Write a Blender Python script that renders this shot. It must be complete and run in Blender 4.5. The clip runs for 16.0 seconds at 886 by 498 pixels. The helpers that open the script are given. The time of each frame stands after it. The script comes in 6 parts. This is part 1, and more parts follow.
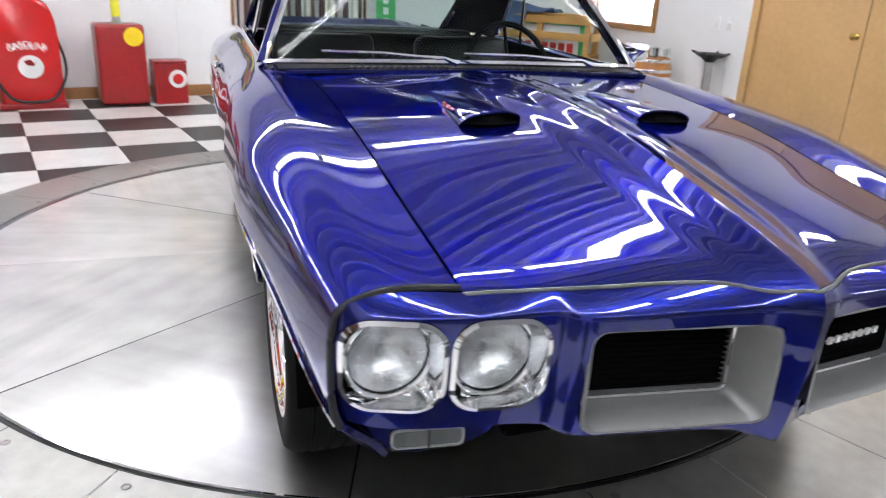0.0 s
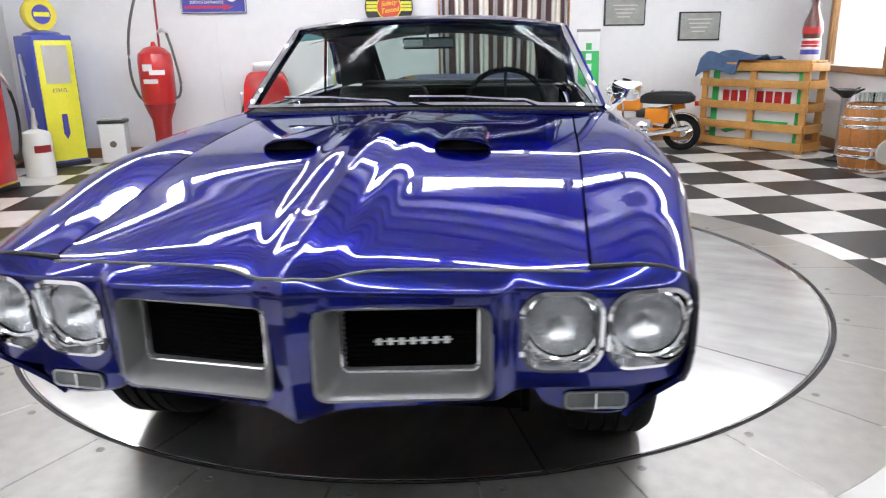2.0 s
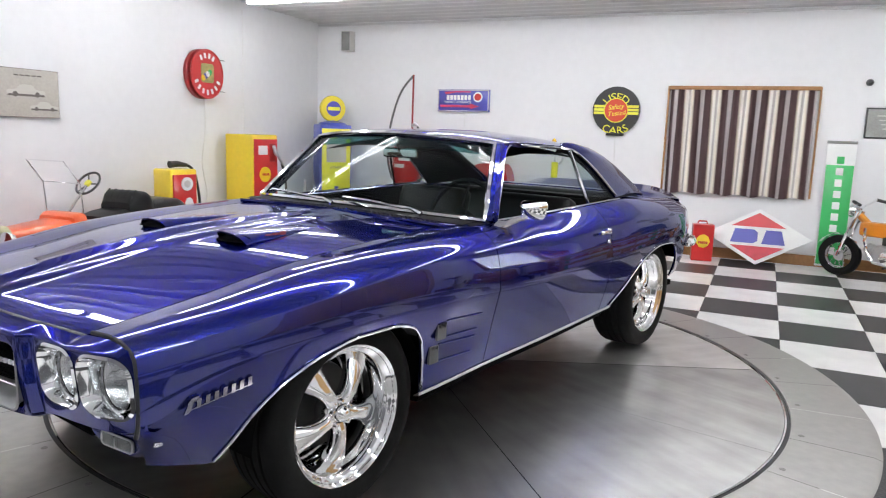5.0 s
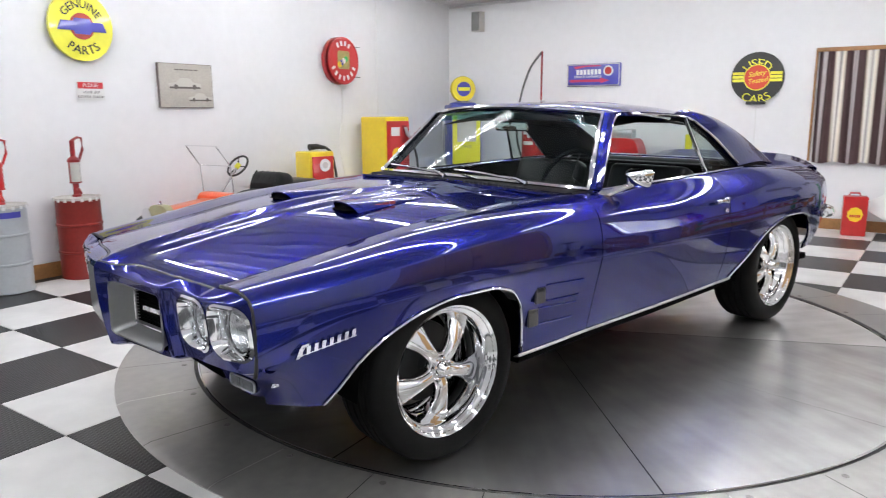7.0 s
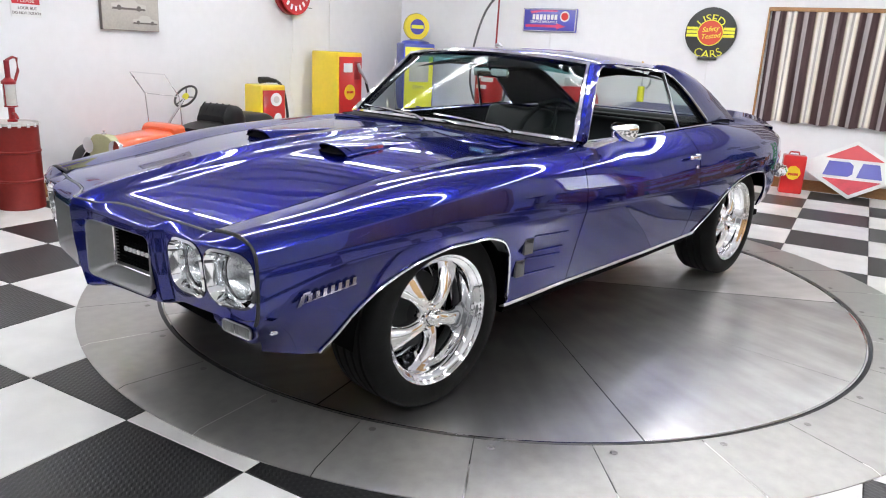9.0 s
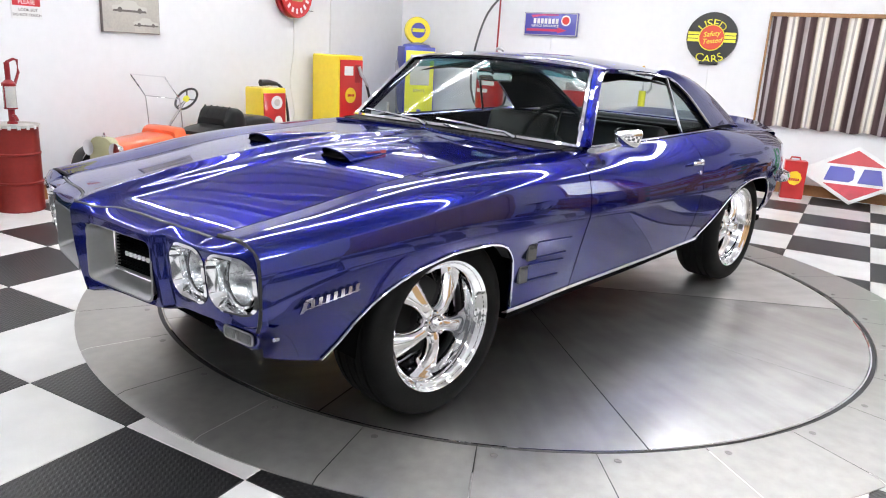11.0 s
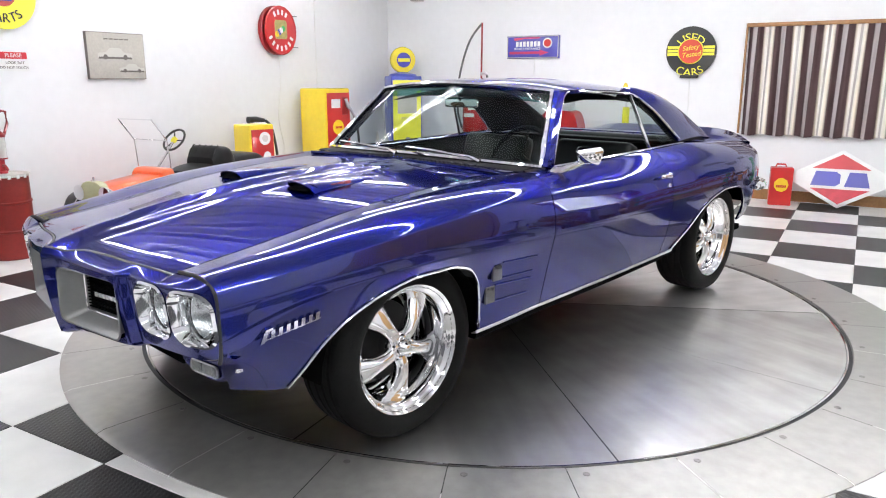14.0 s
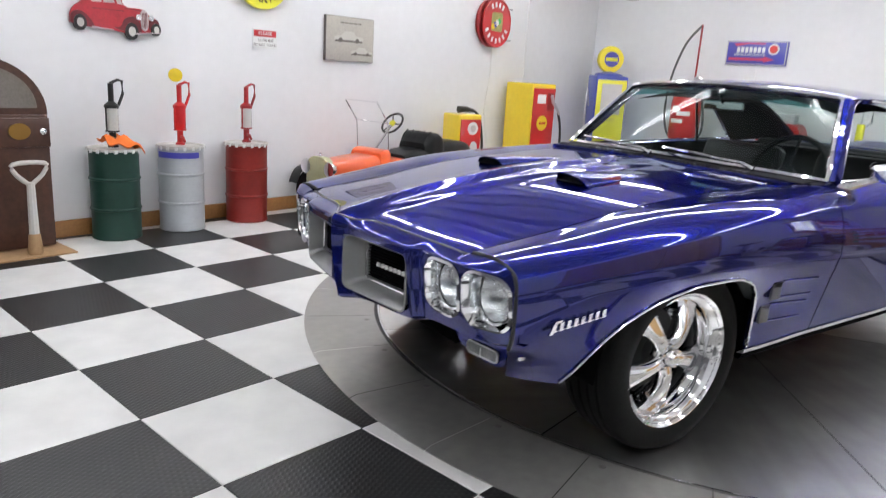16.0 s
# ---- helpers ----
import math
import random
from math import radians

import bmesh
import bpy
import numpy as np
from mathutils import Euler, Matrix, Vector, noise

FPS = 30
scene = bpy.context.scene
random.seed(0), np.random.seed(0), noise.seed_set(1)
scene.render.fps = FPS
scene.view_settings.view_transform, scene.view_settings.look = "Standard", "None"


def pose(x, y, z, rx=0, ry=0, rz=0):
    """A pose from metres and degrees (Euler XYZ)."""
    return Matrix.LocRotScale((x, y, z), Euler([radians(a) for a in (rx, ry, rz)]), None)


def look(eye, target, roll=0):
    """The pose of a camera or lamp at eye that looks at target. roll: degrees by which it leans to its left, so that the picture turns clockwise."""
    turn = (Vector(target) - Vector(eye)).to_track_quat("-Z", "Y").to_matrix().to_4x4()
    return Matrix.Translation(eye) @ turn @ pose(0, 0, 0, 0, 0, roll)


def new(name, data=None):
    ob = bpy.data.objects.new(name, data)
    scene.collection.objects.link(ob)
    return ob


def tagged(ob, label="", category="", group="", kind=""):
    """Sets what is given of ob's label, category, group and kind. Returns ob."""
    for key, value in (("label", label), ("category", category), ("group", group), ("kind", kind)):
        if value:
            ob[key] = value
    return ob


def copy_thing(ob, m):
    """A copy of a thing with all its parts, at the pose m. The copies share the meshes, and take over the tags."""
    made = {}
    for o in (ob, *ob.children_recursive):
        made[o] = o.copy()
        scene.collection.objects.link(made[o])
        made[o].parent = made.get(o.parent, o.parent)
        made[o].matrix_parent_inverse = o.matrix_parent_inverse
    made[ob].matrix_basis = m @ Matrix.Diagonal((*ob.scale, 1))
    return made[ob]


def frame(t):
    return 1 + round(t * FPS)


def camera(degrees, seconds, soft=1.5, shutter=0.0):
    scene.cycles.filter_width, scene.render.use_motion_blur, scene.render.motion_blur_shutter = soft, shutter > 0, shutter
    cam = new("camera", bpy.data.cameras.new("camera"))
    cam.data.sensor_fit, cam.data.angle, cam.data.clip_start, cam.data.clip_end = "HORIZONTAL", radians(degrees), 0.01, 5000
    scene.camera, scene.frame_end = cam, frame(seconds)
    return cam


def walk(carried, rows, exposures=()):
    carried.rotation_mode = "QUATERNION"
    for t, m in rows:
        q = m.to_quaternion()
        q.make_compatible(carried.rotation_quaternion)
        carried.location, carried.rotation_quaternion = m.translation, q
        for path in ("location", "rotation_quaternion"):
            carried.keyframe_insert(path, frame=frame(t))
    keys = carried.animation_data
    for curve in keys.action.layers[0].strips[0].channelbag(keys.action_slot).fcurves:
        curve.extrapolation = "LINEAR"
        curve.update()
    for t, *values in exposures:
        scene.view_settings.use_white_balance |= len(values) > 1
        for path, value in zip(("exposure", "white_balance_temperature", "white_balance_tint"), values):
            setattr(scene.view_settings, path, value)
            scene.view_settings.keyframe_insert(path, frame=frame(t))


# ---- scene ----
cam = camera(63.4, 16.0, soft=1.05, shutter=0.4)
PATH = [
    (0, (-1.28, -0.608, 1.213), (-0.273, 0.977, 0.524), 2.9),
    (0.5, (-1.022, -0.873, 1.199), (-0.194, 0.844, 0.596), 2.2),
    (1, (-0.651, -1.053, 1.182), (0.025, 0.726, 0.566), 2.4),
    (1.5, (-0.352, -1.219, 1.203), (0.037, 0.663, 0.65), -1.1),
    (2, (-0.007, -1.297, 1.179), (0.212, 0.614, 0.633), -0.9),
    (2.5, (0.366, -1.272, 1.192), (0.434, 0.641, 0.613), 1.5),
    (3, (0.688, -1.304, 1.218), (0.437, 0.611, 0.698), -0.1),
    (3.5, (1.052, -1.279, 1.224), (0.623, 0.631, 0.814), 1.5),
    (6, (2.286, -1.281, 1.348), (1.214, 0.377, 1.032), 0.6),
    (6.5, (2.275, -1.305, 1.296), (1.095, 0.264, 0.909), 0.2),
    (7, (2.232, -1.318, 1.276), (1.099, 0.285, 0.895), -0.3),
    (7.5, (2.122, -1.363, 1.281), (1.131, 0.311, 0.815), -0.5),
    (8, (2.038, -1.406, 1.285), (1.065, 0.267, 0.78), 2.6),
    (8.5, (2.025, -1.413, 1.29), (1.076, 0.263, 0.752), 2.8),
    (11, (1.997, -1.403, 1.298), (1.053, 0.278, 0.768), 3.2),
    (11.5, (2.01, -1.37, 1.3), (1.075, 0.318, 0.774), 1.4),
    (12, (2.016, -1.359, 1.295), (1.047, 0.311, 0.774), 0.1),
    (12.5, (2.022, -1.356, 1.291), (1.043, 0.305, 0.759), -0.1),
    (13, (2.027, -1.352, 1.28), (1.086, 0.325, 0.727), 1.0),
    (13.5, (2.067, -1.351, 1.296), (1.123, 0.32, 0.735), 0.7),
    (14, (2.169, -1.373, 1.316), (1.195, 0.311, 0.852), 0.0),
    (14.5, (2.232, -1.443, 1.31), (1.234, 0.231, 0.861), -1.4),
    (15, (2.172, -1.516, 1.327), (0.966, 0.027, 0.922), 1.2),
    (15.5, (2.004, -1.562, 1.265), (0.687, -0.103, 0.893), 4.1),
    (16, (1.784, -1.574, 1.27), (0.474, -0.141, 0.79), 3.5),
]
walk(cam, [(t, look(e, g, r)) for t, e, g, r in PATH],
     exposures=((0, .24), (.5, .22), (1, .06), (2, .20), (3.5, .08), (6, .03), (7, .03), (8.5, .13), (11, .36), (14.5, .34), (15.3, .12), (16, 0)))

# ---- light: a dim even sky outside the window, rows of ceiling tubes inside ----
world = bpy.data.worlds.new("world")
scene.world = world
world.use_nodes = True
world.node_tree.nodes["Background"].inputs[0].default_value = (0.85, 0.93, 1, 1)
world.node_tree.nodes["Background"].inputs[1].default_value = 1.0
scene.view_settings.exposure = 0.0
TUBE_POWER = 35.0
LAMP_ROWS = (5.3, 3.5, 1.7, -0.1, -1.9)
LAMP_XS = (-2.05, 0.5, 3.05)

# ---- helpers of this scene ----
def nodes_of(name):
    m = bpy.data.materials.new(name)
    m.use_nodes = True
    nt = m.node_tree
    return m, nt, nt.nodes["Principled BSDF"]


def mat(name, col, rough=0.5, metal=0.0, coat=0.0, var=0.0, scale=8.0, bump=0.0, bscale=120.0, rvar=0.0, spec=0.5, emit=0.0, glow=(1, 1, 1)):
    """A procedural material: base colour with two scales of variation, roughness variation and fine bump."""
    m, nt, b = nodes_of(name)
    b.inputs["Base Color"].default_value = (*col, 1)
    b.inputs["Roughness"].default_value = rough
    b.inputs["Metallic"].default_value = metal
    b.inputs["Coat Weight"].default_value = coat
    b.inputs["Coat Roughness"].default_value = 0.03
    b.inputs["Specular IOR Level"].default_value = spec
    tc = nt.nodes.new("ShaderNodeTexCoord")
    if var or rvar:
        n1 = nt.nodes.new("ShaderNodeTexNoise")
        n1.inputs["Scale"].default_value, n1.inputs["Detail"].default_value = scale, 6
        n2 = nt.nodes.new("ShaderNodeTexNoise")
        n2.inputs["Scale"].default_value, n2.inputs["Detail"].default_value = scale * 9, 3
        add = nt.nodes.new("ShaderNodeMath")
        add.operation = "ADD"
        for n in (n1, n2):
            nt.links.new(tc.outputs["Object"], n.inputs["Vector"])
        nt.links.new(n1.outputs["Fac"], add.inputs[0])
        nt.links.new(n2.outputs["Fac"], add.inputs[1])
        if var:
            r = nt.nodes.new("ShaderNodeMapRange")
            r.inputs["From Min"].default_value, r.inputs["From Max"].default_value = 0.6, 1.4
            r.inputs["To Min"].default_value, r.inputs["To Max"].default_value = 1 - var, 1 + var
            mx = nt.nodes.new("ShaderNodeVectorMath")
            mx.operation = "SCALE"
            mx.inputs[0].default_value = col
            nt.links.new(add.outputs[0], r.inputs["Value"])
            nt.links.new(r.outputs[0], mx.inputs["Scale"])
            nt.links.new(mx.outputs[0], b.inputs["Base Color"])
        if rvar:
            r = nt.nodes.new("ShaderNodeMapRange")
            r.inputs["From Min"].default_value, r.inputs["From Max"].default_value = 0.6, 1.4
            r.inputs["To Min"].default_value, r.inputs["To Max"].default_value = max(rough - rvar, 0.01), rough + rvar
            nt.links.new(add.outputs[0], r.inputs["Value"])
            nt.links.new(r.outputs[0], b.inputs["Roughness"])
    if bump:
        n3 = nt.nodes.new("ShaderNodeTexNoise")
        n3.inputs["Scale"].default_value, n3.inputs["Detail"].default_value = bscale, 4
        bp = nt.nodes.new("ShaderNodeBump")
        bp.inputs["Strength"].default_value, bp.inputs["Distance"].default_value = bump, 0.002
        nt.links.new(tc.outputs["Object"], n3.inputs["Vector"])
        nt.links.new(n3.outputs["Fac"], bp.inputs["Height"])
        nt.links.new(bp.outputs[0], b.inputs["Normal"])
    if emit:
        b.inputs["Emission Color"].default_value = (*glow, 1)
        b.inputs["Emission Strength"].default_value = emit
    return m


def glass_mat(name, tint, opacity):
    """Thin clear pane: mostly transparent, with a real gloss."""
    m, nt, b = nodes_of(name)
    nt.nodes.remove(b)
    out = nt.nodes["Material Output"]
    tr, gl, mix, fr, pw, mr = (nt.nodes.new("ShaderNode" + k) for k in ("BsdfTransparent", "BsdfGlossy", "MixShader", "LayerWeight", "Math", "MapRange"))
    pw.operation = "POWER"
    pw.inputs[1].default_value = 4.0
    mr.inputs["To Min"].default_value, mr.inputs["To Max"].default_value = .022, opacity
    tr.inputs[0].default_value = (*tint, 1)
    gl.inputs["Roughness"].default_value = 0.01
    fr.inputs["Blend"].default_value = .5
    nt.links.new(fr.outputs["Facing"], pw.inputs[0])
    nt.links.new(pw.outputs[0], mr.inputs["Value"])
    nt.links.new(mr.outputs[0], mix.inputs[0])
    nt.links.new(tr.outputs[0], mix.inputs[1])
    nt.links.new(gl.outputs[0], mix.inputs[2])
    nt.links.new(mix.outputs[0], out.inputs[0])
    return m


def thing(name, m=None, label="", category="", group="", kind=""):
    ob = tagged(new(name), label, category, group, kind)
    ob.matrix_world = m or Matrix()
    return ob


def part(name, bm, material, parent=None, label="", sharp=35, thick=0.0, category="", kind=""):
    """Links a bmesh as one mesh object under a thing or a part."""
    me = bpy.data.meshes.new(name)
    bmesh.ops.recalc_face_normals(bm, faces=bm.faces)
    for f in bm.faces:
        f.smooth = True
    bm.to_mesh(me)
    bm.free()
    me.set_sharp_from_angle(angle=radians(sharp))
    for x in material if isinstance(material, (list, tuple)) else (material,):
        me.materials.append(x)
    ob = tagged(new(name, me), label, category, "", kind)
    ob.parent = parent
    if thick:
        s = ob.modifiers.new("thickness", "SOLIDIFY")
        s.thickness, s.offset = thick, -1
        e = ob.modifiers.new("crisp_edges", "EDGE_SPLIT")
        e.split_angle, e.use_edge_sharp = radians(max(sharp, 20)), True
    return ob


def grid(pts, bm=None, flip=False, close=False):
    """A sheet of quads through rows of points."""
    bm = bm or bmesh.new()
    vs = [[bm.verts.new(p) for p in row] for row in pts]
    n = len(vs[0])
    for a, b in zip(vs, vs[1:]):
        for j in range(n if close else n - 1):
            k = (j + 1) % n
            bm.faces.new((a[j], a[k], b[k], b[j]))
    return bm


def boxm(lo, hi, bevel=0.0, bm=None, seg=2, m=None):
    t = bmesh.new()
    bmesh.ops.create_cube(t, size=1)
    for v in t.verts:
        v.co = [lo[i] + (v.co[i] + 0.5) * (hi[i] - lo[i]) for i in range(3)]
    if bevel:
        bmesh.ops.bevel(t, geom=t.edges[:], offset=bevel, segments=seg, affect="EDGES", profile=0.6)
    if m:
        bmesh.ops.transform(t, matrix=m, verts=t.verts)
    return join(bm, t)


def join(bm, t):
    if bm is None:
        return t
    me = bpy.data.meshes.new("tmp")
    t.to_mesh(me)
    t.free()
    bm.from_mesh(me)
    bpy.data.meshes.remove(me)
    return bm


def lathe(profile, n=32, m=None, bm=None, caps=True, arc=360):
    """Turns (radius, height) pairs round z."""
    t = bmesh.new()
    full = arc >= 360
    k = n if full else n + 1
    rows = []
    for r, h in profile:
        rows.append([t.verts.new((max(r, 1e-5) * math.cos(radians(arc) * i / n), max(r, 1e-5) * math.sin(radians(arc) * i / n), h)) for i in range(k)])
    for a, b in zip(rows, rows[1:]):
        for j in range(n):
            q = (j + 1) % k
            t.faces.new((a[j], a[q], b[q], b[j]))
    if caps and full:
        for r, row in ((profile[0][0], rows[0]), (profile[-1][0], rows[-1])):
            if r > 1e-4:
                t.faces.new(row)
    if m:
        bmesh.ops.transform(t, matrix=m, verts=t.verts)
    return join(bm, t)


def tube(points, r=0.01, n=8, bm=None, closed=False, caps=True):
    """A round bar along a line of points; r may be a list."""
    t = bmesh.new()
    P = [Vector(p) for p in points]
    rows = []
    up = Vector((0, 0, 1))
    for i, p in enumerate(P):
        a, b = (P[i - 1], P[(i + 1) % len(P)]) if closed else (P[max(i - 1, 0)], P[min(i + 1, len(P) - 1)])
        d = (b - a).normalized()
        x = d.cross(up)
        x = x.normalized() if x.length > 0.05 else d.cross(Vector((1, 0, 0))).normalized()
        y = x.cross(d)
        rr = r[i] if isinstance(r, (list, tuple)) else r
        rows.append([t.verts.new(p + rr * (math.cos(2 * math.pi * k / n) * x + math.sin(2 * math.pi * k / n) * y)) for k in range(n)])
    for a, b in zip(rows, rows[1:] + (rows[:1] if closed else [])):
        for k in range(n):
            t.faces.new((a[k], a[(k + 1) % n], b[(k + 1) % n], b[k]))
    if caps and not closed:
        t.faces.new(rows[0])
        t.faces.new(rows[-1])
    return join(bm, t)


def smooth_line(pts, n=8):
    """Catmull-Rom through points."""
    P = [Vector(p) for p in pts]
    out = []
    for i in range(len(P) - 1):
        p0, p1, p2, p3 = P[max(i - 1, 0)], P[i], P[i + 1], P[min(i + 2, len(P) - 1)]
        for k in range(n):
            t = k / n
            out.append(0.5 * ((2 * p1) + (p2 - p0) * t + (2 * p0 - 5 * p1 + 4 * p2 - p3) * t * t + (3 * p1 - p0 - 3 * p2 + p3) * t ** 3))
    return out + [P[-1]]


def table(xs, ys):
    """A smooth function through (x, y) pairs, with no overshoot."""
    xs, ys = np.array(xs, float), np.array(ys, float)
    d = np.diff(ys) / np.diff(xs)
    m = np.zeros(len(xs))
    m[0], m[-1] = d[0], d[-1]
    for i in range(1, len(xs) - 1):
        m[i] = 0 if d[i - 1] * d[i] <= 0 else 2 * d[i - 1] * d[i] / (d[i - 1] + d[i])

    def f(x):
        i = int(min(max(np.searchsorted(xs, x) - 1, 0), len(xs) - 2))
        h = xs[i + 1] - xs[i]
        t = min(max((x - xs[i]) / h, 0), 1)
        return float((1 + 2 * t) * (1 - t) ** 2 * ys[i] + t * (1 - t) ** 2 * h * m[i] + t * t * (3 - 2 * t) * ys[i + 1] + t * t * (t - 1) * h * m[i + 1])
    return f


def outline(w, h, r, n=6, cx=0.0, cy=0.0):
    """A rounded rectangle as a list of (x, y)."""
    out = []
    for sx, sy, a in ((1, 1, 0), (-1, 1, 90), (-1, -1, 180), (1, -1, 270)):
        for k in range(n + 1):
            t = radians(a + 90 * k / n)
            out.append((cx + sx * (w / 2 - r) + r * math.cos(t), cy + sy * (h / 2 - r) + r * math.sin(t)))
    return out


def slab(pts, depth, m=None, bm=None, bevel=0.0):
    """A flat plate with the outline pts (x, y), from z = 0 to depth."""
    t = bmesh.new()
    lo = [t.verts.new((x, y, 0)) for x, y in pts]
    hi = [t.verts.new((x, y, depth)) for x, y in pts]
    n = len(pts)
    t.faces.new(lo)
    top = t.faces.new(hi)
    for k in range(n):
        t.faces.new((lo[k], lo[(k + 1) % n], hi[(k + 1) % n], hi[k]))
    if bevel:
        bmesh.ops.bevel(t, geom=list(top.edges), offset=bevel, segments=2, affect="EDGES", profile=0.6)
    if m:
        bmesh.ops.transform(t, matrix=m, verts=t.verts)
    return join(bm, t)


def letters(text, size, material, parent, m, depth=0.004, name="lettering", align="CENTER", squeeze=1.0, arc=0.0, shear=0.0):
    """Raised lettering in the built-in font, as one mesh part. arc: radius on which it bends."""
    cu = bpy.data.curves.new(name, "FONT")
    cu.body, cu.size, cu.extrude, cu.align_x, cu.align_y, cu.shear = text, size, depth / 2, align, "CENTER", shear
    cu.resolution_u = 3
    tmp = new(name, cu)
    dg = bpy.context.evaluated_depsgraph_get()
    me = bpy.data.meshes.new_from_object(tmp.evaluated_get(dg))
    bpy.data.objects.remove(tmp)
    bpy.data.curves.remove(cu)
    bm = bmesh.new()
    bm.from_mesh(me)
    bpy.data.meshes.remove(me)
    for v in bm.verts:
        v.co.x *= squeeze
        if arc:
            a, rad = v.co.x / abs(arc), abs(arc) + (v.co.y if arc > 0 else -v.co.y)
            v.co.x, v.co.y = rad * math.sin(a), (rad * math.cos(a) if arc > 0 else -rad * math.cos(a))
        v.co.z += depth / 2
    bmesh.ops.transform(bm, matrix=m, verts=bm.verts)
    return part(name, bm, material, parent)


def bars(n, w, h, material, parent, m, depth=.004, name="name_bar", gap=.22, slant=0.0):
    """Plain blocks that stand for a name or for small print."""
    cw = w / n
    for i in range(n):
        x = -w / 2 + cw * (i + .5)
        q = cw * (1 - gap) / 2
        pts = [(x - q - slant * h / 2, -h / 2), (x + q - slant * h / 2, -h / 2), (x + q + slant * h / 2, h / 2), (x - q + slant * h / 2, h / 2)]
        part(name, slab(pts, depth, m), material, parent)



# ---- materials ----
# grey picked for the unseen south wall, to darken reflections in the car
WALL_UNSEEN = mat("unseen_wall_grey", (.22, .22, .23), .45, var=.03, scale=1.2, bump=.15, bscale=60)
WALL = mat("wall_paint", (.80, .80, .81), .45, var=.03, scale=1.2, bump=.15, bscale=60)
CEIL = mat("ceiling_steel", (.66, .66, .66), .4, var=.02, scale=2)
HOUSING = mat("lamp_housing", (.75, .75, .75), .4)
PINE = mat("stained_pine", (.33, .16, .055), .4, var=.25, scale=5, bump=.2)
DOORWOOD = mat("door_veneer", (.50, .305, .130), .38, var=.10, scale=2.5, rvar=.1)
CRATEWOOD = mat("crate_wood", (.50, .25, .065), .5, var=.25, scale=6, bump=.3)
DARKWOOD = mat("dark_wood", (.065, .028, .018), .35, var=.4, scale=4, bump=.2)
BARRELWOOD = mat("barrel_wood", (.36, .14, .035), .35, var=.3, scale=7)
RINGST = mat("ring_plate", (.38, .37, .35), .38, .75, var=.16, scale=2.2, rvar=.07, bump=.10, bscale=40)
CHROME = mat("chrome", (.86, .86, .87), .06, 1)
ALLOY = mat("dull_alloy", (.55, .55, .56), .3, 1, var=.1)
SILVER = mat("silver_paint", (.25, .25, .25), .36, .5, var=.05)
RUBBER = mat("black_rubber", (.012, .012, .013), .55, bump=.1)
SEAL = mat("weathered_rubber", (.10, .10, .10), .5, var=.4, scale=25)
TYRE = mat("tyre_rubber", (.0055, .0055, .0055), .75, var=.3, scale=20, bump=.5, bscale=70, spec=.18)
GRILLE = mat("grille_black", (.003, .003, .0033), .9, spec=.03)
TRIMBLK = mat("black_trim", (.006, .006, .0065), .6, bump=.2, bscale=200, spec=.15)
VINYL = mat("black_vinyl", (.006, .006, .0065), .42, bump=.2, bscale=150, spec=.28)
TAILRED = mat("tail_lens", (.35, .01, .01), .15, coat=1)
EMBLEM = mat("emblem_red", (.45, .10, .10), .3, .5)
TINT = glass_mat("tinted_glass", (.20, .48, .50), .15)
MIRROR = mat("mirror_glass", (.75, .8, .8), .03, 1)
GLASS = glass_mat("window_glass", (.66, .74, .72), .5)
CLEAR = glass_mat("clear_pane", (.95, .97, .97), .5)
LENS = glass_mat("lamp_glass", (.93, .95, .95), .5)
REFLECT = mat("lamp_reflector", (.80, .80, .82), .12, 1, bump=.5, bscale=220)
RED = mat("red_enamel", (.50, .012, .012), .28, coat=.6, var=.08, scale=3)
DKRED = mat("dark_red_enamel", (.28, .008, .010), .35, coat=.4, var=.2, scale=4)
DRUMRED = mat("drum_red", (.20, .012, .008), .42, var=.15, scale=5)
YELLOW = mat("yellow_enamel", (.80, .58, .02), .3, coat=.5, var=.06, scale=3)
LEMON = mat("lemon_enamel", (.82, .78, .05), .3, coat=.5, var=.05, scale=3)
BLUE = mat("blue_enamel", (.05, .07, .38), .3, coat=.5, var=.08, scale=3)
SIGNBLUE = mat("sign_blue", (.06, .06, .36), .3, coat=.4)
GREEN = mat("green_enamel", (.03, .42, .10), .35, coat=.4)
DRUMGREEN = mat("drum_green", (.006, .038, .026), .4, var=.2, scale=5)
DRUMGREY = mat("drum_grey", (.46, .48, .50), .38, .2, var=.06, scale=4)
ORANGE = mat("orange_cloth", (.75, .16, .02), .8, bump=.5, bscale=30)
ORANGEP = mat("orange_enamel", (.72, .10, .02), .3, coat=.5, var=.05)
AMBER = mat("amber_enamel", (.62, .20, .006), .3, coat=.5, var=.06)
WHITE = mat("white_enamel", (.78, .78, .77), .35, var=.03)
OFFWHITE = mat("cream_paint", (.62, .58, .46), .5, var=.1)
BLACK = mat("black_enamel", (.012, .012, .012), .35)
JEAN = mat("denim", (.05, .09, .18), .9, var=.3, scale=12, bump=.6, bscale=40)
PAPER = mat("print_paper", (.46, .43, .38), .6, var=.12, scale=6)
INK = mat("brown_ink", (.13, .11, .10), .6)
GREYP = mat("grey_print", (.22, .22, .21), .5, var=.3, scale=9)
CARD = mat("cardboard", (.36, .22, .11), .8, var=.15, scale=5)
CERAM = mat("grey_ceramic", (.55, .53, .50), .4, var=.08)


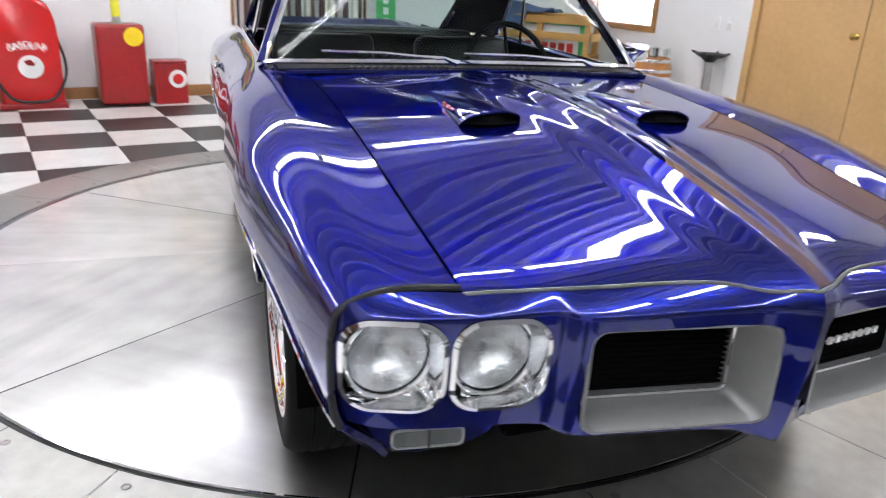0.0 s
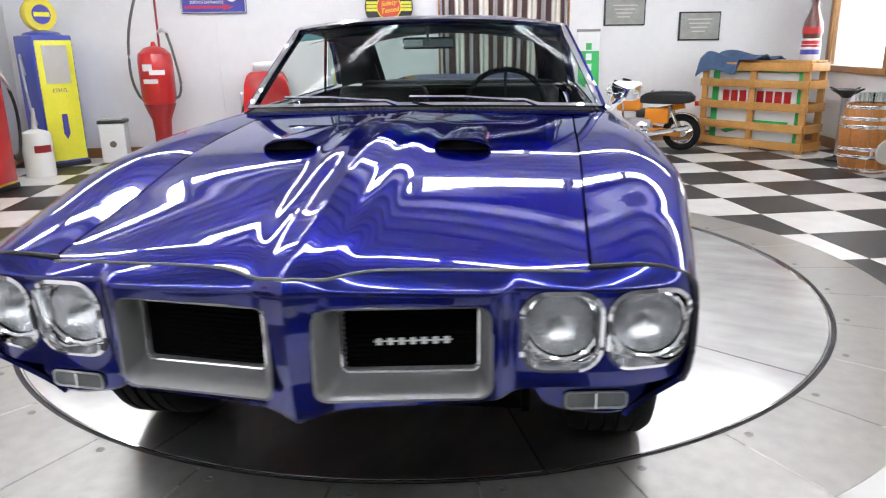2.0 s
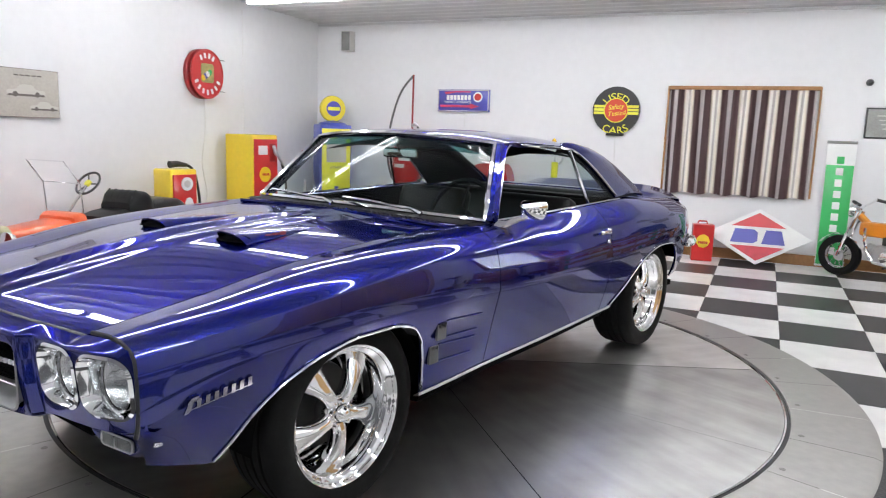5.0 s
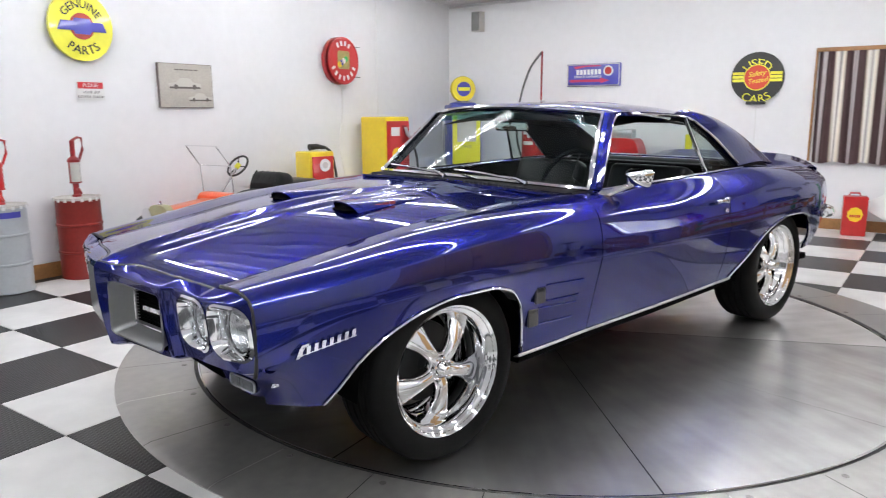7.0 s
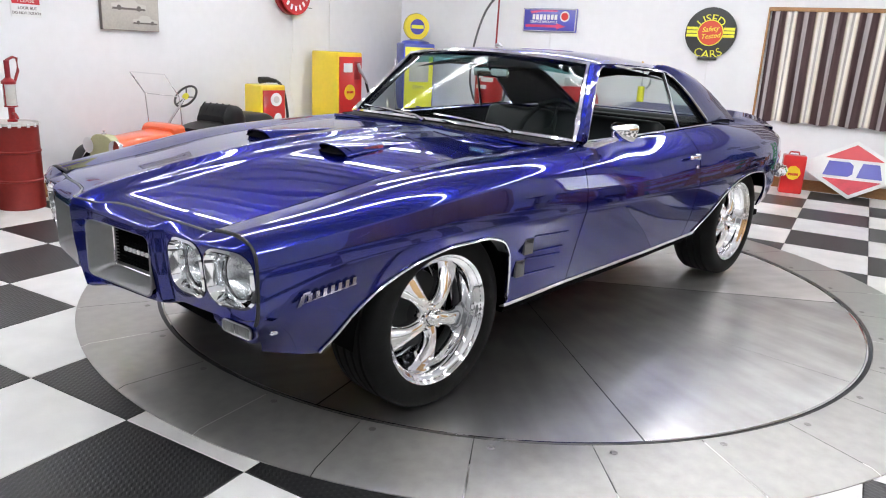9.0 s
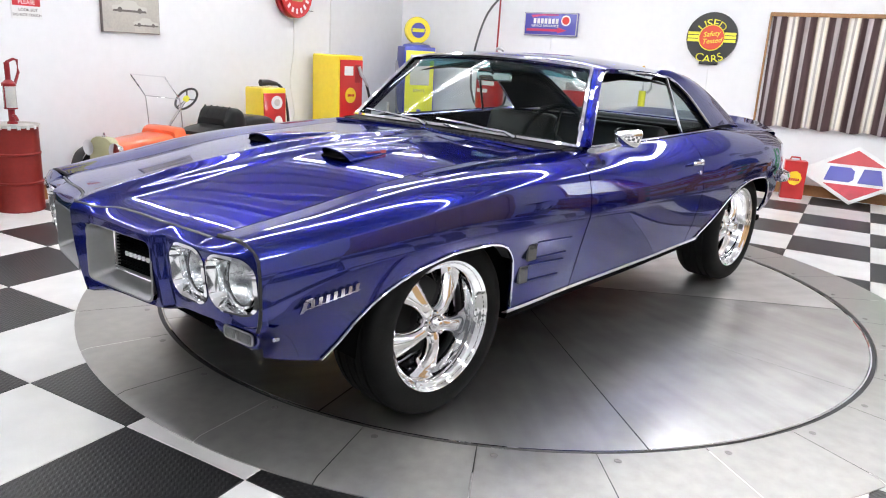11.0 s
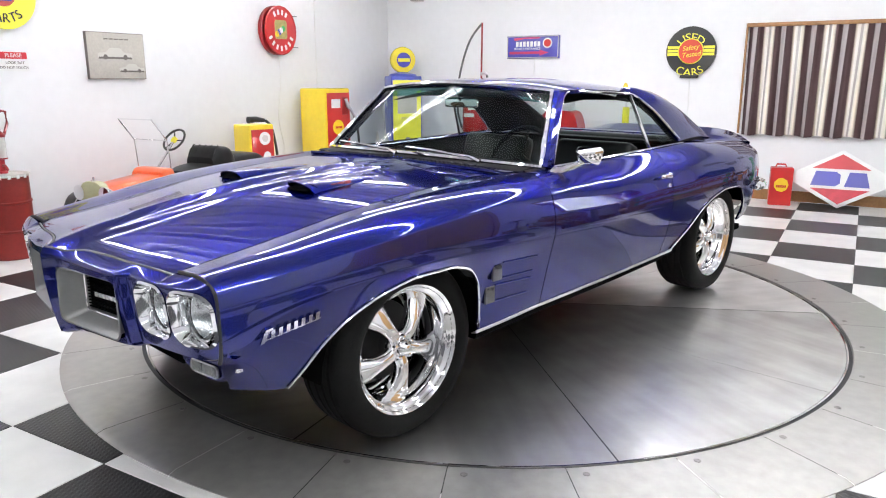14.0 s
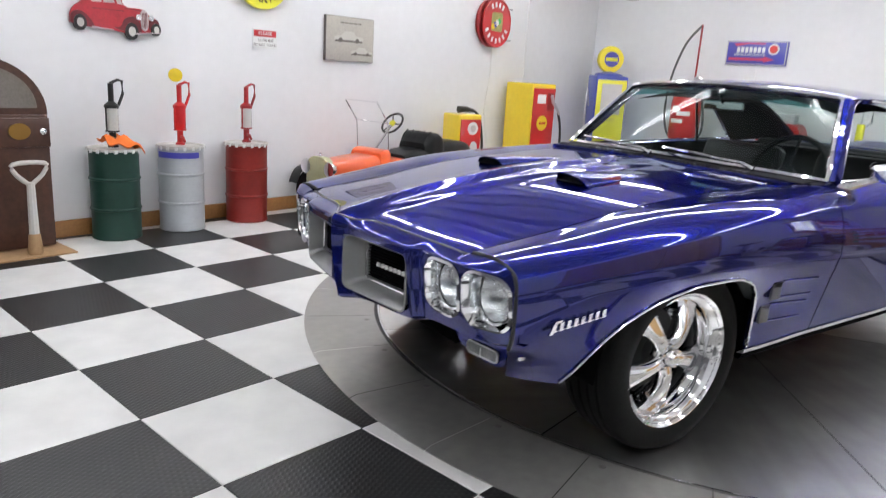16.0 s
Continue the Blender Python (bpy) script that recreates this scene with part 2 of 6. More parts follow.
def disc_steel():
    """Worn sheet metal: each sheet brushed along its own length, with smears; its sheen is partly put into the colour.
    """
    m, nt, b = nodes_of("worn_sheet_steel")
    tc, oi, vr, mp, n1, n2, n3 = (nt.nodes.new("ShaderNode" + k) for k in ("TexCoord", "ObjectInfo", "VectorRotate", "Mapping", "TexNoise", "TexNoise", "TexNoise"))
    vr.rotation_type = "Z_AXIS"

    def op(kind, a, c, d=None):
        o = nt.nodes.new("ShaderNodeMath")
        o.operation = kind
        for k, v in enumerate((a, c, d)):
            if isinstance(v, (int, float)):
                o.inputs[k].default_value = v
            elif v is not None:
                nt.links.new(v, o.inputs[k])
        return o.outputs[0]

    def span(v, f0, f1, t0, t1):
        r = nt.nodes.new("ShaderNodeMapRange")
        for k, x in zip(("From Min", "From Max", "To Min", "To Max"), (f0, f1, t0, t1)):
            r.inputs[k].default_value = x
        nt.links.new(v, r.inputs["Value"])
        return r.outputs[0]
    rnd = oi.outputs["Random"]
    nt.links.new(tc.outputs["Object"], vr.inputs["Vector"])
    nt.links.new(op("MULTIPLY", rnd, 6.28), vr.inputs["Angle"])
    mp.inputs["Scale"].default_value = (.7, 7, 1)
    nt.links.new(vr.outputs[0], mp.inputs["Vector"])
    for n, sc, det, src in ((n1, 1.5, 2, mp.outputs[0]), (n2, 1.3, 3, tc.outputs["Object"]), (n3, 5.0, 3, tc.outputs["Object"])):
        n.inputs["Scale"].default_value, n.inputs["Detail"].default_value = sc, det
        nt.links.new(src, n.inputs["Vector"])
    grain, cloud, smear = n1.outputs["Fac"], n2.outputs["Fac"], n3.outputs["Fac"]
    mixv = op("ADD", op("MULTIPLY", grain, .22), op("ADD", op("MULTIPLY", cloud, .50), op("MULTIPLY", smear, .28)))
    # random tone per sheet stands in for sheen that shifts with brushing direction
    tone = op("MULTIPLY", span(mixv, .36, .64, .94, 1.04), span(rnd, 0, 1, .74, 1.06))
    col = nt.nodes.new("ShaderNodeVectorMath")
    col.operation = "SCALE"
    col.inputs[0].default_value = (.80, .79, .775)
    nt.links.new(tone, col.inputs["Scale"])
    b2 = nt.nodes.new("ShaderNodeBsdfPrincipled")
    for p, r, met in ((b, .18, 1.0), (b2, .42, .97)):
        nt.links.new(col.outputs[0], p.inputs["Base Color"])
        p.inputs["Roughness"].default_value, p.inputs["Metallic"].default_value = r, met
    mx = nt.nodes.new("ShaderNodeMixShader")
    nt.links.new(op("ADD", span(mixv, .36, .64, .42, .64), op("MULTIPLY", rnd, .15)), mx.inputs[0])
    nt.links.new(b.outputs[0], mx.inputs[1])
    nt.links.new(b2.outputs[0], mx.inputs[2])
    nt.links.new(mx.outputs[0], nt.nodes["Material Output"].inputs[0])
    return m


STEEL = disc_steel()


def car_paint():
    """Blue metallic under clear lacquer: fine flakes, faint orange peel in the lacquer."""
    m, nt, b = nodes_of("blue_pearl_paint")
    base = (.0030, .0080, .150)
    b.inputs["Metallic"].default_value = .85
    b.inputs["Specular Tint"].default_value = (.02, .04, .40, 1)
    b.inputs["Specular IOR Level"].default_value = 0
    b.inputs["Roughness"].default_value = .26
    b.inputs["Coat Weight"].default_value = 1
    b.inputs["Coat Roughness"].default_value = .012
    b.inputs["Coat IOR"].default_value = 1.60
    tc = nt.nodes.new("ShaderNodeTexCoord")
    v = nt.nodes.new("ShaderNodeTexVoronoi")
    v.inputs["Scale"].default_value = 1100
    cl = nt.nodes.new("ShaderNodeTexNoise")
    cl.inputs["Scale"].default_value = 2.5
    mr, m2 = nt.nodes.new("ShaderNodeMapRange"), nt.nodes.new("ShaderNodeMapRange")
    mr.inputs["To Min"].default_value, mr.inputs["To Max"].default_value = .75, 1.25
    m2.inputs["To Min"].default_value, m2.inputs["To Max"].default_value = .93, 1.07
    mu = nt.nodes.new("ShaderNodeMath")
    mu.operation = "MULTIPLY"
    sc = nt.nodes.new("ShaderNodeVectorMath")
    sc.operation = "SCALE"
    sc.inputs[0].default_value = base
    for n in (v, cl):
        nt.links.new(tc.outputs["Object"], n.inputs["Vector"])
    nt.links.new(v.outputs["Distance"], mr.inputs["Value"])
    nt.links.new(cl.outputs["Fac"], m2.inputs["Value"])
    nt.links.new(mr.outputs[0], mu.inputs[0])
    nt.links.new(m2.outputs[0], mu.inputs[1])
    nt.links.new(mu.outputs[0], sc.inputs["Scale"])
    nt.links.new(sc.outputs[0], b.inputs["Base Color"])
    n = nt.nodes.new("ShaderNodeTexNoise")
    n.inputs["Scale"].default_value = 45
    bp = nt.nodes.new("ShaderNodeBump")
    bp.inputs["Strength"].default_value, bp.inputs["Distance"].default_value = .03, .001
    nt.links.new(tc.outputs["Object"], n.inputs["Vector"])
    nt.links.new(n.outputs["Fac"], bp.inputs["Height"])
    nt.links.new(bp.outputs[0], b.inputs["Coat Normal"])
    return m


PAINT = car_paint()


def tile_mat(name, col, rough, plate):
    """Floor tile: plain white, or black with a raised tread pattern; each tile a little different."""
    m, nt, b = nodes_of(name)
    b.inputs["Roughness"].default_value = rough
    oi = nt.nodes.new("ShaderNodeObjectInfo")
    tc = nt.nodes.new("ShaderNodeTexCoord")
    n = nt.nodes.new("ShaderNodeTexNoise")
    n.inputs["Scale"].default_value, n.inputs["Detail"].default_value = 5, 8
    add = nt.nodes.new("ShaderNodeMath")
    add.operation = "MULTIPLY_ADD"
    add.inputs[1].default_value = .10
    mr = nt.nodes.new("ShaderNodeMapRange")
    mr.inputs["From Min"].default_value, mr.inputs["From Max"].default_value = .3, .8
    mr.inputs["To Min"].default_value, mr.inputs["To Max"].default_value = .88, 1.08
    sc = nt.nodes.new("ShaderNodeVectorMath")
    sc.operation = "SCALE"
    sc.inputs[0].default_value = col
    nt.links.new(tc.outputs["Object"], n.inputs["Vector"])
    nt.links.new(oi.outputs["Random"], add.inputs[0])
    nt.links.new(n.outputs["Fac"], add.inputs[2])
    nt.links.new(add.outputs[0], mr.inputs["Value"])
    nt.links.new(mr.outputs[0], sc.inputs["Scale"])
    nt.links.new(sc.outputs[0], b.inputs["Base Color"])
    sep = nt.nodes.new("ShaderNodeSeparateXYZ")
    nt.links.new(tc.outputs["Object"], sep.inputs[0])

    def op(kind, a, c):
        o = nt.nodes.new("ShaderNodeMath")
        o.operation = kind
        for k, v in ((0, a), (1, c)):
            if v is None:
                continue
            if isinstance(v, (int, float)):
                o.inputs[k].default_value = v
            else:
                nt.links.new(v, o.inputs[k])
        return o.outputs[0]
    k = 2 * math.pi / .030 if plate else 2 * math.pi / .012
    w1 = op("SINE", op("MULTIPLY", op("ADD", sep.outputs[0], sep.outputs[1]), k), None)
    w2 = op("SINE", op("MULTIPLY", op("SUBTRACT", sep.outputs[0], sep.outputs[1]), k * .5), None)
    h = op("POWER", op("MAXIMUM", op("MULTIPLY", w1, w2), 0.0), .6)
    bp = nt.nodes.new("ShaderNodeBump")
    bp.inputs["Strength"].default_value, bp.inputs["Distance"].default_value = (.55, .0015) if plate else (.10, .0006)
    nt.links.new(h, bp.inputs["Height"])
    nt.links.new(bp.outputs[0], b.inputs["Normal"])
    return m


TILEW, TILEB = tile_mat("white_tile", (.72, .71, .69), .28, False), tile_mat("black_tile", (.013, .013, .0135), .38, True)

# ---- room ----
YB, ZC, T = 7.28, 2.70, 0.558
XE, YS = 9.0, -6.0
TH = radians(2.47)
WL = Matrix.Translation((-3.41, 0, 0)) @ Matrix.Rotation(TH, 4, "Z")       # west wall: y runs along it, x into the room
WN = Matrix.Translation((0, YB, 0))                                         # north wall


def solid(name, lo, hi, material, m=None, bevel=0.0):
    ob = part(name, boxm(lo, hi, bevel), material, None, kind="structure")
    ob.matrix_world = m or Matrix()
    return ob


WX0, WX1, WZ0, WZ1 = -2.74, -1.48, .90, 1.75                                # window in the north-east wall
WE = Matrix.Translation((4.76, 3.84, 0)) @ Matrix.Rotation(radians(-102), 4, "Z")   # oblique wall from the closet to the north wall
solid("wall_north", (-3.95, 0, 0), (XE, .16, ZC), WALL, WN)
solid("wall_north_east", (-3.56, 0, 0), (WX0, .12, ZC), WALL, WE)
solid("wall_north_east_2", (WX1, 0, 0), (.02, .12, ZC), WALL, WE)
solid("wall_north_east_3", (WX0, 0, 0), (WX1, .12, WZ0), WALL, WE)
solid("wall_north_east_4", (WX0, 0, WZ1), (WX1, .12, ZC), WALL, WE)
solid("wall_west", (-.42, YS, 0), (0, YB + .06, ZC), WALL, WL)
solid("wall_east", (XE, YS, 0), (XE + .16, YB, ZC), WALL)
# closes the room out of view; its grey tone is assumed, to dim reflections
solid("wall_south", (-3.95, YS - .16, 0), (XE, YS, ZC), WALL_UNSEEN)
PX = 4.74                                                                   # closet front with the double door
solid("wall_closet", (PX, YS, 0), (PX + .12, .735, ZC), WALL)
solid("wall_closet_2", (PX, .735, 2.08), (PX + .12, 3.86, ZC), WALL)
solid("wall_closet_3", (PX + .12, 3.74, 0), (XE, 3.86, ZC), WALL)
rows = []
for i in range(int((YB - YS) / .02) + 1):
    y = YS + .02 * i
    dz = -.055 if i % 11 in (0, 1) else (.010 if i % 11 in (3, 9) else 0)
    rows.append([(-3.95, y, ZC - dz), (XE, y, ZC - dz)])
part("ceiling", grid(rows), CEIL, None, sharp=20, thick=0, kind="structure")
solid("ceiling_deck", (-3.95, YS, ZC + .08), (XE, YB, ZC + .16), CEIL)
for nm, lo, hi, m in (("baseboard", (-3.68, -.022, 0), (XE, 0, .115), WN), ("baseboard_3", (-3.5, -.022, 0), (-.06, 0, .115), WE), ("baseboard_2", (0, YS, 0), (.022, YB - .1, .115), WL)):
    solid(nm, lo, hi, PINE, m, .004)
solid("trim", (-3.70, -.03, ZC - .05), (XE, 0, ZC - .024), CEIL, WN, .004)
# window with frame and pane
win = thing("window_1", WE, "pine-framed window with bright daylight outside", "window", kind="structure")
fr = bmesh.new()
for lo, hi in (((WX0 - .07, -.03, WZ0 - .07), (WX1 + .07, .05, WZ0)), ((WX0 - .07, -.03, WZ1), (WX1 + .07, .05, WZ1 + .07)), ((WX0 - .07, -.03, WZ0), (WX0, .05, WZ1)), ((WX1, -.03, WZ0), (WX1 + .07, .05, WZ1))):
    boxm(lo, hi, .006, fr)
part("window_frame", fr, PINE, win)
g = part("pane", boxm((WX0, .07, WZ0), (WX1, .078, WZ1)), CLEAR, win)
g.visible_shadow = False
out = solid("backdrop", (-3.9, 1.5, .05), (-.9, 1.55, 2.6), mat("daylight", (.9, .95, 1), .8, emit=6.5), WE)
# shed and yard things seen through the pane
for x, z0, w, h, mm in ((-1.62, .3, .42, 1.08, GREYP), (-2.10, .3, .40, .88, OFFWHITE)):
    sh = solid("backdrop_shed", (x - w / 2, .9, z0), (x + w / 2, 1.2, z0 + h), mm, WE, .03)
# switch plates beside the door
for x in (-.42, -.24):
    sw = thing("light_switch", WE @ Matrix.Translation((x, 0, 1.0)), "white plastic wall switch plate beside the door", "light switch", "switches by the door")
    part("plate", boxm((-.038, -.008, -.06), (.038, 0, .06), .003), HOUSING, sw)
    part("toggle", boxm((-.006, -.018, -.012), (.006, -.007, .012), .002), HOUSING, sw)
# double door in the closet front
dr = thing("door_1", Matrix(), "tan veneer folding doors with a brass knob, closed", "door", kind="structure")
for y0, y1 in ((2.745, 3.72), (1.76, 2.735), (.775, 1.75)):
    part("door_leaf", boxm((PX + .012, y0, .01), (PX + .052, y1, 2.03), .003), DOORWOOD, dr)
for lo, hi in (((PX - .014, 3.725, 0), (PX + .06, 3.80, 2.10)), ((PX - .014, .695, 0), (PX + .06, .770, 2.10)), ((PX - .014, .770, 2.035), (PX + .06, 3.725, 2.10))):
    part("door_casing", boxm(lo, hi, .004), DOORWOOD, dr)
part("door_handle", lathe([(.001, 0), (.026, .002), (.026, .008), (.011, .014), (.011, .038), (.026, .048), (.028, .062), (.018, .072), (.001, .074)], 18, Matrix.Translation((PX + .012, 2.80, .98)) @ Matrix.Rotation(radians(-90), 4, "Y")), mat("brass", (.62, .42, .13), .2, 1), dr, "round brass knob")

# ceiling tubes
TUBE = mat("lit_tube", (1, 1, 1), .4, emit=TUBE_POWER, glow=(.965, .985, 1.03))
lamp = thing("ceiling_light", Matrix(), "white fluorescent strip light with two lit tubes", "ceiling light", "rows of ceiling lights")
part("housing", boxm((-.62, -.05, -.035), (.62, .05, 0), .006), HOUSING, lamp)
for y in (-.024, .024):
    part("tube", lathe([(.012, -.59), (.013, -.58), (.013, .58), (.012, .59)], 10, Matrix.Translation((0, y, -.055)) @ Matrix.Rotation(radians(90), 4, "Y")), TUBE, lamp)
for x in (-.60, .60):
    part("lamp_holder", boxm((x - .008, -.045, -.074), (x + .008, .045, -.035), .003), HOUSING, lamp)
first = True
for y in LAMP_ROWS:
    for x in LAMP_XS:
        if x > 4 and y < 3.9:
            continue
        for dx in (-.64, .64):
            m = Matrix.Translation((x + dx, y, ZC - .024))
            if first:
                lamp.matrix_world = m
                first = False
            else:
                copy_thing(lamp, m)

# ---- turntable ----
TC = (0.325, 2.35)
RI, RO = 1.905, 2.295
tt = thing("turntable", Matrix.Translation((*TC, 0)), "round brushed steel turntable let into the floor", "turntable")
part("hub_plate", lathe([(RI - .012, -.02), (RI - .012, .006), (.001, .006)], 120, caps=False), RUBBER, tt)
for k in range(10):
    a0, a1 = radians(22.5 - 36 * k - 36 + .09), radians(22.5 - 36 * k - .09)
    bm = bmesh.new()
    n = 14
    lo = [bm.verts.new((RI * math.cos(a0 + (a1 - a0) * i / n), RI * math.sin(a0 + (a1 - a0) * i / n), .010 + .0012 * (k % 2))) for i in range(n + 1)]
    c = bm.verts.new((.0, .0, .010 + .0012 * (k % 2)))
    for i in range(n):
        bm.faces.new((c, lo[i], lo[i + 1]))
    lip = [bm.verts.new((v.co.x * 1.0, v.co.y * 1.0, -.01)) for v in lo]
    for i in range(n):
        bm.faces.new((lo[i], lip[i], lip[i + 1], lo[i + 1]))
    part("plate", bm, STEEL, tt)
part("edge_strip", lathe([(RI - .004, .0), (RI + .004, .012), (RI + .010, .012), (RI + .012, .0)], 160, caps=False), CHROME, tt, "thin bright rim")
part("gap", lathe([(RI + .012, .002), (RI + .030, .002)], 160, caps=False), RUBBER, tt, "dark gap round the disc")
ring = thing("turntable_ring", Matrix.Translation((*TC, 0)), "ring of bolted grey steel floor plates round the turntable", "floor ring")
bm = bmesh.new()
n, da = 8, radians(12 - .10)
rws = [[(r * math.cos(da * i / n), r * math.sin(da * i / n), z) for i in range(n + 1)] for r, z in ((RI + .028, .003), (RI + .030, .016), (RO - .03, .013), (RO, .004), (RO, -.004))]
grid(rws, bm)
plate0 = part("ring_plate", bm, RINGST, ring)
plate0.matrix_basis = Matrix.Rotation(radians(4.6), 4, "Z")
bolt = lathe([(.013, 0), (.013, .002), (.009, .003), (.007, .0015), (.001, .0015)], 14)
hole = part("bolt", bolt, mat("bolt_head", (.26, .25, .24), .4, .8), plate0)
hole.matrix_basis = Matrix.Translation(((RI + .075) * math.cos(.03), (RI + .075) * math.sin(.03), .0148))
for k in range(1, 30):
    p = plate0.copy()
    scene.collection.objects.link(p)
    p.matrix_basis = Matrix.Rotation(radians(12 * k + 4.6), 4, "Z")
    h = hole.copy()
    scene.collection.objects.link(h)
    h.parent = p


# ---- the car ----
# local frame: x = s to the rear from the headlights, y = to the car's right, z up
CAR = Matrix.Translation((-0.1175, 0.154, 0.0)) @ Matrix.Rotation(radians(76.7), 4, "Z")
car = thing("car", CAR, "glossy deep blue two-door coupe with chrome wheels, on a steel turntable", "car")
AXF, AXR, HUB, TYRE_R = 0.745, 3.37, 0.352, 0.338
ST = (0.0, 0.3, 0.75, 1.2, 1.5, 2.1, 2.6, 3.0, 3.4, 3.8, 4.15)
SECT = [
    (table(ST, (.575, .585, .60, .61, .62, .70, .70, .69, .665, .63, .56)), table(ST, (.750, .794, .865, .901, .916, .925, .938, .945, .925, .905, .885))),
    (table(ST, (.692, .722, .757, .757, .752, .75, .75, .75, .738, .705, .63)), table(ST, (.756, .802, .872, .905, .918, .928, .940, .948, .930, .910, .890))),
    (table(ST, (.768, .810, .862, .860, .850, .842, .843, .852, .850, .816, .728)), table(ST, (.733, .780, .838, .866, .868, .846, .850, .864, .862, .850, .832))),
    (table(ST, (.787, .835, .889, .891, .886, .879, .876, .885, .884, .850, .755)), table(ST, (.684, .730, .772, .778, .772, .758, .758, .768, .778, .772, .764))),
    (table(ST, (.788, .838, .893, .897, .894, .890, .885, .893, .892, .858, .762)), table(ST, (.572, .658, .690, .682, .680, .676, .676, .684, .70, .70, .70))),
    (table(ST, (.764, .794, .830, .846, .856, .858, .860, .866, .866, .840, .750)), table(ST, (.50, .500, .505, .515, .52, .52, .52, .52, .52, .53, .56))),
    (table(ST, (.640, .738, .82, .822, .82, .82, .82, .82, .82, .80, .715)), table(ST, (.395, .335, .335, .34, .35, .36, .375, .385, .39, .42, .47))),
]
ARCH_F = table((.25, .30, .36, .46, .59, .73, .87, .98, 1.05, 1.085, 1.10), (.325, .395, .478, .56, .622, .652, .653, .627, .565, .48, .345))
ARCH_R = table((2.74, 2.84, 2.99, 3.13, 3.30, 3.46, 3.58, 3.66, 3.70, 3.71), (.385, .46, .585, .645, .675, .672, .63, .55, .46, .39))


def side_section(s):
    """The side of the body at s, from the top edge outwards and down: (l, z) points."""
    k = [(a(s), b(s)) for a, b in SECT]
    up = smooth_line([(*p, 0) for p in k[:5]], 6)
    dn = smooth_line([(*p, 0) for p in k[4:]], 8)
    return [(p.x, p.y) for p in up], [(p.x, p.y) for p in dn[1:]]


def side_l(s, z):
    """How far out the side stands at s and height z, below the shoulder."""
    u, d = side_section(s)
    q = [(z2, l2) for l2, z2 in reversed(u[10:] + d)]
    return float(np.interp(z, [a for a, _ in q], [b for _, b in q]))


def side_rows(s0, s1, n, extra=()):
    """Rows of points for a panel between s0 and s1, cut along the wheel arch."""
    ss = sorted(set([s0 + (s1 - s0) * i / n for i in range(n + 1)] + [e for e in extra if s0 < e < s1]))
    rows = []
    for s in ss:
        u, d = side_section(s)
        zmin = d[-1][1]
        if s < .09:
            zmin = max(zmin, .505 - (s - .012) * 1.55)
        if .25 < s < 1.10:
            zmin = max(zmin, ARCH_F(s))
        if 2.74 < s < 3.71:
            zmin = max(zmin, ARCH_R(s))
        line = [u[-1]] + d
        zs = [z for _, z in line]
        zt = zs[0]
        low = []
        for i in range(1, 13):
            z = zt + (zmin - zt) * i / 12
            low.append((float(np.interp(-z, [-a for a in zs], [l for l, _ in line])), z))
        rows.append([(s, l, z) for l, z in u + low])
    return rows


def mirror_part(name, rows, material, parent, label="", thick=0.012, sharp=35):
    """The same sheet on the car's left and right, as two parts."""
    out = []
    for sg in (-1, 1):
        bm = grid([[(s, sg * l, z) for s, l, z in r] for r in rows])
        out.append(part(name, bm, material, parent, label, thick=thick, sharp=sharp))
    return out


ARC_S = [.25 + .01 * i for i in range(13)] + [.98 + .01 * i for i in range(13)]
ARC_R = [2.74 + .012 * i for i in range(10)] + [3.55 + .0125 * i for i in range(14)]
mirror_part("front_fender", side_rows(0.012, 1.512, 44, ARC_S + [.03, .06, .09]), PAINT, car, sharp=44)
mirror_part("door", side_rows(1.517, 2.615, 16), PAINT, car, sharp=44)
mirror_part("quarter_panel", side_rows(2.620, 4.15, 40, ARC_R), PAINT, car, sharp=44)

# hood, with its centre ridge
HOOD_FRONT = table((0, .06, .15, .37, .57), (-.168, -.135, -.088, -.05, 0.0))
HOOD_C = table((-.18, 0, .3, .65, 1.0, 1.42), (.752, .795, .848, .898, .919, .932))

HOOD_B = table((-.18, .1, 1.0, 1.42), (.04, .105, .135, .14))                # half-width of the raised middle


def hood_z(s, l):
    zs = SECT[0][1](max(s, 0.0)) + (0 if s > 0 else .04 * s)
    ls = SECT[0][0](max(s, 0.0)) - .006
    u = min(abs(l) / ls, 1)
    z = zs + (HOOD_C(s) - zs) * (1 - u ** 1.45)
    e = min(max((HOOD_B(s) + .03 - abs(l)) / .06, 0), 1)
    ridge = table((-.2, .2, .8, 1.42), (.010, .016, .012, .003))(s)
    return z + .009 * e * e * (3 - 2 * e) * min(max((1.35 - s) / .3, 0), 1) + ridge * max(0, 1 - abs(l) / .06) ** 1.2


rows = []
us = sorted(set([i / 48 for i in range(-48, 49)] + [sg * v for v in (.02, .05, .085, .115) for sg in (-1, 1)]))
for i in range(41):
    v = i / 40
    row = []
    for u in us:
        s1 = 1.425
        l_end = .57
        s0 = HOOD_FRONT(abs(u) * .57)
        s = s0 + (s1 - s0) * v
        l = u * (SECT[0][0](max(s, 0.0)) - .006)
        z = hood_z(s, l)
        if i == 0:
            z -= .006
        row.append((s, l, z))
    rows.append(row)
hood = part("hood", grid(rows), PAINT, car, thick=.014)
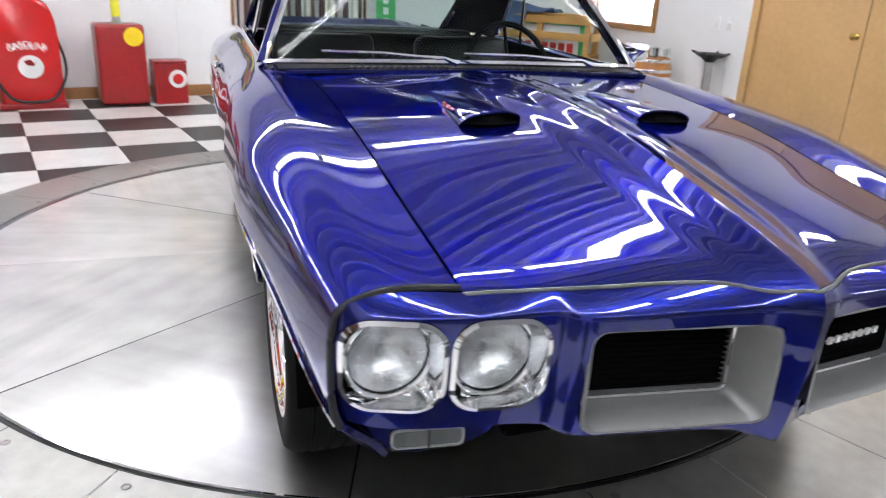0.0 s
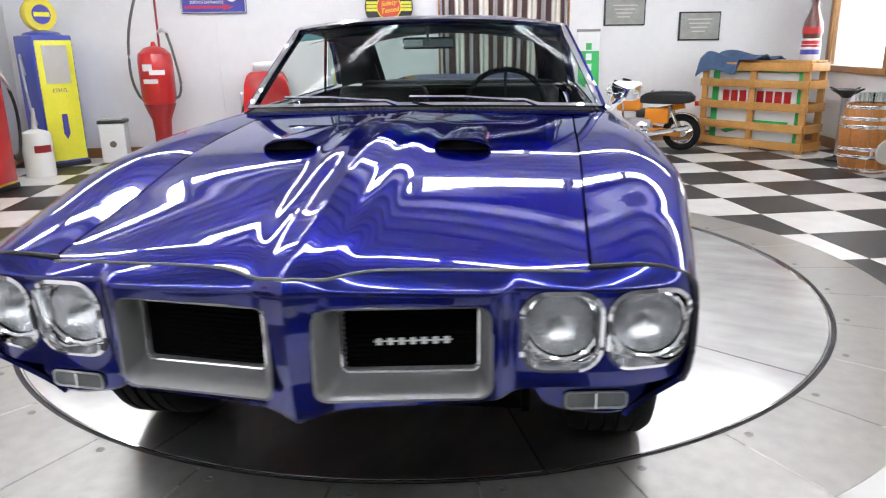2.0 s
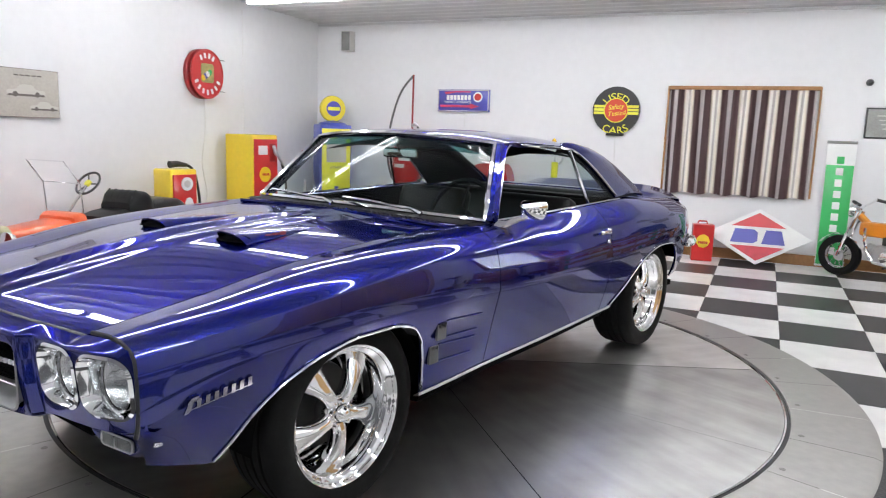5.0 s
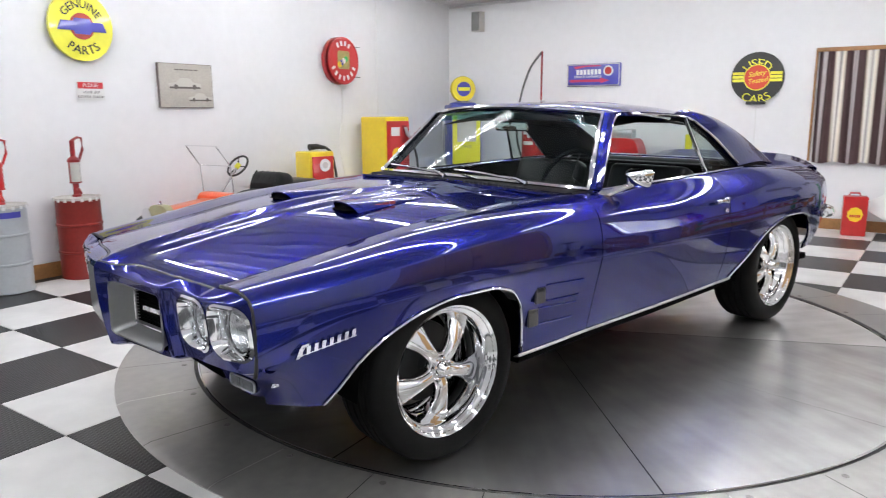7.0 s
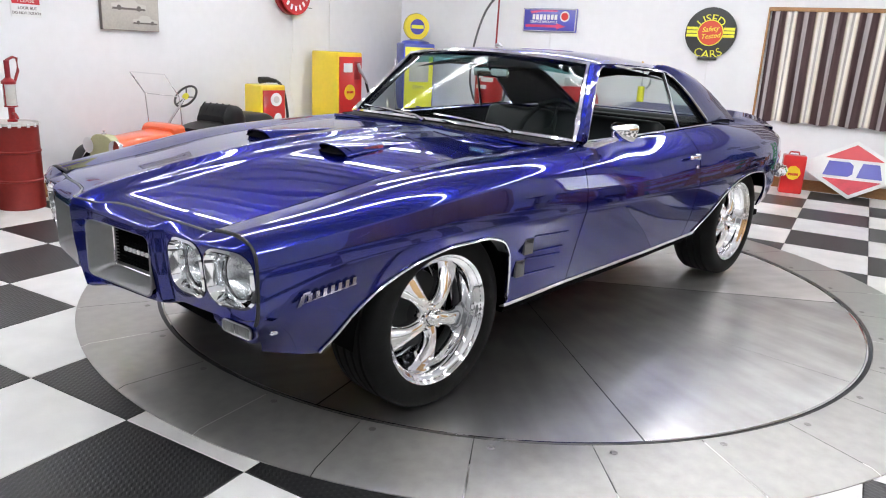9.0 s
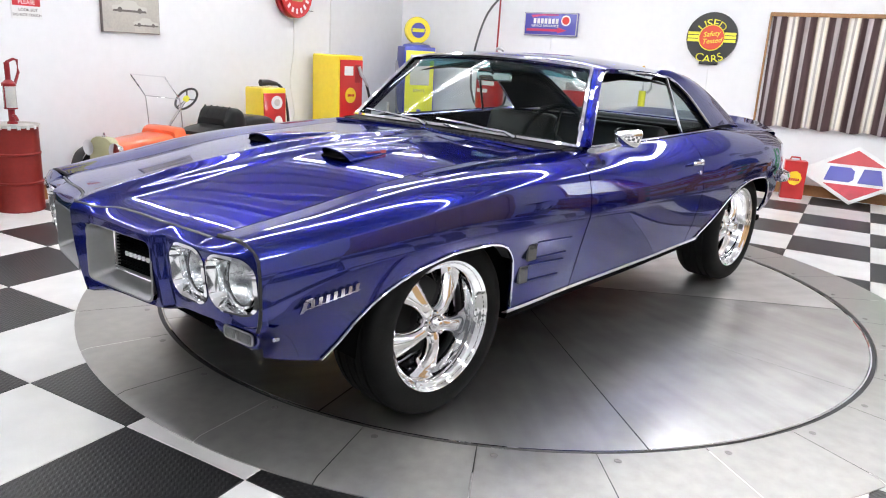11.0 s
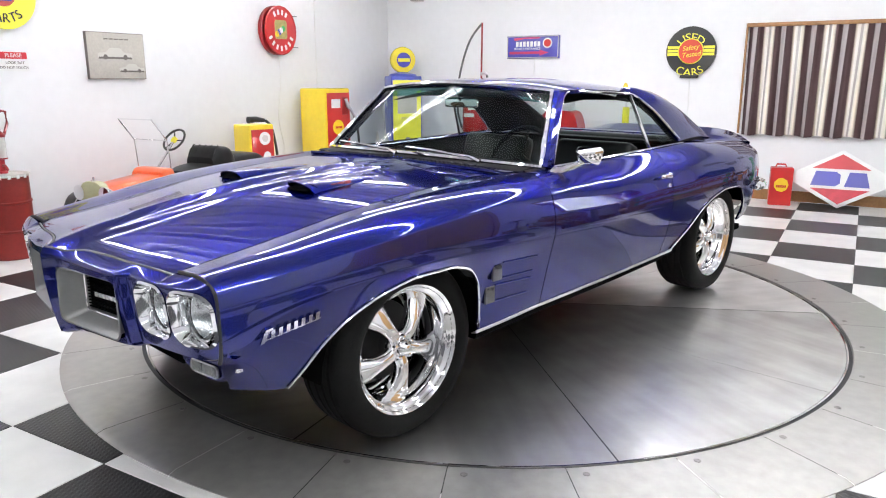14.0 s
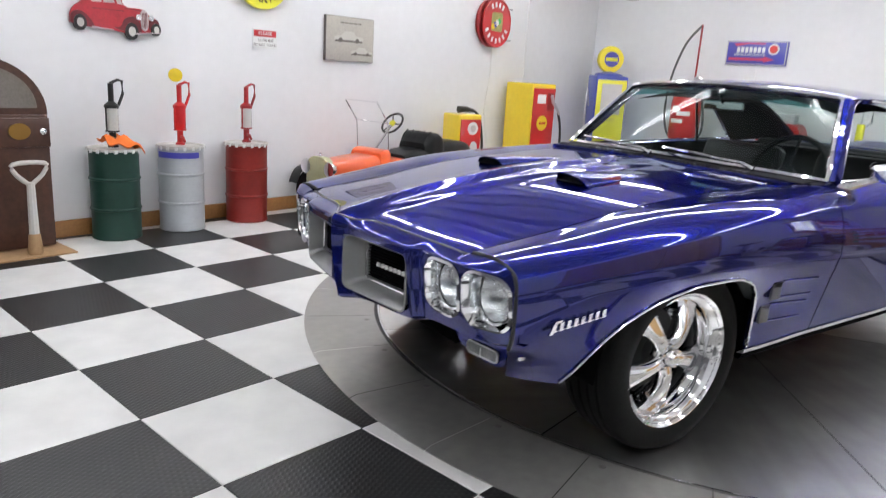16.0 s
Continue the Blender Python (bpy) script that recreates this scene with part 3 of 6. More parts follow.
# hood scoops: a rounded mouth that runs out backwards into the hood
SC0, SCL = .668, .258
for sg in (-1, 1):
    rows = []
    for i in range(19):
        v = i / 18
        s = SC0 + .46 * v
        hw = .084 * (1 - .45 * v)
        hh = .038 * (1 - v) ** 1.1 + .0008
        row = []
        for k in range(25):
            c, q = math.cos(math.pi * k / 24), math.sin(math.pi * k / 24)
            l = sg * SCL + hw * math.copysign(abs(c) ** .75, c)
            row.append((s + .030 * (1 - q ** .5) * (1 - v), l, hood_z(s, l) - .003 + hh * q ** .8))
        rows.append(row)
    part("hood_scoop", grid(rows), PAINT, hood, thick=.005)
    # flat black face across the mouth, standing in for the shade inside
    bm = bmesh.new()
    zf = hood_z(SC0 + .02, SCL)
    lip = [(math.cos(math.pi * k / 14), math.sin(math.pi * k / 14)) for k in range(28)]
    bm.faces.new([bm.verts.new((SC0 + .018 + (.030 * c * c if q > 0 else -.035 * -q), sg * SCL + .078 * math.copysign(abs(c) ** .75, c), zf + (.032 * q ** .8 if q > 0 else .004))) for c, q in lip])
    part("scoop_opening", bm, GRILLE, hood, "flat black face standing in for the shade inside the scoop")
    for k in range(3):
        zk = hood_z(.80 + .035 * k, .325) + .004
        part("emblem_bar", boxm((.785 + .035 * k, sg * .322 - .0025, zk), (.812 + .035 * k, sg * .322 + .0025, zk + .012)), EMBLEM, hood, "small red engine emblem")
# seal strip between hood and nose
pts = [(HOOD_FRONT(abs(l)) - .006, l, hood_z(HOOD_FRONT(abs(l)), l) - .008) for l in [i * .57 / 24 for i in range(-24, 25)]]
part("hood_seal", tube(pts, .0040, 6), SEAL, car, "weathered grey-black rubber strip")
# cowl panel, louvres, wipers
rows = [[(s, l, (.928 if v else .925) + .012 * (1 - (l / .74) ** 2) - (.006 if v == 1 else 0)) for l in [i * .68 / 12 for i in range(-12, 13)]] for v, s in ((0, 1.430), (1, 1.48), (2, 1.66))]
cowl = part("cowl_panel", grid(rows), PAINT, car, thick=.01)
for sg in (-1, 1):
    for k in range(14):
        l = sg * (.12 + .026 * k)
        part("cowl_slot", boxm((1.455, l - .006, .936 - .004 * (k / 14)), (1.50, l + .006, .944 - .006 * (k / 14))), RUBBER, cowl)
for l0, l1 in ((.50, .02), (-.05, -.50)):
    base, tip = Vector((1.50, -l0 + .02, .95)), Vector((1.535, -l1, .962))
    w = part("wiper", tube([base, base + Vector((-.01, .05, .02)), (base + tip) / 2 + Vector((-.02, .06, .022))], [.012, .007, .005], 6), CHROME, car)
    part("wiper_blade", tube([(base + tip) / 2 + Vector((-.03, -.15, .012)), (base + tip) / 2 + Vector((-.035, .06, .028)), tip + Vector((.0, .05, .02))], .006, 6), CHROME, w)

# windscreen, roof, pillars and glass
WB, WT = (1.618, .735, .932), (1.905, .583, 1.252)


def screen(u, v):
    """A point of the windscreen: u across, v up."""
    l = (WB[1] + (WT[1] - WB[1]) * v) * u
    s = WB[0] + (WT[0] - WB[0]) * v - (.055 * (1 - v) + .098 * v) * (1 - abs(u) ** 2.6)
    z = WB[2] + (WT[2] - WB[2]) * v + (.012 + .022 * v) * (1 - u * u) + .004 * math.sin(math.pi * v)
    return (s, l, z)


ws = part("windscreen", grid([[screen(u / 12, .02 + .96 * v / 8) for u in range(-12, 13)] for v in range(9)]), GLASS, car, "clear curved windscreen")
part("tint_band", grid([[Vector(screen(u / 12, .84 + .13 * v / 3)) + Vector((.004, 0, -.003)) for u in range(-12, 13)] for v in range(4)]), TINT, ws, "blue-green tinted shade band")
loop = [screen(u / 10, 0) for u in range(-10, 11)] + [screen(1, v / 6) for v in range(1, 6)] + [screen(-u / 10, 1) for u in range(-10, 11)] + [screen(-1, 1 - v / 6) for v in range(1, 6)]
part("windscreen_trim", tube([(p[0] - .006, p[1], p[2] + .004) for p in loop], .012, 6, closed=True), CHROME, car, "bright chrome windscreen surround")
ROOF_L = table((1.86, 2.1, 2.5, 2.82), (.590, .618, .625, .575))
ROOF_ZE = table((1.86, 2.1, 2.5, 2.82), (1.258, 1.262, 1.248, 1.238))
ROOF_ZC = table((1.80, 2.0, 2.3, 2.55, 2.82), (1.292, 1.312, 1.318, 1.308, 1.274))
rows = []
for i in range(15):
    v = i / 14
    row = []
    for k in range(-14, 15):
        u = k / 14
        s0 = screen(min(max(u, -1), 1), 1)[0] + .004
        s = s0 + (2.82 - s0) * v
        le = ROOF_L(s)
        row.append((s, le * u, ROOF_ZE(s) + (ROOF_ZC(s) - ROOF_ZE(s)) * (1 - abs(u) ** 2.6) - (.008 if i == 0 else 0)))
    rows.append(row)
part("roof", grid(rows), PAINT, car, thick=.02)
for sg in (-1, 1):
    # windscreen pillar
    a = [Vector(screen(sg, v / 8)) + Vector((.012, sg * .008, 0)) for v in range(9)]
    rows = [[p + Vector((-.012, -sg * .012, .006)), p + Vector((.0, sg * .016, .006)), p + Vector((.045, sg * .018, -.004)), p + Vector((.055, -sg * .012, -.008))] for p in a]
    part("windscreen_pillar", grid(rows, close=True), PAINT, car)
    # gutter and window surround in chrome
    rail = smooth_line([Vector(screen(sg, .02)) + Vector((.062, sg * .016, 0)), Vector(screen(sg, .5)) + Vector((.062, sg * .02, 0)), (1.985, sg * .603, 1.245), (2.2, sg * .628, 1.248), (2.42, sg * .638, 1.240), (2.57, sg * .640, 1.226), (2.69, sg * .655, 1.175), (2.80, sg * .674, 1.112), (2.99, sg * .710, .976)], 6)
    part("drip_rail", tube(rail, .007, 6), CHROME, car, "chrome window frame rail")
    # sail panel behind the side window: frame edge, crown, edge of the rear window
    F = smooth_line([(2.44, .627, 1.236), (2.57, .632, 1.225), (2.69, .648, 1.172), (2.80, .668, 1.108), (3.0, .708, .962)], 4)
    C = smooth_line([(2.55, .585, 1.262), (2.70, .570, 1.260), (2.93, .575, 1.228), (3.22, .600, 1.128), (3.58, .640, .945)], 4)
    R = smooth_line([(2.66, .49, 1.262), (2.80, .49, 1.262), (3.02, .50, 1.205), (3.26, .52, 1.105), (3.58, .54, .950)], 4)
    rows = []
    for f, c, r in zip(F, C, R):
        m1 = f.lerp(c, .5) + Vector((0, .012, .018))
        row = smooth_line([f, m1, c, r], 4)
        rows.append([(p.x, sg * p.y, p.z) for p in row])
    part("sail_panel", grid(rows), PAINT, car, thick=.012)
    inner = [[(x, y - sg * .026, z - .022) for x, y, z in r] for r in rows]
    part("sail_lining", grid(inner), TRIMBLK, car, "black cloth lining")
    # rear side glass with its divider
    q = [(2.66, .694, .945), (2.97, .706, .965), (2.80, .676, 1.10), (2.66, .652, 1.185), (2.53, .638, 1.225)]
    bm = bmesh.new()
    bm.faces.new([bm.verts.new((s, sg * (l - .012), z)) for s, l, z in q])
    g = part("quarter_glass", bm, GLASS, car, "clear rear side pane")
    part("glass_divider", tube([(2.67, sg * .698, .94), (2.53, sg * .640, 1.225)], .008, 6), CHROME, car)
    part("belt_trim", tube([(1.66 + i * .085, sg * (.722 + .006 * math.sin(i / 16 * math.pi)), SECT[1][1](1.66 + i * .085) + .005) for i in range(17)], .006, 6), CHROME, car, "chrome belt moulding")
# rear window and boot
back = [[(2.82 + .70 * v + .05 * (1 - u * u) * v, .50 * u * (1 + .1 * v), 1.270 - .315 * v - .03 * u * u * (1 - v) + .045 * math.sin(math.pi * v)) for u in [k / 8 for k in range(-8, 9)]] for v in [i / 8 for i in range(9)]]
g = part("rear_window", grid(back), GLASS, car, "sloping clear rear window")
part("rear_window_trim", tube(back[0] + [r[-1] for r in back[1:-1]] + back[-1][::-1] + [r[0] for r in back[-2:0:-1]], .009, 6, closed=True), CHROME, car)
rows = [[(s, u * (SECT[0][0](s) - .005), SECT[0][1](s) + .022 * (1 - u * u)) for u in [k / 10 for k in range(-10, 11)]] for s in [3.44 + .07 * i for i in range(11)]]
part("boot_lid", grid(rows), PAINT, car, thick=.015)
rows = []
for i in range(25):
    u = i / 12 - 1
    l, e = .655 * u, (1 - abs(u) ** 6)
    z0 = SECT[0][1](3.95) + .022 * (1 - u * u)
    rows.append([(3.90, l, z0 - .012), (4.04, l, z0 + .018 * e), (4.20, l, .884 + .086 * e), (4.228, l, .878 + .080 * e), (4.215, l, .855), (4.15, l, .85)])
part("rear_spoiler", grid(rows), PAINT, car)
rows = [[(4.15 + .05 * (1 - u * u), u * w, z) for u in [k / 8 for k in range(-8, 9)]] for w, z in ((.56, .885), (.70, .85), (.758, .70), (.745, .56), (.71, .47))]
part("tail_panel", grid(rows), PAINT, car, thick=.012)
bm = lathe([(.001, -.70), (.03, -.69), (.04, -.6), (.04, .6), (.03, .69), (.001, .70)], 12, Matrix.Translation((4.2, 0, .62)) @ Matrix.Rotation(radians(90), 4, "X"))
part("rear_bumper", bm, CHROME, car, "chrome rear bumper bar")
for sg in (-1, 1):
    part("bumper_end", tube(smooth_line([(3.86, sg * .855, .615), (3.98, sg * .835, .615), (4.10, sg * .80, .615), (4.19, sg * .70, .615)], 4), [.012, .02, .026, .03, .033, .036, .038, .038, .038, .038, .038, .038, .038], 8), CHROME, car)
    part("tail_lamp", boxm((4.165, sg * .48 - .18, .70), (4.20, sg * .48 + .18, .80), .01), TAILRED, car)

# nose: painted bumper with openings for lamps and grilles
NOSE_S = table((0, .03, .08, .385, .398, .422, .56, .66, .73, .765, .79), (-.192, -.175, -.152, -.112, -.106, -.080, -.062, -.044, -.020, -.002, .014))
NOSE_B = table((0, .05, .12, .38, .44, .50, .70, .785), (.462, .472, .480, .492, .503, .507, .508, .525))
NOSE_T = table((0, .06, .2, .44, .6, .73, .765, .79), (.742, .737, .732, .728, .722, .718, .692, .645))
HOLES = [(.690, .632, .162, .168, .05), (.517, .632, .158, .170, .05), (.212, .607, .338, .194, .028)]


def nose_s(l, z):
    t = (z - .46) / .28
    return NOSE_S(abs(l)) + .035 * (1 - t) ** 2


def hole_shape(h, grow=0.0):
    cx, cz, w, hh, r = h
    return [(x, y) for x, y in outline(w + 2 * grow, hh + 2 * grow, r + grow, 6, cx, cz)]


def nearest_on(poly, x, y):
    best, at = 9, None
    inside = False
    n = len(poly)
    for i in range(n):
        (x1, y1), (x2, y2) = poly[i], poly[(i + 1) % n]
        if (y1 > y) != (y2 > y) and x < (x2 - x1) * (y - y1) / (y2 - y1) + x1:
            inside = not inside
        dx, dy = x2 - x1, y2 - y1
        t = min(max(((x - x1) * dx + (y - y1) * dy) / (dx * dx + dy * dy + 1e-12), 0), 1)
        px, py = x1 + t * dx, y1 + t * dy
        d = math.hypot(px - x, py - y)
        if d < best:
            best, at = d, (px, py)
    return inside, best, at


FT = side_section(.012)[0]


def fender_top(l):
    return float(np.interp(l, [a for a, _ in FT], [b for _, b in FT]))


HP = [hole_shape(h) for h in HOLES]
NL, NZ = 84, 30
pts, dead = [], set()
for i in range(NL + 1):
    l = .79 * i / NL
    row = []
    for j in range(NZ + 1):
        z = NOSE_B(l) + (NOSE_T(l) - NOSE_B(l)) * j / NZ
        x, y = l, z
        for p in HP:
            ins, d, at = nearest_on(p, l, z)
            if d < .0052 and 0 < j < NZ and 0 < i < NL:
                x, y = at
            elif ins:
                dead.add((i, j))
        row.append((x, y))
    pts.append(row)
bm = bmesh.new()
for sg in (-1, 1):
    vs = {}
    for i in range(NL + 1):
        for j in range(NZ + 1):
            if (i, j) not in dead:
                x, y = pts[i][j]
                vs[i, j] = bm.verts.new((nose_s(x, y), sg * x, y))
        # roll over the top to the hood edge, and tuck under at the bottom
        l, zt, zb = .79 * i / NL, NOSE_T(.79 * i / NL), NOSE_B(.79 * i / NL)
        s = nose_s(l, zt)
        lh = min(l, .57)
        back_s = max(HOOD_FRONT(lh) - .012 + (max(l - .57, 0)) * .08, s + .012)
        zt2 = hood_z(HOOD_FRONT(lh), lh) - .009 if l < .57 else fender_top(l) - .004
        for k, (a, b) in enumerate(((.05, .12), (.16, .26), (.55, .66), (1, 1))):
            vs[i, NZ + 1 + k] = bm.verts.new((s + (back_s - s) * a, sg * l, zt + (zt2 - zt) * b))
        vs[i, -1] = bm.verts.new((nose_s(l, zb) + .02, sg * l * .995, zb - .010))
        vs[i, -2] = bm.verts.new((nose_s(l, zb) + .07, sg * l * .98, zb - .006))
    for i in range(NL):
        for j in range(-2, NZ + 4):
            order = [-2, -1] + list(range(NZ + 5))
            a, b = order[j + 2], order[j + 3]
            q = [(i, a), (i + 1, a), (i + 1, b), (i, b)]
            if all(c in vs for c in q):
                bm.faces.new([vs[c] for c in q])
bmesh.ops.remove_doubles(bm, verts=bm.verts, dist=.0004)
nose = part("front_bumper", bm, PAINT, car, "body-coloured moulded bumper with a pointed centre beak", sharp=50)
# black seam between nose and fender
for sg in (-1, 1):
    pts2 = [(.012, sg * (l - .006), z - .005) for l, z in (side_section(0.012)[0] + side_section(0.012)[1]) if z > .505]
    part("fender_seal", tube(pts2, .0065, 8), RUBBER, car, "black rubber joint strip")
# lamps and grilles
for sg in (-1, 1):
    for h in HOLES[:2]:
        cx, cz, w, hh, r = h
        s0 = nose_s(cx, cz)
        rings = []
        for grow, ds in ((.004, -.003), (-.004, -.006), (-.010, .010), (-.016, .035)):
            rings.append([(nose_s(x, y) + ds, sg * x, y) for x, y in hole_shape(h, grow)])
        n = len(rings[0])
        rings.append([(s0 + .03, sg * (cx + .074 * math.cos(2 * math.pi * (k + .5) / n + (0))), cz + .004 + .074 * math.sin(2 * math.pi * (k + .5) / n)) for k in range(n)])
        rings.append([(s0 + .045, sg * (cx + .070 * math.cos(2 * math.pi * (k + .5) / n)), cz + .004 + .070 * math.sin(2 * math.pi * (k + .5) / n)) for k in range(n)])
        bez = part("headlamp_bezel", grid(rings, close=True), CHROME, car, "chrome headlamp bezel", sharp=40)
        M = Matrix.Translation((s0 + .036, sg * cx, cz + .004)) @ Matrix.Rotation(radians(-90), 4, "Y")
        part("headlamp_reflector", lathe([(.068, -.004), (.06, -.02), (.035, -.045), (.001, -.055)], 28, M, caps=False), REFLECT, bez)
        part("headlamp_lens", lathe([(.072, -.004), (.071, .004), (.062, .017), (.04, .027), (.018, .031), (.001, .032)], 28, M, caps=False), LENS, bez, "round ribbed glass lens")
        part("retaining_ring", lathe([(.076, -.008), (.078, .003), (.074, .006), (.070, .003), (.070, -.008)], 32, M, caps=False), CHROME, bez)
    h = HOLES[2]
    rings = []
    for (x0, x1, z0, z1, r), ds in (((.040, .384, .507, .707, .03), -.004), ((.046, .378, .513, .701, .026), -.006), ((.052, .374, .520, .696, .022), .004), ((.076, .356, .541, .692, .016), .062), ((.078, .355, .543, .690, .014), .054), ((.084, .350, .549, .685, .012), .054), ((.086, .349, .551, .683, .010), .066)):
        rings.append([(nose_s(x, .6) + ds, sg * x, y) for x, y in outline(x1 - x0, z1 - z0, r, 6, (x0 + x1) / 2, (z0 + z1) / 2)])
    gr = part("grille_surround", grid(rings, close=True), SILVER, car, "silver grille surround with a bright inner frame", sharp=30)
    part("grille_frame", tube([(nose_s(x, .6) + .054, sg * x, y) for x, y in outline(.274, .144, .013, 6, .2165, .617)], .0042, 6, closed=True), CHROME, gr)
    bm = bmesh.new()
    bm.faces.new([bm.verts.new((nose_s(x, .6) + .066, sg * x, y)) for x, y in ((.078, .54), (.356, .54), (.356, .692), (.078, .692))])
    part("grille_insert", bm, GRILLE, gr, "black grille insert")
    for k in range(12):
        z = .558 + .0108 * k
        bm = boxm((0, -.131, -.002), (.006, .131, .002), m=Matrix.Translation((nose_s(.215, .6) + .060, sg * .215, z)) @ Matrix.Rotation(radians(sg * -8.9), 4, "Z"))
        part("grille_bar", bm, GRILLE, gr)
MG = Matrix.Translation((nose_s(.215, .6) + .054, -.222, .612)) @ Matrix.Rotation(radians(-90 + 8.9), 4, "Z") @ Matrix.Rotation(radians(90), 4, "X")
gb = part("grille_badge", slab([(-.078, -.0012), (.078, -.0012), (.078, .0012), (-.078, .0012)], .003, MG), WHITE, gr, "row of slim pale badge blocks")
bars(7, .158, .0135, WHITE, gb, MG, .005, "badge_block", gap=.48)
# valance with turn lamps
VAL_B = table((.455, .49, .56, .62, .65, .70, .752), (.480, .415, .396, .390, .392, .432, .490))
for sg in (-1, 1):
    rows = []
    for i in range(23):
        l = .455 + .297 * i / 22
        zb = VAL_B(l)
        s = .045 + .12 * (l - .5)
        rows.append([(s + .004, sg * l, .514), (s - .003, sg * l, (.514 + zb) / 2), (s - .001, sg * l, zb + .012), (s + .008, sg * l, zb + .003), (s + .03, sg * l, zb), (s + .10, sg * (l - .01), zb + .004)])
    part("valance", grid(rows), PAINT, car, "body-coloured valance below the headlamps", thick=.006)
    lx = sg * .600
    tl = part("turn_lamp", tube([(.036 + .12 * (abs(lx + x) - .5), lx + x, .434 + z) for x, z in outline(.132, .038, .012, 4)], .0026, 6, closed=True), ALLOY, car, "slim chrome turn lamp frame")
    bm = slab(outline(.138, .040, .011, 4), .003)
    for v in bm.verts:
        v.co = (.0375 + .12 * (abs(lx + v.co.x) - .5) + v.co.z, lx + v.co.x, .434 + v.co.y)
    part("lamp_reflector", bm, SILVER, tl)
    for k in (-1, 1):
        part("turn_lens", boxm((.031 + .12 * (abs(lx) - .5) + sg * k * .0043, lx + k * .034 - .031, .417), (.038 + .12 * (abs(lx) - .5) + sg * k * .0043, lx + k * .034 + .031, .451), .003), LENS, tl)
    part("lamp_divider", boxm((.029 + .12 * .1, lx - .002, .415), (.038 + .12 * .1, lx + .002, .453)), CHROME, tl)
part("lower_panel", boxm((.34, -.45, .36), (.36, .45, .48)), GRILLE, car, "black panel below the bumper")

# sides: trims, handles, mirror, emblems
for sg in (-1, 1):
    line = [(s, ARCH_F(s)) for s in [.262 + .02 * i for i in range(37)] + [1.0, 1.02, 1.04, 1.055, 1.07, 1.08, 1.087, 1.092, 1.096, 1.099]]
    line = line + [(1.10, .40), (1.085, .372)]
    part("arch_trim", tube([(s, sg * (side_l(s, z) + .004), z - .002) for s, z in line], .0045, 6), CHROME, car, "chrome wheel arch moulding")
    line = [(s, ARCH_R(s)) for s in [2.74 + .02 * i for i in range(43)] + [3.62, 3.64, 3.66, 3.68, 3.69, 3.70]]
    part("arch_trim", tube([(s, sg * (side_l(s, z) + .004), z - .002) for s, z in line], .0045, 6), CHROME, car, "chrome wheel arch moulding")
    rows = []
    for i in range(17):
        s = 1.085 + (2.76 - 1.085) * i / 16
        z = SECT[6][1](s)
        l = SECT[6][0](s)
        rows.append([(s, sg * (l + .005), z + .006), (s, sg * (l + .008), z + .001), (s, sg * (l + .005), z - .008), (s, sg * (l - .02), z - .014)])
    part("rocker_trim", grid(rows), ALLOY, car, "bright rocker moulding", thick=.004)
    rows = [[(s, sg * l, SECT[6][1](s) - dz) for l, dz in ((SECT[6][0](s) - .01, .0), (SECT[6][0](s) - .03, .05), (.3, .07))] for s in [1.12 + .16 * i for i in range(11)]]
    part("sill", grid(rows), GRILLE, car, "black underside sill")
    for z0, z1 in ((.540, .610), (.445, .515)):
        s0 = 1.135 if z0 > .5 else 1.120
        fv = part("fender_vent", boxm((s0, sg * side_l(s0 + .03, (z0 + z1) / 2) - .008, z0), (s0 + .055, sg * side_l(s0 + .03, (z0 + z1) / 2) + .003, z1), .003), SEAL, car, "dark ribbed fender louvre")
        for k in range(6):
            q = s0 + .008 + .0078 * k
            part("louvre_rib", tube([(q, sg * (side_l(q, z) + .0035), z) for z in (z0 + .005, z1 - .005)], .0018, 5), RUBBER, fv)
        for q0, q1 in (((s0 + .055, z1), (s0 + .28, z1 - .012)), ((s0 + .055, z0), (s0 + .27, z0 - .006))):
            part("vent_crease", tube([(q[0], sg * (side_l(*q) + .001), q[1]) for q in (q0, ((q0[0] + q1[0]) / 2, (q0[1] + q1[1]) / 2), q1)], .004, 6), PAINT, car)
    hd = part("door_handle", boxm((2.46, sg * (side_l(2.5, .80) + .016) - .006, .812), (2.58, sg * (side_l(2.5, .80) + .016) + .006, .830), .005), CHROME, car)
    part("handle_base", boxm((2.555, sg * (side_l(2.57, .80) + .006) - .012, .806), (2.592, sg * (side_l(2.57, .80) + .006) + .012, .836), .006), CHROME, hd)
    part("door_lock", lathe([(.001, 0), (.012, 0), (.010, .006), (.001, .007)], 14, Matrix.Translation((2.575, sg * (side_l(2.57, .76) - .0), .768)) @ Matrix.Rotation(radians(-90 * sg), 4, "X")), CHROME, car)
    part("side_marker", boxm((.075, sg * side_l(.09, .455) - .006, .45), (.10, sg * side_l(.09, .455) + .006, .465), .004), CHROME, car)
a = [(s, -(side_l(s, z) + .003), z) for s, z in ((.125, .566), (.335, .596))]
ang = math.degrees(math.atan2(-(a[1][1] - a[0][1]), a[1][0] - a[0][0]))
ME = Matrix.Translation(((a[0][0] + a[1][0]) / 2, (a[0][1] + a[1][1]) / 2 - .002, .580)) @ Matrix.Rotation(radians(-ang), 4, "Z") @ Matrix.Rotation(radians(86), 4, "X") @ Matrix.Rotation(radians(9), 4, "Z")
bd = part("fender_badge", slab([(-.104, -.012), (.100, -.012), (.101, -.009), (-.103, -.009)], .004, ME), CHROME, car, "row of slanted chrome badge blocks")
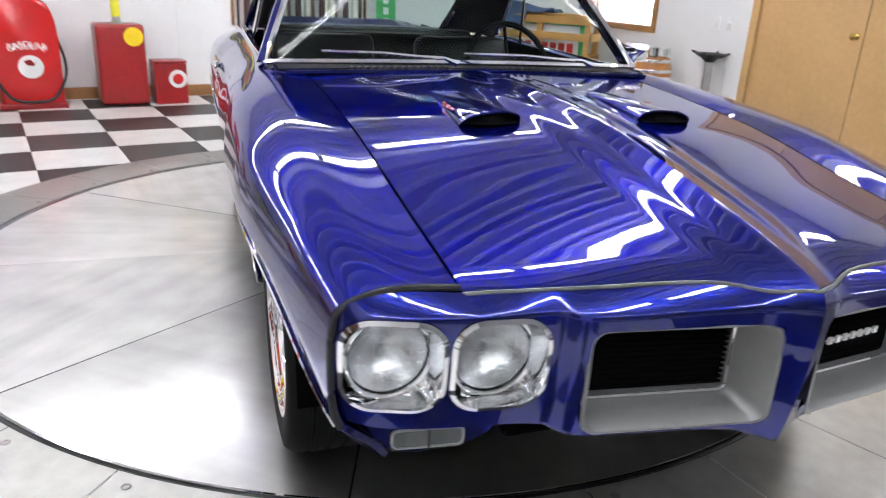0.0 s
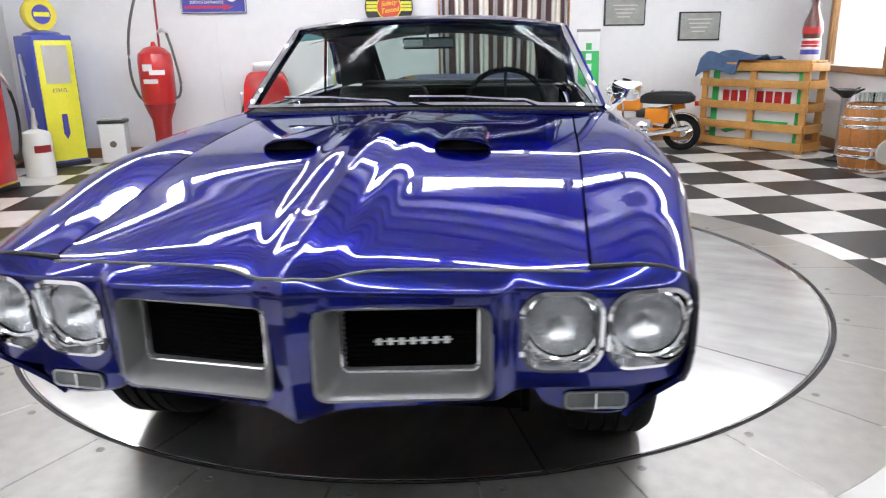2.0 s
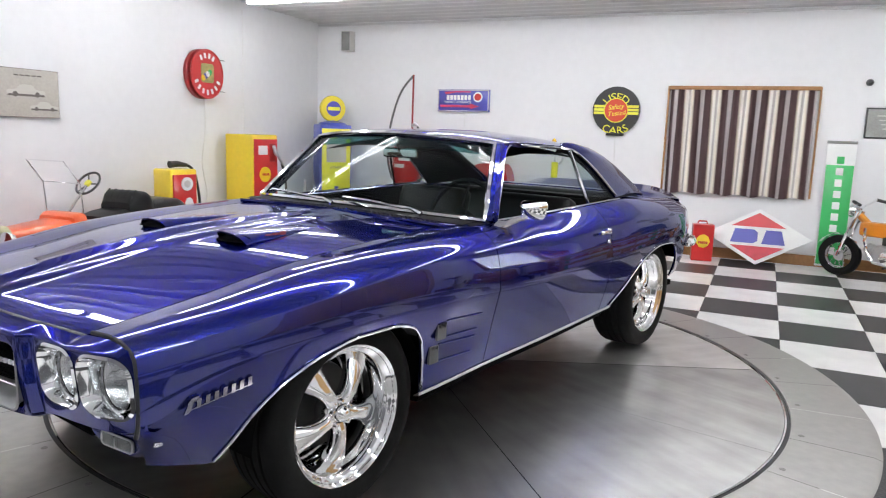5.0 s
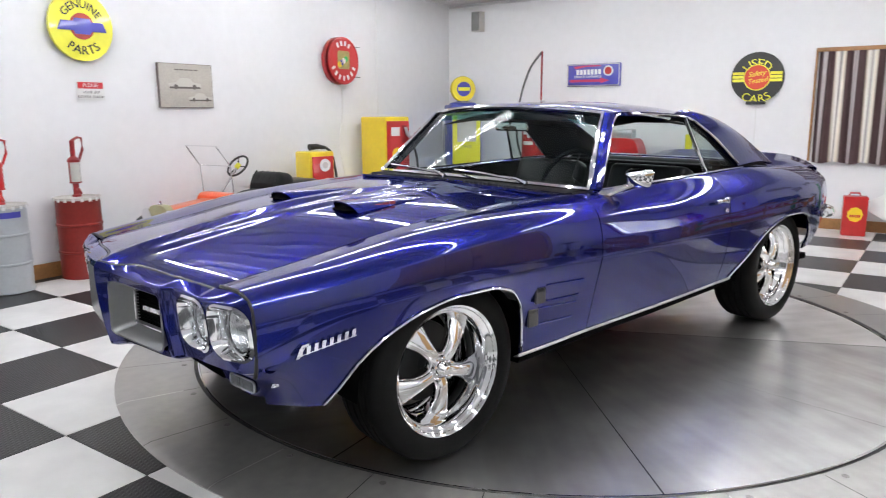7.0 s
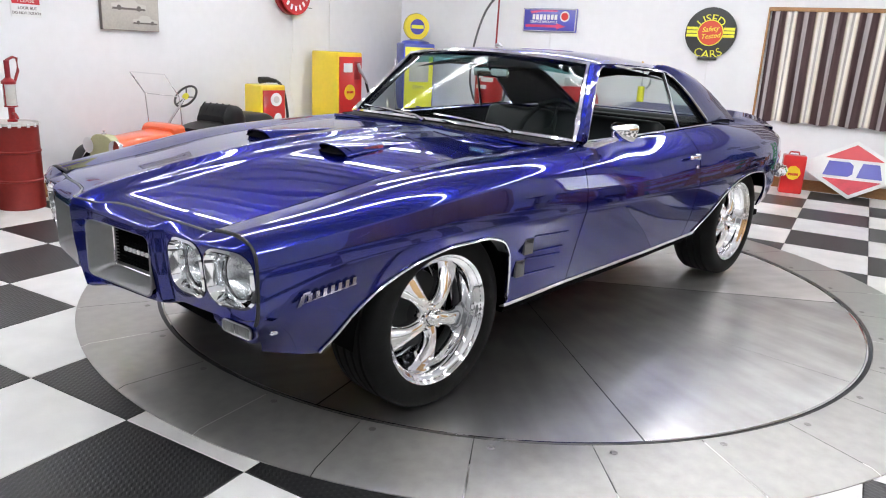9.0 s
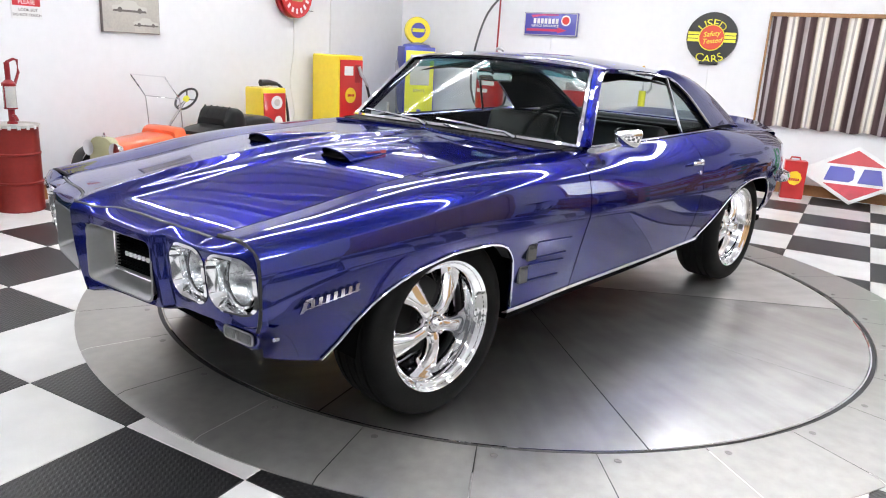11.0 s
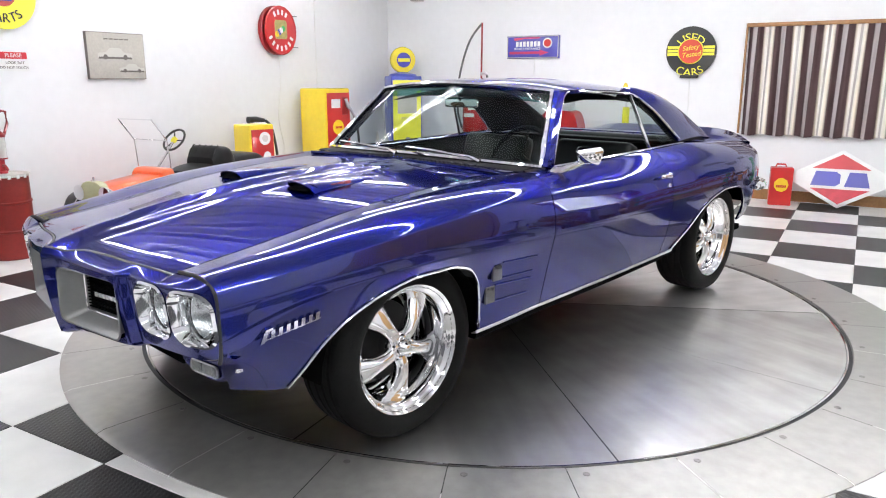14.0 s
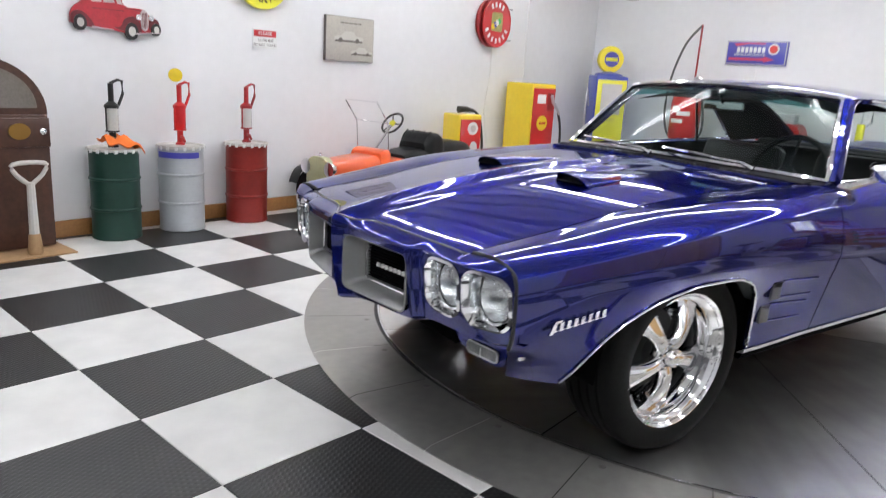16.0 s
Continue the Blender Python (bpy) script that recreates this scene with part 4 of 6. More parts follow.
bars(8, .208, .024, CHROME, bd, ME, .007, "badge_block", gap=.52, slant=.35)
part("badge_block", slab([(-.112, -.016), (-.098, -.016), (-.084, .020), (-.060, .020), (-.062, .013), (-.090, .013)], .008, ME), CHROME, bd)
rows = []
for s, w, h, dz in ((1.752, .004, .004, .012), (1.758, .030, .022, .010), (1.775, .068, .044, .006), (1.80, .100, .064, .002), (1.828, .118, .080, .0), (1.838, .120, .082, .0), (1.840, .112, .074, .0), (1.834, .106, .068, .0)):
    rows.append([(s, -.862 + y * (1 + .35 * z / h) , .992 + dz + z) for y, z in outline(w, h, min(w, h) * .3, 5)])
rows = [[(x - .028, y, z - .012) for x, y, z in r] for r in rows]
mr = part("door_mirror", grid(rows, close=True), CHROME, car, "chrome door mirror on a stalk", sharp=50)
bm = bmesh.new()
bm.faces.new([bm.verts.new((1.806, -.862 + y * (1 + .35 * z / .068), .980 + z)) for y, z in outline(.106, .068, .02, 5)])
part("mirror_pane", bm, MIRROR, mr)
part("mirror_stalk", tube([(1.66, -.75, .905), (1.71, -.79, .922), (1.785, -.85, .958)], [.026, .014, .012], 8), CHROME, mr)

# wheels
TREAD = lathe([(.232, -.105), (.245, -.118), (.285, -.122), (.318, -.117), (.331, -.100), (.336, -.088), (.337, -.068), (.330, -.065), (.330, -.058), (.338, -.055), (.338, -.026), (.330, -.023), (.330, -.016), (.338, -.013), (.338, .013), (.330, .016), (.330, .023), (.338, .026), (.338, .055), (.330, .058), (.330, .065), (.337, .068), (.336, .088), (.331, .100), (.318, .117), (.285, .122), (.245, .118), (.232, .105)], 72, caps=False)
RIM = lathe([(.190, -.10), (.232, -.105), (.240, -.110), (.240, -.100), (.215, -.08), (.190, -.02), (.188, .02), (.196, .048), (.204, .058), (.208, .072), (.212, .088), (.219, .096), (.226, .099), (.233, .106), (.239, .114), (.243, .1165), (.2445, .113), (.243, .104), (.232, .102)], 80, caps=False)

# one tapered spoke: slim at the hub, flared at the rim, with a raised rounded back
SP_W = table((.034, .07, .105, .15, .19, .206), (.033, .029, .032, .044, .058, .065))
SP_H = table((.034, .07, .105, .15, .19, .206), (.078, .088, .086, .074, .058, .050))
rows = []
for i in range(19):
    r = .034 + .172 * i / 18
    w, h = SP_W(r), SP_H(r)
    top = [(r, w * q, h - .026 * abs(q) ** 3) for q in [k / 8 for k in range(-8, 9)]]
    rows.append(top + [(r, w * .7, h - .056), (r, -w * .7, h - .056)])
SPOKE = grid(rows, close=True)
HUBCAP = lathe([(.001, .108), (.014, .107), (.020, .103), (.022, .092), (.026, .090), (.029, .084), (.030, .074), (.050, .072), (.058, .066), (.062, .054), (.062, .03), (.055, .0)], 36, caps=False)
LUG = lathe([(.001, .088), (.008, .086), (.010, .078), (.010, .06)], 10, caps=False)
BRAKE = lathe([(.001, -.03), (.15, -.03), (.155, -.05)], 36, caps=False)
MW = {}
for nm, bmx in (("tyre", TREAD), ("wheel", RIM), ("spoke", SPOKE), ("hub_cap", HUBCAP), ("lug_nut", LUG), ("brake_disc", BRAKE)):
    me = bpy.data.meshes.new(nm)
    bmesh.ops.recalc_face_normals(bmx, faces=bmx.faces)
    for f in bmx.faces:
        f.smooth = True
    bmx.to_mesh(me)
    bmx.free()
    me.set_sharp_from_angle(angle=radians(55))
    me.materials.append({"tyre": TYRE, "brake_disc": RUBBER}.get(nm, CHROME))
    MW[nm] = me
for sx in (AXF, AXR):
    for sg in (-1, 1):
        w = new("wheel", MW["wheel"])
        w.parent = car
        w["label"] = "polished five-spoke alloy wheel with a low tyre"
        turn = {(AXF, -1): -17, (AXF, 1): 47, (AXR, -1): -10, (AXR, 1): 5}[sx, sg]
        w.matrix_basis = Matrix.Translation((sx, sg * .690, HUB)) @ Matrix.Rotation(radians(90 if sg < 0 else -90), 4, "X") @ Matrix.Rotation(radians(turn), 4, "Z")
        for nm in ("tyre", "hub_cap", "brake_disc"):
            o = new(nm, MW[nm])
            o.parent = w
        for k in range(5):
            for nm, rr, a in (("spoke", 0, 72 * k), ("lug_nut", .042, 72 * k + 36)):
                o = new(nm, MW[nm])
                o.parent = w
                o.matrix_basis = Matrix.Rotation(radians(a), 4, "Z") @ Matrix.Translation((rr, 0, 0))
# dark wells, floor pan and cabin
for sx in (AXF, AXR):
    for sg in (-1, 1):
        rows = [[(sx + (.40 if sx == AXF else .37) * math.cos(math.pi * k / 16), sg * l, .34 + .355 * math.sin(math.pi * k / 16)) for k in range(17)] for l in (.45, .80 if sx == AXF else .74)]
        part("wheel_well", grid(rows), GRILLE, car, "black wheel housing")
        bm = boxm((sx - .42, sg * .45 - .01, .25), (sx + .42, sg * .45 + .01, .72))
        part("well_wall", bm, GRILLE, car)
part("floor_pan", boxm((.32, -.42, .32), (1.2, .42, .36), bm=boxm((1.15, -.72, .30), (4.0, .72, .335))), GRILLE, car, "black underside")
part("engine_bay", boxm((.06, -.44, .40), (1.35, .44, .66)), GRILLE, car, "black inner structure behind the grilles")
part("cabin_floor", boxm((1.45, -.70, .36), (3.4, .70, .42)), TRIMBLK, car)
for sg in (-1, 1):
    rows = [[(s, sg * .70, .42), (s, sg * .715, .70), (s, sg * .712, .93), (s, sg * .745, SECT[1][1](s) - .004)] for s in [1.52 + .19 * i for i in range(10)]]
    part("door_card", grid(rows), TRIMBLK, car, "black vinyl door trim", thick=.01)
rows = [[(s, l * .95, z - .075 * (l / .6) ** 2) for l in [k * .12 for k in range(-5, 6)]] for s, z in ((1.93, 1.262), (2.2, 1.285), (2.5, 1.277), (2.82, 1.245))]
part("headlining", grid(rows), TRIMBLK, car, "black headlining")
rows = [[(s, l, z + .01 * (1 - (l / .7) ** 2)) for l in [k * .14 for k in range(-5, 6)]] for s, z in ((1.50, .925), (1.62, .935), (1.74, .93), (1.80, .90), (1.80, .74), (1.72, .62))]
part("dashboard", grid(rows), TRIMBLK, car, "black padded dashboard", thick=.02)
part("parcel_shelf", boxm((3.05, -.58, .93), (3.5, .58, .95), .008), TRIMBLK, car)
for sg in (-1, 1):
    st = part("front_seat", boxm((2.05, sg * .36 - .25, .50), (2.55, sg * .36 + .25, .66), .05, seg=4), VINYL, car, "black vinyl bucket seat")
    part("seat_back", boxm((-.06, -.25, 0), (.06, .25, .42), .05, seg=4, m=Matrix.Translation((2.56, sg * .36, .56)) @ Matrix.Rotation(radians(18), 4, "Y")), VINYL, st)
rs = part("rear_seat", boxm((2.78, -.60, .50), (3.08, .60, .66), .05, seg=4), VINYL, car, "black vinyl rear bench")
part("seat_back", boxm((-.05, -.60, 0), (.05, .60, .42), .04, seg=4, m=Matrix.Translation((3.06, 0, .57)) @ Matrix.Rotation(radians(20), 4, "Y")), VINYL, rs)
M = Matrix.Translation((1.98, -.34, .90)) @ Matrix.Rotation(radians(-65), 4, "Y")
sw = part("steering_wheel", tube([M @ Vector((.185 * math.cos(2 * math.pi * k / 28), .185 * math.sin(2 * math.pi * k / 28), 0)) for k in range(28)], .013, 8, closed=True), TRIMBLK, car, "black steering wheel")
part("steering_column", tube([M @ Vector((0, 0, .01)), M @ Vector((0, 0, -.25))], [.04, .03], 10), TRIMBLK, sw)
for a in (0, 120, 240):
    part("wheel_spoke", tube([M @ Vector((.03 * math.cos(radians(a)), .03 * math.sin(radians(a)), 0)), M @ Vector((.18 * math.cos(radians(a)), .18 * math.sin(radians(a)), 0))], .008, 6), TRIMBLK, sw)
rm = part("rear_view_mirror", boxm((1.90, -.115, 1.165), (1.92, .115, 1.215), .012, seg=3), MIRROR, car, "interior rear-view mirror")
part("mirror_arm", tube([(1.90, 0, 1.20), (1.86, 0, 1.265)], .006, 6), CHROME, rm)


# ---- things along the west wall ----
def W(y, z, x=0.0, turn=0):
    """A pose on the west wall, x out of the wall, facing the room."""
    return WL @ Matrix.Translation((x, y, z)) @ Matrix.Rotation(radians(turn), 4, "Z")


FACE_W = Matrix.Rotation(radians(90), 4, "Z") @ Matrix.Rotation(radians(90), 4, "X")     # flat drawing (x, y) set upright on the west wall
FACE_N = Matrix.Rotation(radians(90), 4, "X")                                            # the same on the north wall


def disc_pts(r, n=40, sx=1.0):
    return [(sx * r * math.cos(2 * math.pi * k / n), r * math.sin(2 * math.pi * k / n)) for k in range(n)]


def drum(y, material, label, x=.185, r=.165, h=.63):
    d = thing("oil_drum", W(y, 0, x), label, "oil drum", "grease drums along the wall")
    prof = [(.001, .0), (r - .006, 0), (r, .006), (r, .012), (r - .004, .02), (r - .004, .20), (r + .003, .206), (r + .003, .216), (r - .004, .222), (r - .004, .41), (r + .003, .416), (r + .003, .426), (r - .004, .432), (r - .004, h - .03), (r, h - .02), (r, h - .004)]
    part("shell", lathe(prof, 36, caps=False), material, d)
    part("lid", lathe([(.001, h - .012), (r - .012, h - .012), (r - .004, h), (r + .006, h), (r + .007, h - .018)], 36, caps=False), mat("lid_zinc", (.62, .60, .56), .4, .6, var=.1), d, "crimped zinc lid")
    for k in range(18):
        a = 2 * math.pi * k / 18
        part("lid_tab", boxm((-.010, -.003, -.024), (.010, .003, 0), m=Matrix.Translation(((r + .008) * math.cos(a), (r + .008) * math.sin(a), h - .004)) @ Matrix.Rotation(a + math.pi / 2, 4, "Z")), WHITE, d)
    return d


def hand_pump(y, body, glassy, label, x=.185, z=.63, turn=0):
    p = thing("hand_pump", W(y, z, x, turn), label, "hand pump", "hand pumps on the drums")
    part("foot", lathe([(.034, 0), (.034, .012), (.022, .02), (.022, .10), (.045, .105), (.045, .115)], 18), body, p)
    part("cylinder", lathe([(.040, .115), (.042, .125), (.042, .26), (.040, .27)], 20), glassy, p)
    part("cap", lathe([(.047, .265), (.047, .285), (.03, .30), (.018, .31), (.018, .43), (.001, .432)], 18), body, p)
    for k in (-1, 1):
        part("tie_rod", tube([(0, k * .044, .11), (0, k * .044, .28)], .005, 6), body, p)
    part("handle", tube([(0, .0, .43), (0, .055, .452), (0, .090, .445), (0, .094, .36), (0, .055, .28)], .010, 8), body, p)
    part("spout", tube([(0, 0, .06), (.05, -.02, .06), (.08, -.03, .03)], .010, 8), body, p)
    return p


CLEARG = mat("cloudy_glass", (.60, .60, .56), .15, coat=.6, var=.1)
drum(.50, DRUMGREEN, "dark green steel oil drum with a white-toothed lid")
drum(1.00, DRUMGREY, "light grey steel oil drum with a blue label band")
drum(1.57, DRUMRED, "rusty red steel oil drum with a white-toothed lid")
part("label_band", grid([[(.1665 * math.cos(radians(a)), .1665 * math.sin(radians(a)), z) for z in (0, .042)] for a in range(-95, 25, 6)]), SIGNBLUE, [o for o in scene.objects if o.name.startswith("oil_drum")][1], thick=.002).matrix_basis = Matrix.Translation((0, 0, .545))
hand_pump(.50, BLACK, CLEARG, "black hand pump with a cloudy glass cylinder on a drum", turn=12)
hp = hand_pump(1.00, RED, RED, "red hand pump with a yellow round badge on a drum", turn=12)
part("badge", lathe([(.001, 0), (.048, 0), (.048, .012), (.001, .014)], 24, Matrix.Translation((0, -.03, .50)) @ Matrix.Rotation(radians(-35), 4, "Z") @ Matrix.Rotation(radians(90), 4, "Y")), YELLOW, hp, "yellow round badge")
hand_pump(1.57, DKRED, CLEARG, "dark red hand pump with a clear cylinder on a drum", turn=12)
rag = bmesh.new()
rows = []
for i in range(11):
    row = []
    for k in range(11):
        u, v = i / 10 - .5, k / 10 - .5
        row.append((.02 + .20 * u, .04 + .24 * v, .035 - .30 * max(0, v - .15) ** 1.3 - .10 * max(0, u - .2) + .03 * math.sin(9 * u + 3 * v) * math.cos(8 * v)))
    rows.append(row)
part("shop_rag", grid(rows), ORANGE, None, "crumpled orange shop rag on the green drum", thick=.006, category="rag").matrix_world = W(.50, .66, .20)
# arched wooden cabinet with a shovel in front
cb = thing("wooden_cabinet", W(-.30, 0, .02), "tall dark wooden cabinet with an arched grey top panel", "cabinet")
part("carcass", boxm((0, -.36, .02), (.24, .36, .86), .008), DARKWOOD, cb)
arch = [(-.36, .86), (.36, .86)] + [(.36 * math.cos(math.pi * k / 20), .86 + .34 * math.sin(math.pi * k / 20)) for k in range(1, 20)]
part("arched_top", slab(arch[:2] + arch[2:], .24, Matrix.Rotation(radians(90), 4, "Z") @ Matrix.Rotation(radians(90), 4, "X")), DARKWOOD, cb)
part("arch_panel", slab([(.30 * math.cos(math.pi * k / 20), .90 + .25 * math.sin(math.pi * k / 20)) for k in range(21)], .012, Matrix.Translation((.235, 0, 0)) @ FACE_W), mat("grey_board", (.16, .14, .12), .6, var=.2), cb, "grey arched inset panel")
part("shelf_edge", boxm((.22, -.36, .66), (.26, .36, .84), .006), DARKWOOD, cb)
part("badge", slab(disc_pts(.05, 24, 1.25), .012, Matrix.Translation((.262, .18, .76)) @ FACE_W), mat("old_brass", (.35, .20, .05), .35, .8), cb, "round brass badge")
for yy in (.04, .31):
    part("knob", lathe([(.001, .03), (.02, .025), (.022, .01), (.012, 0)], 16, Matrix.Translation((.262, yy, .76)) @ Matrix.Rotation(radians(90), 4, "Y")), CHROME, cb)
part("floor_mat", boxm((-.14, -.42, 0), (.20, .40, .012), .003), CARD, None, "brown cardboard sheet on the floor", category="cardboard").matrix_world = W(-.30, 0, .28)
sv = thing("shovel", W(-.12, .012, .40), "upright shovel with a worn D-shaped wooden grip", "shovel")
part("grip", tube(smooth_line([(0, -.01, .44), (0, -.075, .50), (0, -.09, .565), (0, .09, .565), (0, .075, .50), (0, .01, .44)], 4), .014, 8), CERAM, sv)
part("shaft", tube([(0, 0, .02), (0, 0, .45)], [.032, .024], 10), CERAM, sv)
part("foot", lathe([(.04, 0), (.045, .02), (.034, .12), (.03, .13)], 14), CARD, sv)
# wall art: cut-out car
wc = thing("wall_car", W(.635, 1.49, .012), "red cut-out of an old coupe hung on the wall", "wall decoration")
CUTRED, CUTDARK, CUTPALE = mat("cut_red", (.36, .012, .022), .4, var=.25, scale=9), mat("cut_maroon", (.13, .008, .014), .45, var=.2, scale=9), mat("cut_pale", (.50, .42, .42), .4, var=.2, scale=12)


def cut(name, pts, depth, material, parent=None, n=5):
    return part(name, slab([(p.x, p.y) for p in smooth_line([(*q, 0) for q in pts], n)], depth, FACE_W, bevel=.002), material, parent or wc)


body = cut("body", [(-.305, -.045), (-.30, .015), (-.27, .06), (-.225, .095), (-.175, .145), (-.12, .168), (-.01, .168), (.035, .15), (.065, .085), (.15, .080), (.215, .070), (.235, .04), (.26, .03), (.30, .012), (.315, -.03), (.30, -.06), (.12, -.095), (-.12, -.065)], .018, CUTRED)
cut("roof_shade", [(-.175, .143), (-.12, .166), (-.01, .166), (.032, .150), (.02, .146), (-.06, .152), (-.13, .148)], .021, CUTDARK, body)
cut("rear_fender", [(-.305, -.05), (-.30, .005), (-.265, .03), (-.215, .02), (-.175, -.02), (-.15, -.065), (-.20, -.07)], .024, CUTDARK, body)
cut("front_fender", [(-.02, -.06), (.03, -.05), (.06, .0), (.11, .022), (.155, .005), (.175, -.05), (.17, -.085), (.08, -.09)], .024, CUTDARK, body)
cut("far_fender", [(.235, -.06), (.24, .0), (.27, .02), (.305, .005), (.315, -.05)], .022, CUTDARK, body)
for q in ([(-.165, .095), (-.145, .132), (-.10, .142), (-.095, .098)], [(-.08, .098), (-.082, .142), (-.02, .142), (-.005, .100)], [(.012, .098), (.004, .140), (.028, .138), (.052, .092)]):
    part("side_window", slab(q, .022, FACE_W), CUTPALE, body)
part("running_board", slab([(-.17, -.072), (-.02, -.085), (-.02, -.075), (-.17, -.062)], .026, FACE_W), CUTPALE, body)
for q in ([(.062, .076), (.20, .066), (.20, .061), (.062, .070)], [(-.16, .055), (.055, .055), (.055, .051), (-.16, .051)]):
    part("body_line", slab(q, .021, FACE_W), CUTDARK, body)
for cx, cy, r in ((-.245, -.045, .052), (.105, -.078, .058), (.285, -.055, .044)):
    w = part("wheel", slab([(cx + x * .8, cy + y) for x, y in disc_pts(r, 24)], .030, FACE_W), BLACK, wc)
    part("hub", slab([(cx + x * .8, cy + y) for x, y in disc_pts(r * .55, 18)], .034, FACE_W), CERAM, w)
grl = cut("radiator", [(.180, -.055), (.172, .03), (.185, .068), (.212, .068), (.228, .03), (.224, -.05), (.20, -.07)], .028, CUTPALE)
for k in range(4):
    part("radiator_bar", slab([(.184 + .010 * k, -.05), (.187 + .010 * k, -.05), (.189 + .009 * k, .055), (.186 + .009 * k, .055)], .031, FACE_W), CUTDARK, grl)
for cx in (.155, .248):
    part("headlamp", slab([(cx + x, .022 + y) for x, y in disc_pts(.020, 18)], .034, FACE_W), CHROME, wc)
part("bumper_strip", slab([(.13, -.098), (.315, -.078), (.315, -.070), (.13, -.088)], .034, FACE_W), CUTPALE, wc)
# please sign
ps = thing("notice_sign", W(1.875, 1.44, .004), "small white notice sign with a red heading", "sign")
part("board", slab(outline(.235, .15, .006, 3), .004, FACE_W), WHITE, ps)
part("heading", slab(outline(.215, .05, .004, 3, 0, .042), .006, FACE_W), mat("sign_red", (.55, .02, .03), .4), ps)
letters("PLEASE", .042, WHITE, ps, Matrix.Translation((.006, 0, .042)) @ FACE_W, .002)
letters("LOOK BUT", .030, INK, ps, Matrix.Translation((.004, .01, -.012)) @ FACE_W, .002)
letters("DO NOT TOUCH", .028, INK, ps, Matrix.Translation((.004, 0, -.048)) @ FACE_W, .002)
# yellow parts sign
ys = thing("round_sign", W(1.82, 1.93, .03), "round yellow parts sign with a blue emblem", "sign")
part("board", slab(disc_pts(.262, 56), .03, FACE_W, bevel=.006), LEMON, ys)
part("emblem_disc", slab(disc_pts(.10, 36), .036, FACE_W), mat("emblem_dull_red", (.42, .05, .03), .4), ys)
part("emblem_bar", slab([(-.20, -.035), (-.075, -.035), (-.06, -.06), (.06, -.06), (.075, -.035), (.20, -.035), (.17, .035), (.075, .035), (.06, .06), (-.06, .06), (-.075, .035), (-.17, .035)], .041, FACE_W), SIGNBLUE, ys)
letters("GENUINE", .085, BLACK, ys, Matrix.Translation((.032, 0, 0)) @ FACE_W, .004, arc=.165)
letters("PARTS", .095, BLACK, ys, Matrix.Translation((.032, 0, 0)) @ FACE_W, .004, arc=-.185)
part("hanger", tube([(.0, -.07, .24), (0, 0, .33), (0, .07, .24)], .003, 6), BLACK, ys)
# canvas print
pc = thing("canvas_print", W(2.785, 1.50, .004), "beige canvas print with two drawn cars", "picture")
part("canvas_edge", boxm((0, -.289, -.194), (.028, .289, .194)), INK, pc, "dark canvas edge")
part("canvas", boxm((0, -.285, -.19), (.032, .285, .19), .004), PAPER, pc)
for cx, cy, k in ((-.02, .02, 1.0), (.14, -.10, .75)):
    pr = smooth_line([(-.17, -.03, 0), (-.17, .0, 0), (-.09, .012, 0), (-.05, .045, 0), (.05, .045, 0), (.09, .012, 0), (.17, .0, 0), (.17, -.03, 0)], 4)
    part("drawn_car", slab([(cx + k * p.x, cy + k * p.y) for p in pr], .0335, FACE_W), mat("pale_ink", (.55, .53, .48), .6), pc)
    part("drawn_shadow", slab([(cx - .17 * k, cy - .045 * k), (cx + .17 * k, cy - .045 * k), (cx + .16 * k, cy - .028 * k), (cx - .16 * k, cy - .028 * k)], .0338, FACE_W), INK, pc)
    for wx in (-.10, .10):
        part("drawn_wheel", slab([(cx + k * wx + x, cy - .03 * k + y) for x, y in disc_pts(.022 * k, 16)], .0342, FACE_W), INK, pc)
bars(5, .26, .010, INK, pc, Matrix.Translation((.033, 0, .14)) @ FACE_W, .001, "caption_bar")
# round neon sign
nn = thing("neon_sign", W(4.88, 1.825, .0), "round red neon sign with a chrome rim and a hanging cord", "sign")
part("back_can", lathe([(.24, 0), (.262, .01), (.262, .05), (.25, .06)], 44, Matrix.Rotation(radians(90), 4, "Y")), DKRED, nn)
part("face", slab(disc_pts(.245, 48), .006, Matrix.Translation((.10, 0, 0)) @ FACE_W), RED, nn)
part("rim", tube([(.105, .252 * math.cos(2 * math.pi * k / 40), .252 * math.sin(2 * math.pi * k / 40)) for k in range(40)], .010, 8, closed=True), RED, nn)
part("centre_panel", slab(outline(.20, .20, .03, 4), .010, Matrix.Translation((.10, 0, .01)) @ FACE_W), mat("olive_print", (.35, .32, .10), .4, var=.4, scale=20), nn)
for k, mm in enumerate((YELLOW, SIGNBLUE, WHITE, GREEN)):
    part("print_shape", slab([(-.07 + .035 * k + x, -.04 + .02 * k + y) for x, y in disc_pts(.032, 14)], .013, Matrix.Translation((.10, 0, 0)) @ FACE_W), mm, nn)
for a0, a1, n in ((205, 335, 7), (60, 120, 4)):
    for i in range(n):
        a = radians(a0 + (a1 - a0) * i / (n - 1))
        part("name_bar", slab(outline(.030, .055, .006, 2), .004, Matrix.Translation((.106, .192 * math.cos(a), .192 * math.sin(a))) @ FACE_W @ Matrix.Rotation(a + (math.pi / 2 if a > math.pi else -math.pi / 2), 4, "Z")), WHITE, nn)
for z in (-.17, .17):
    part("bracket", tube([(.06, .10, z), (.06, .34, z)], .004, 6), BLACK, nn)
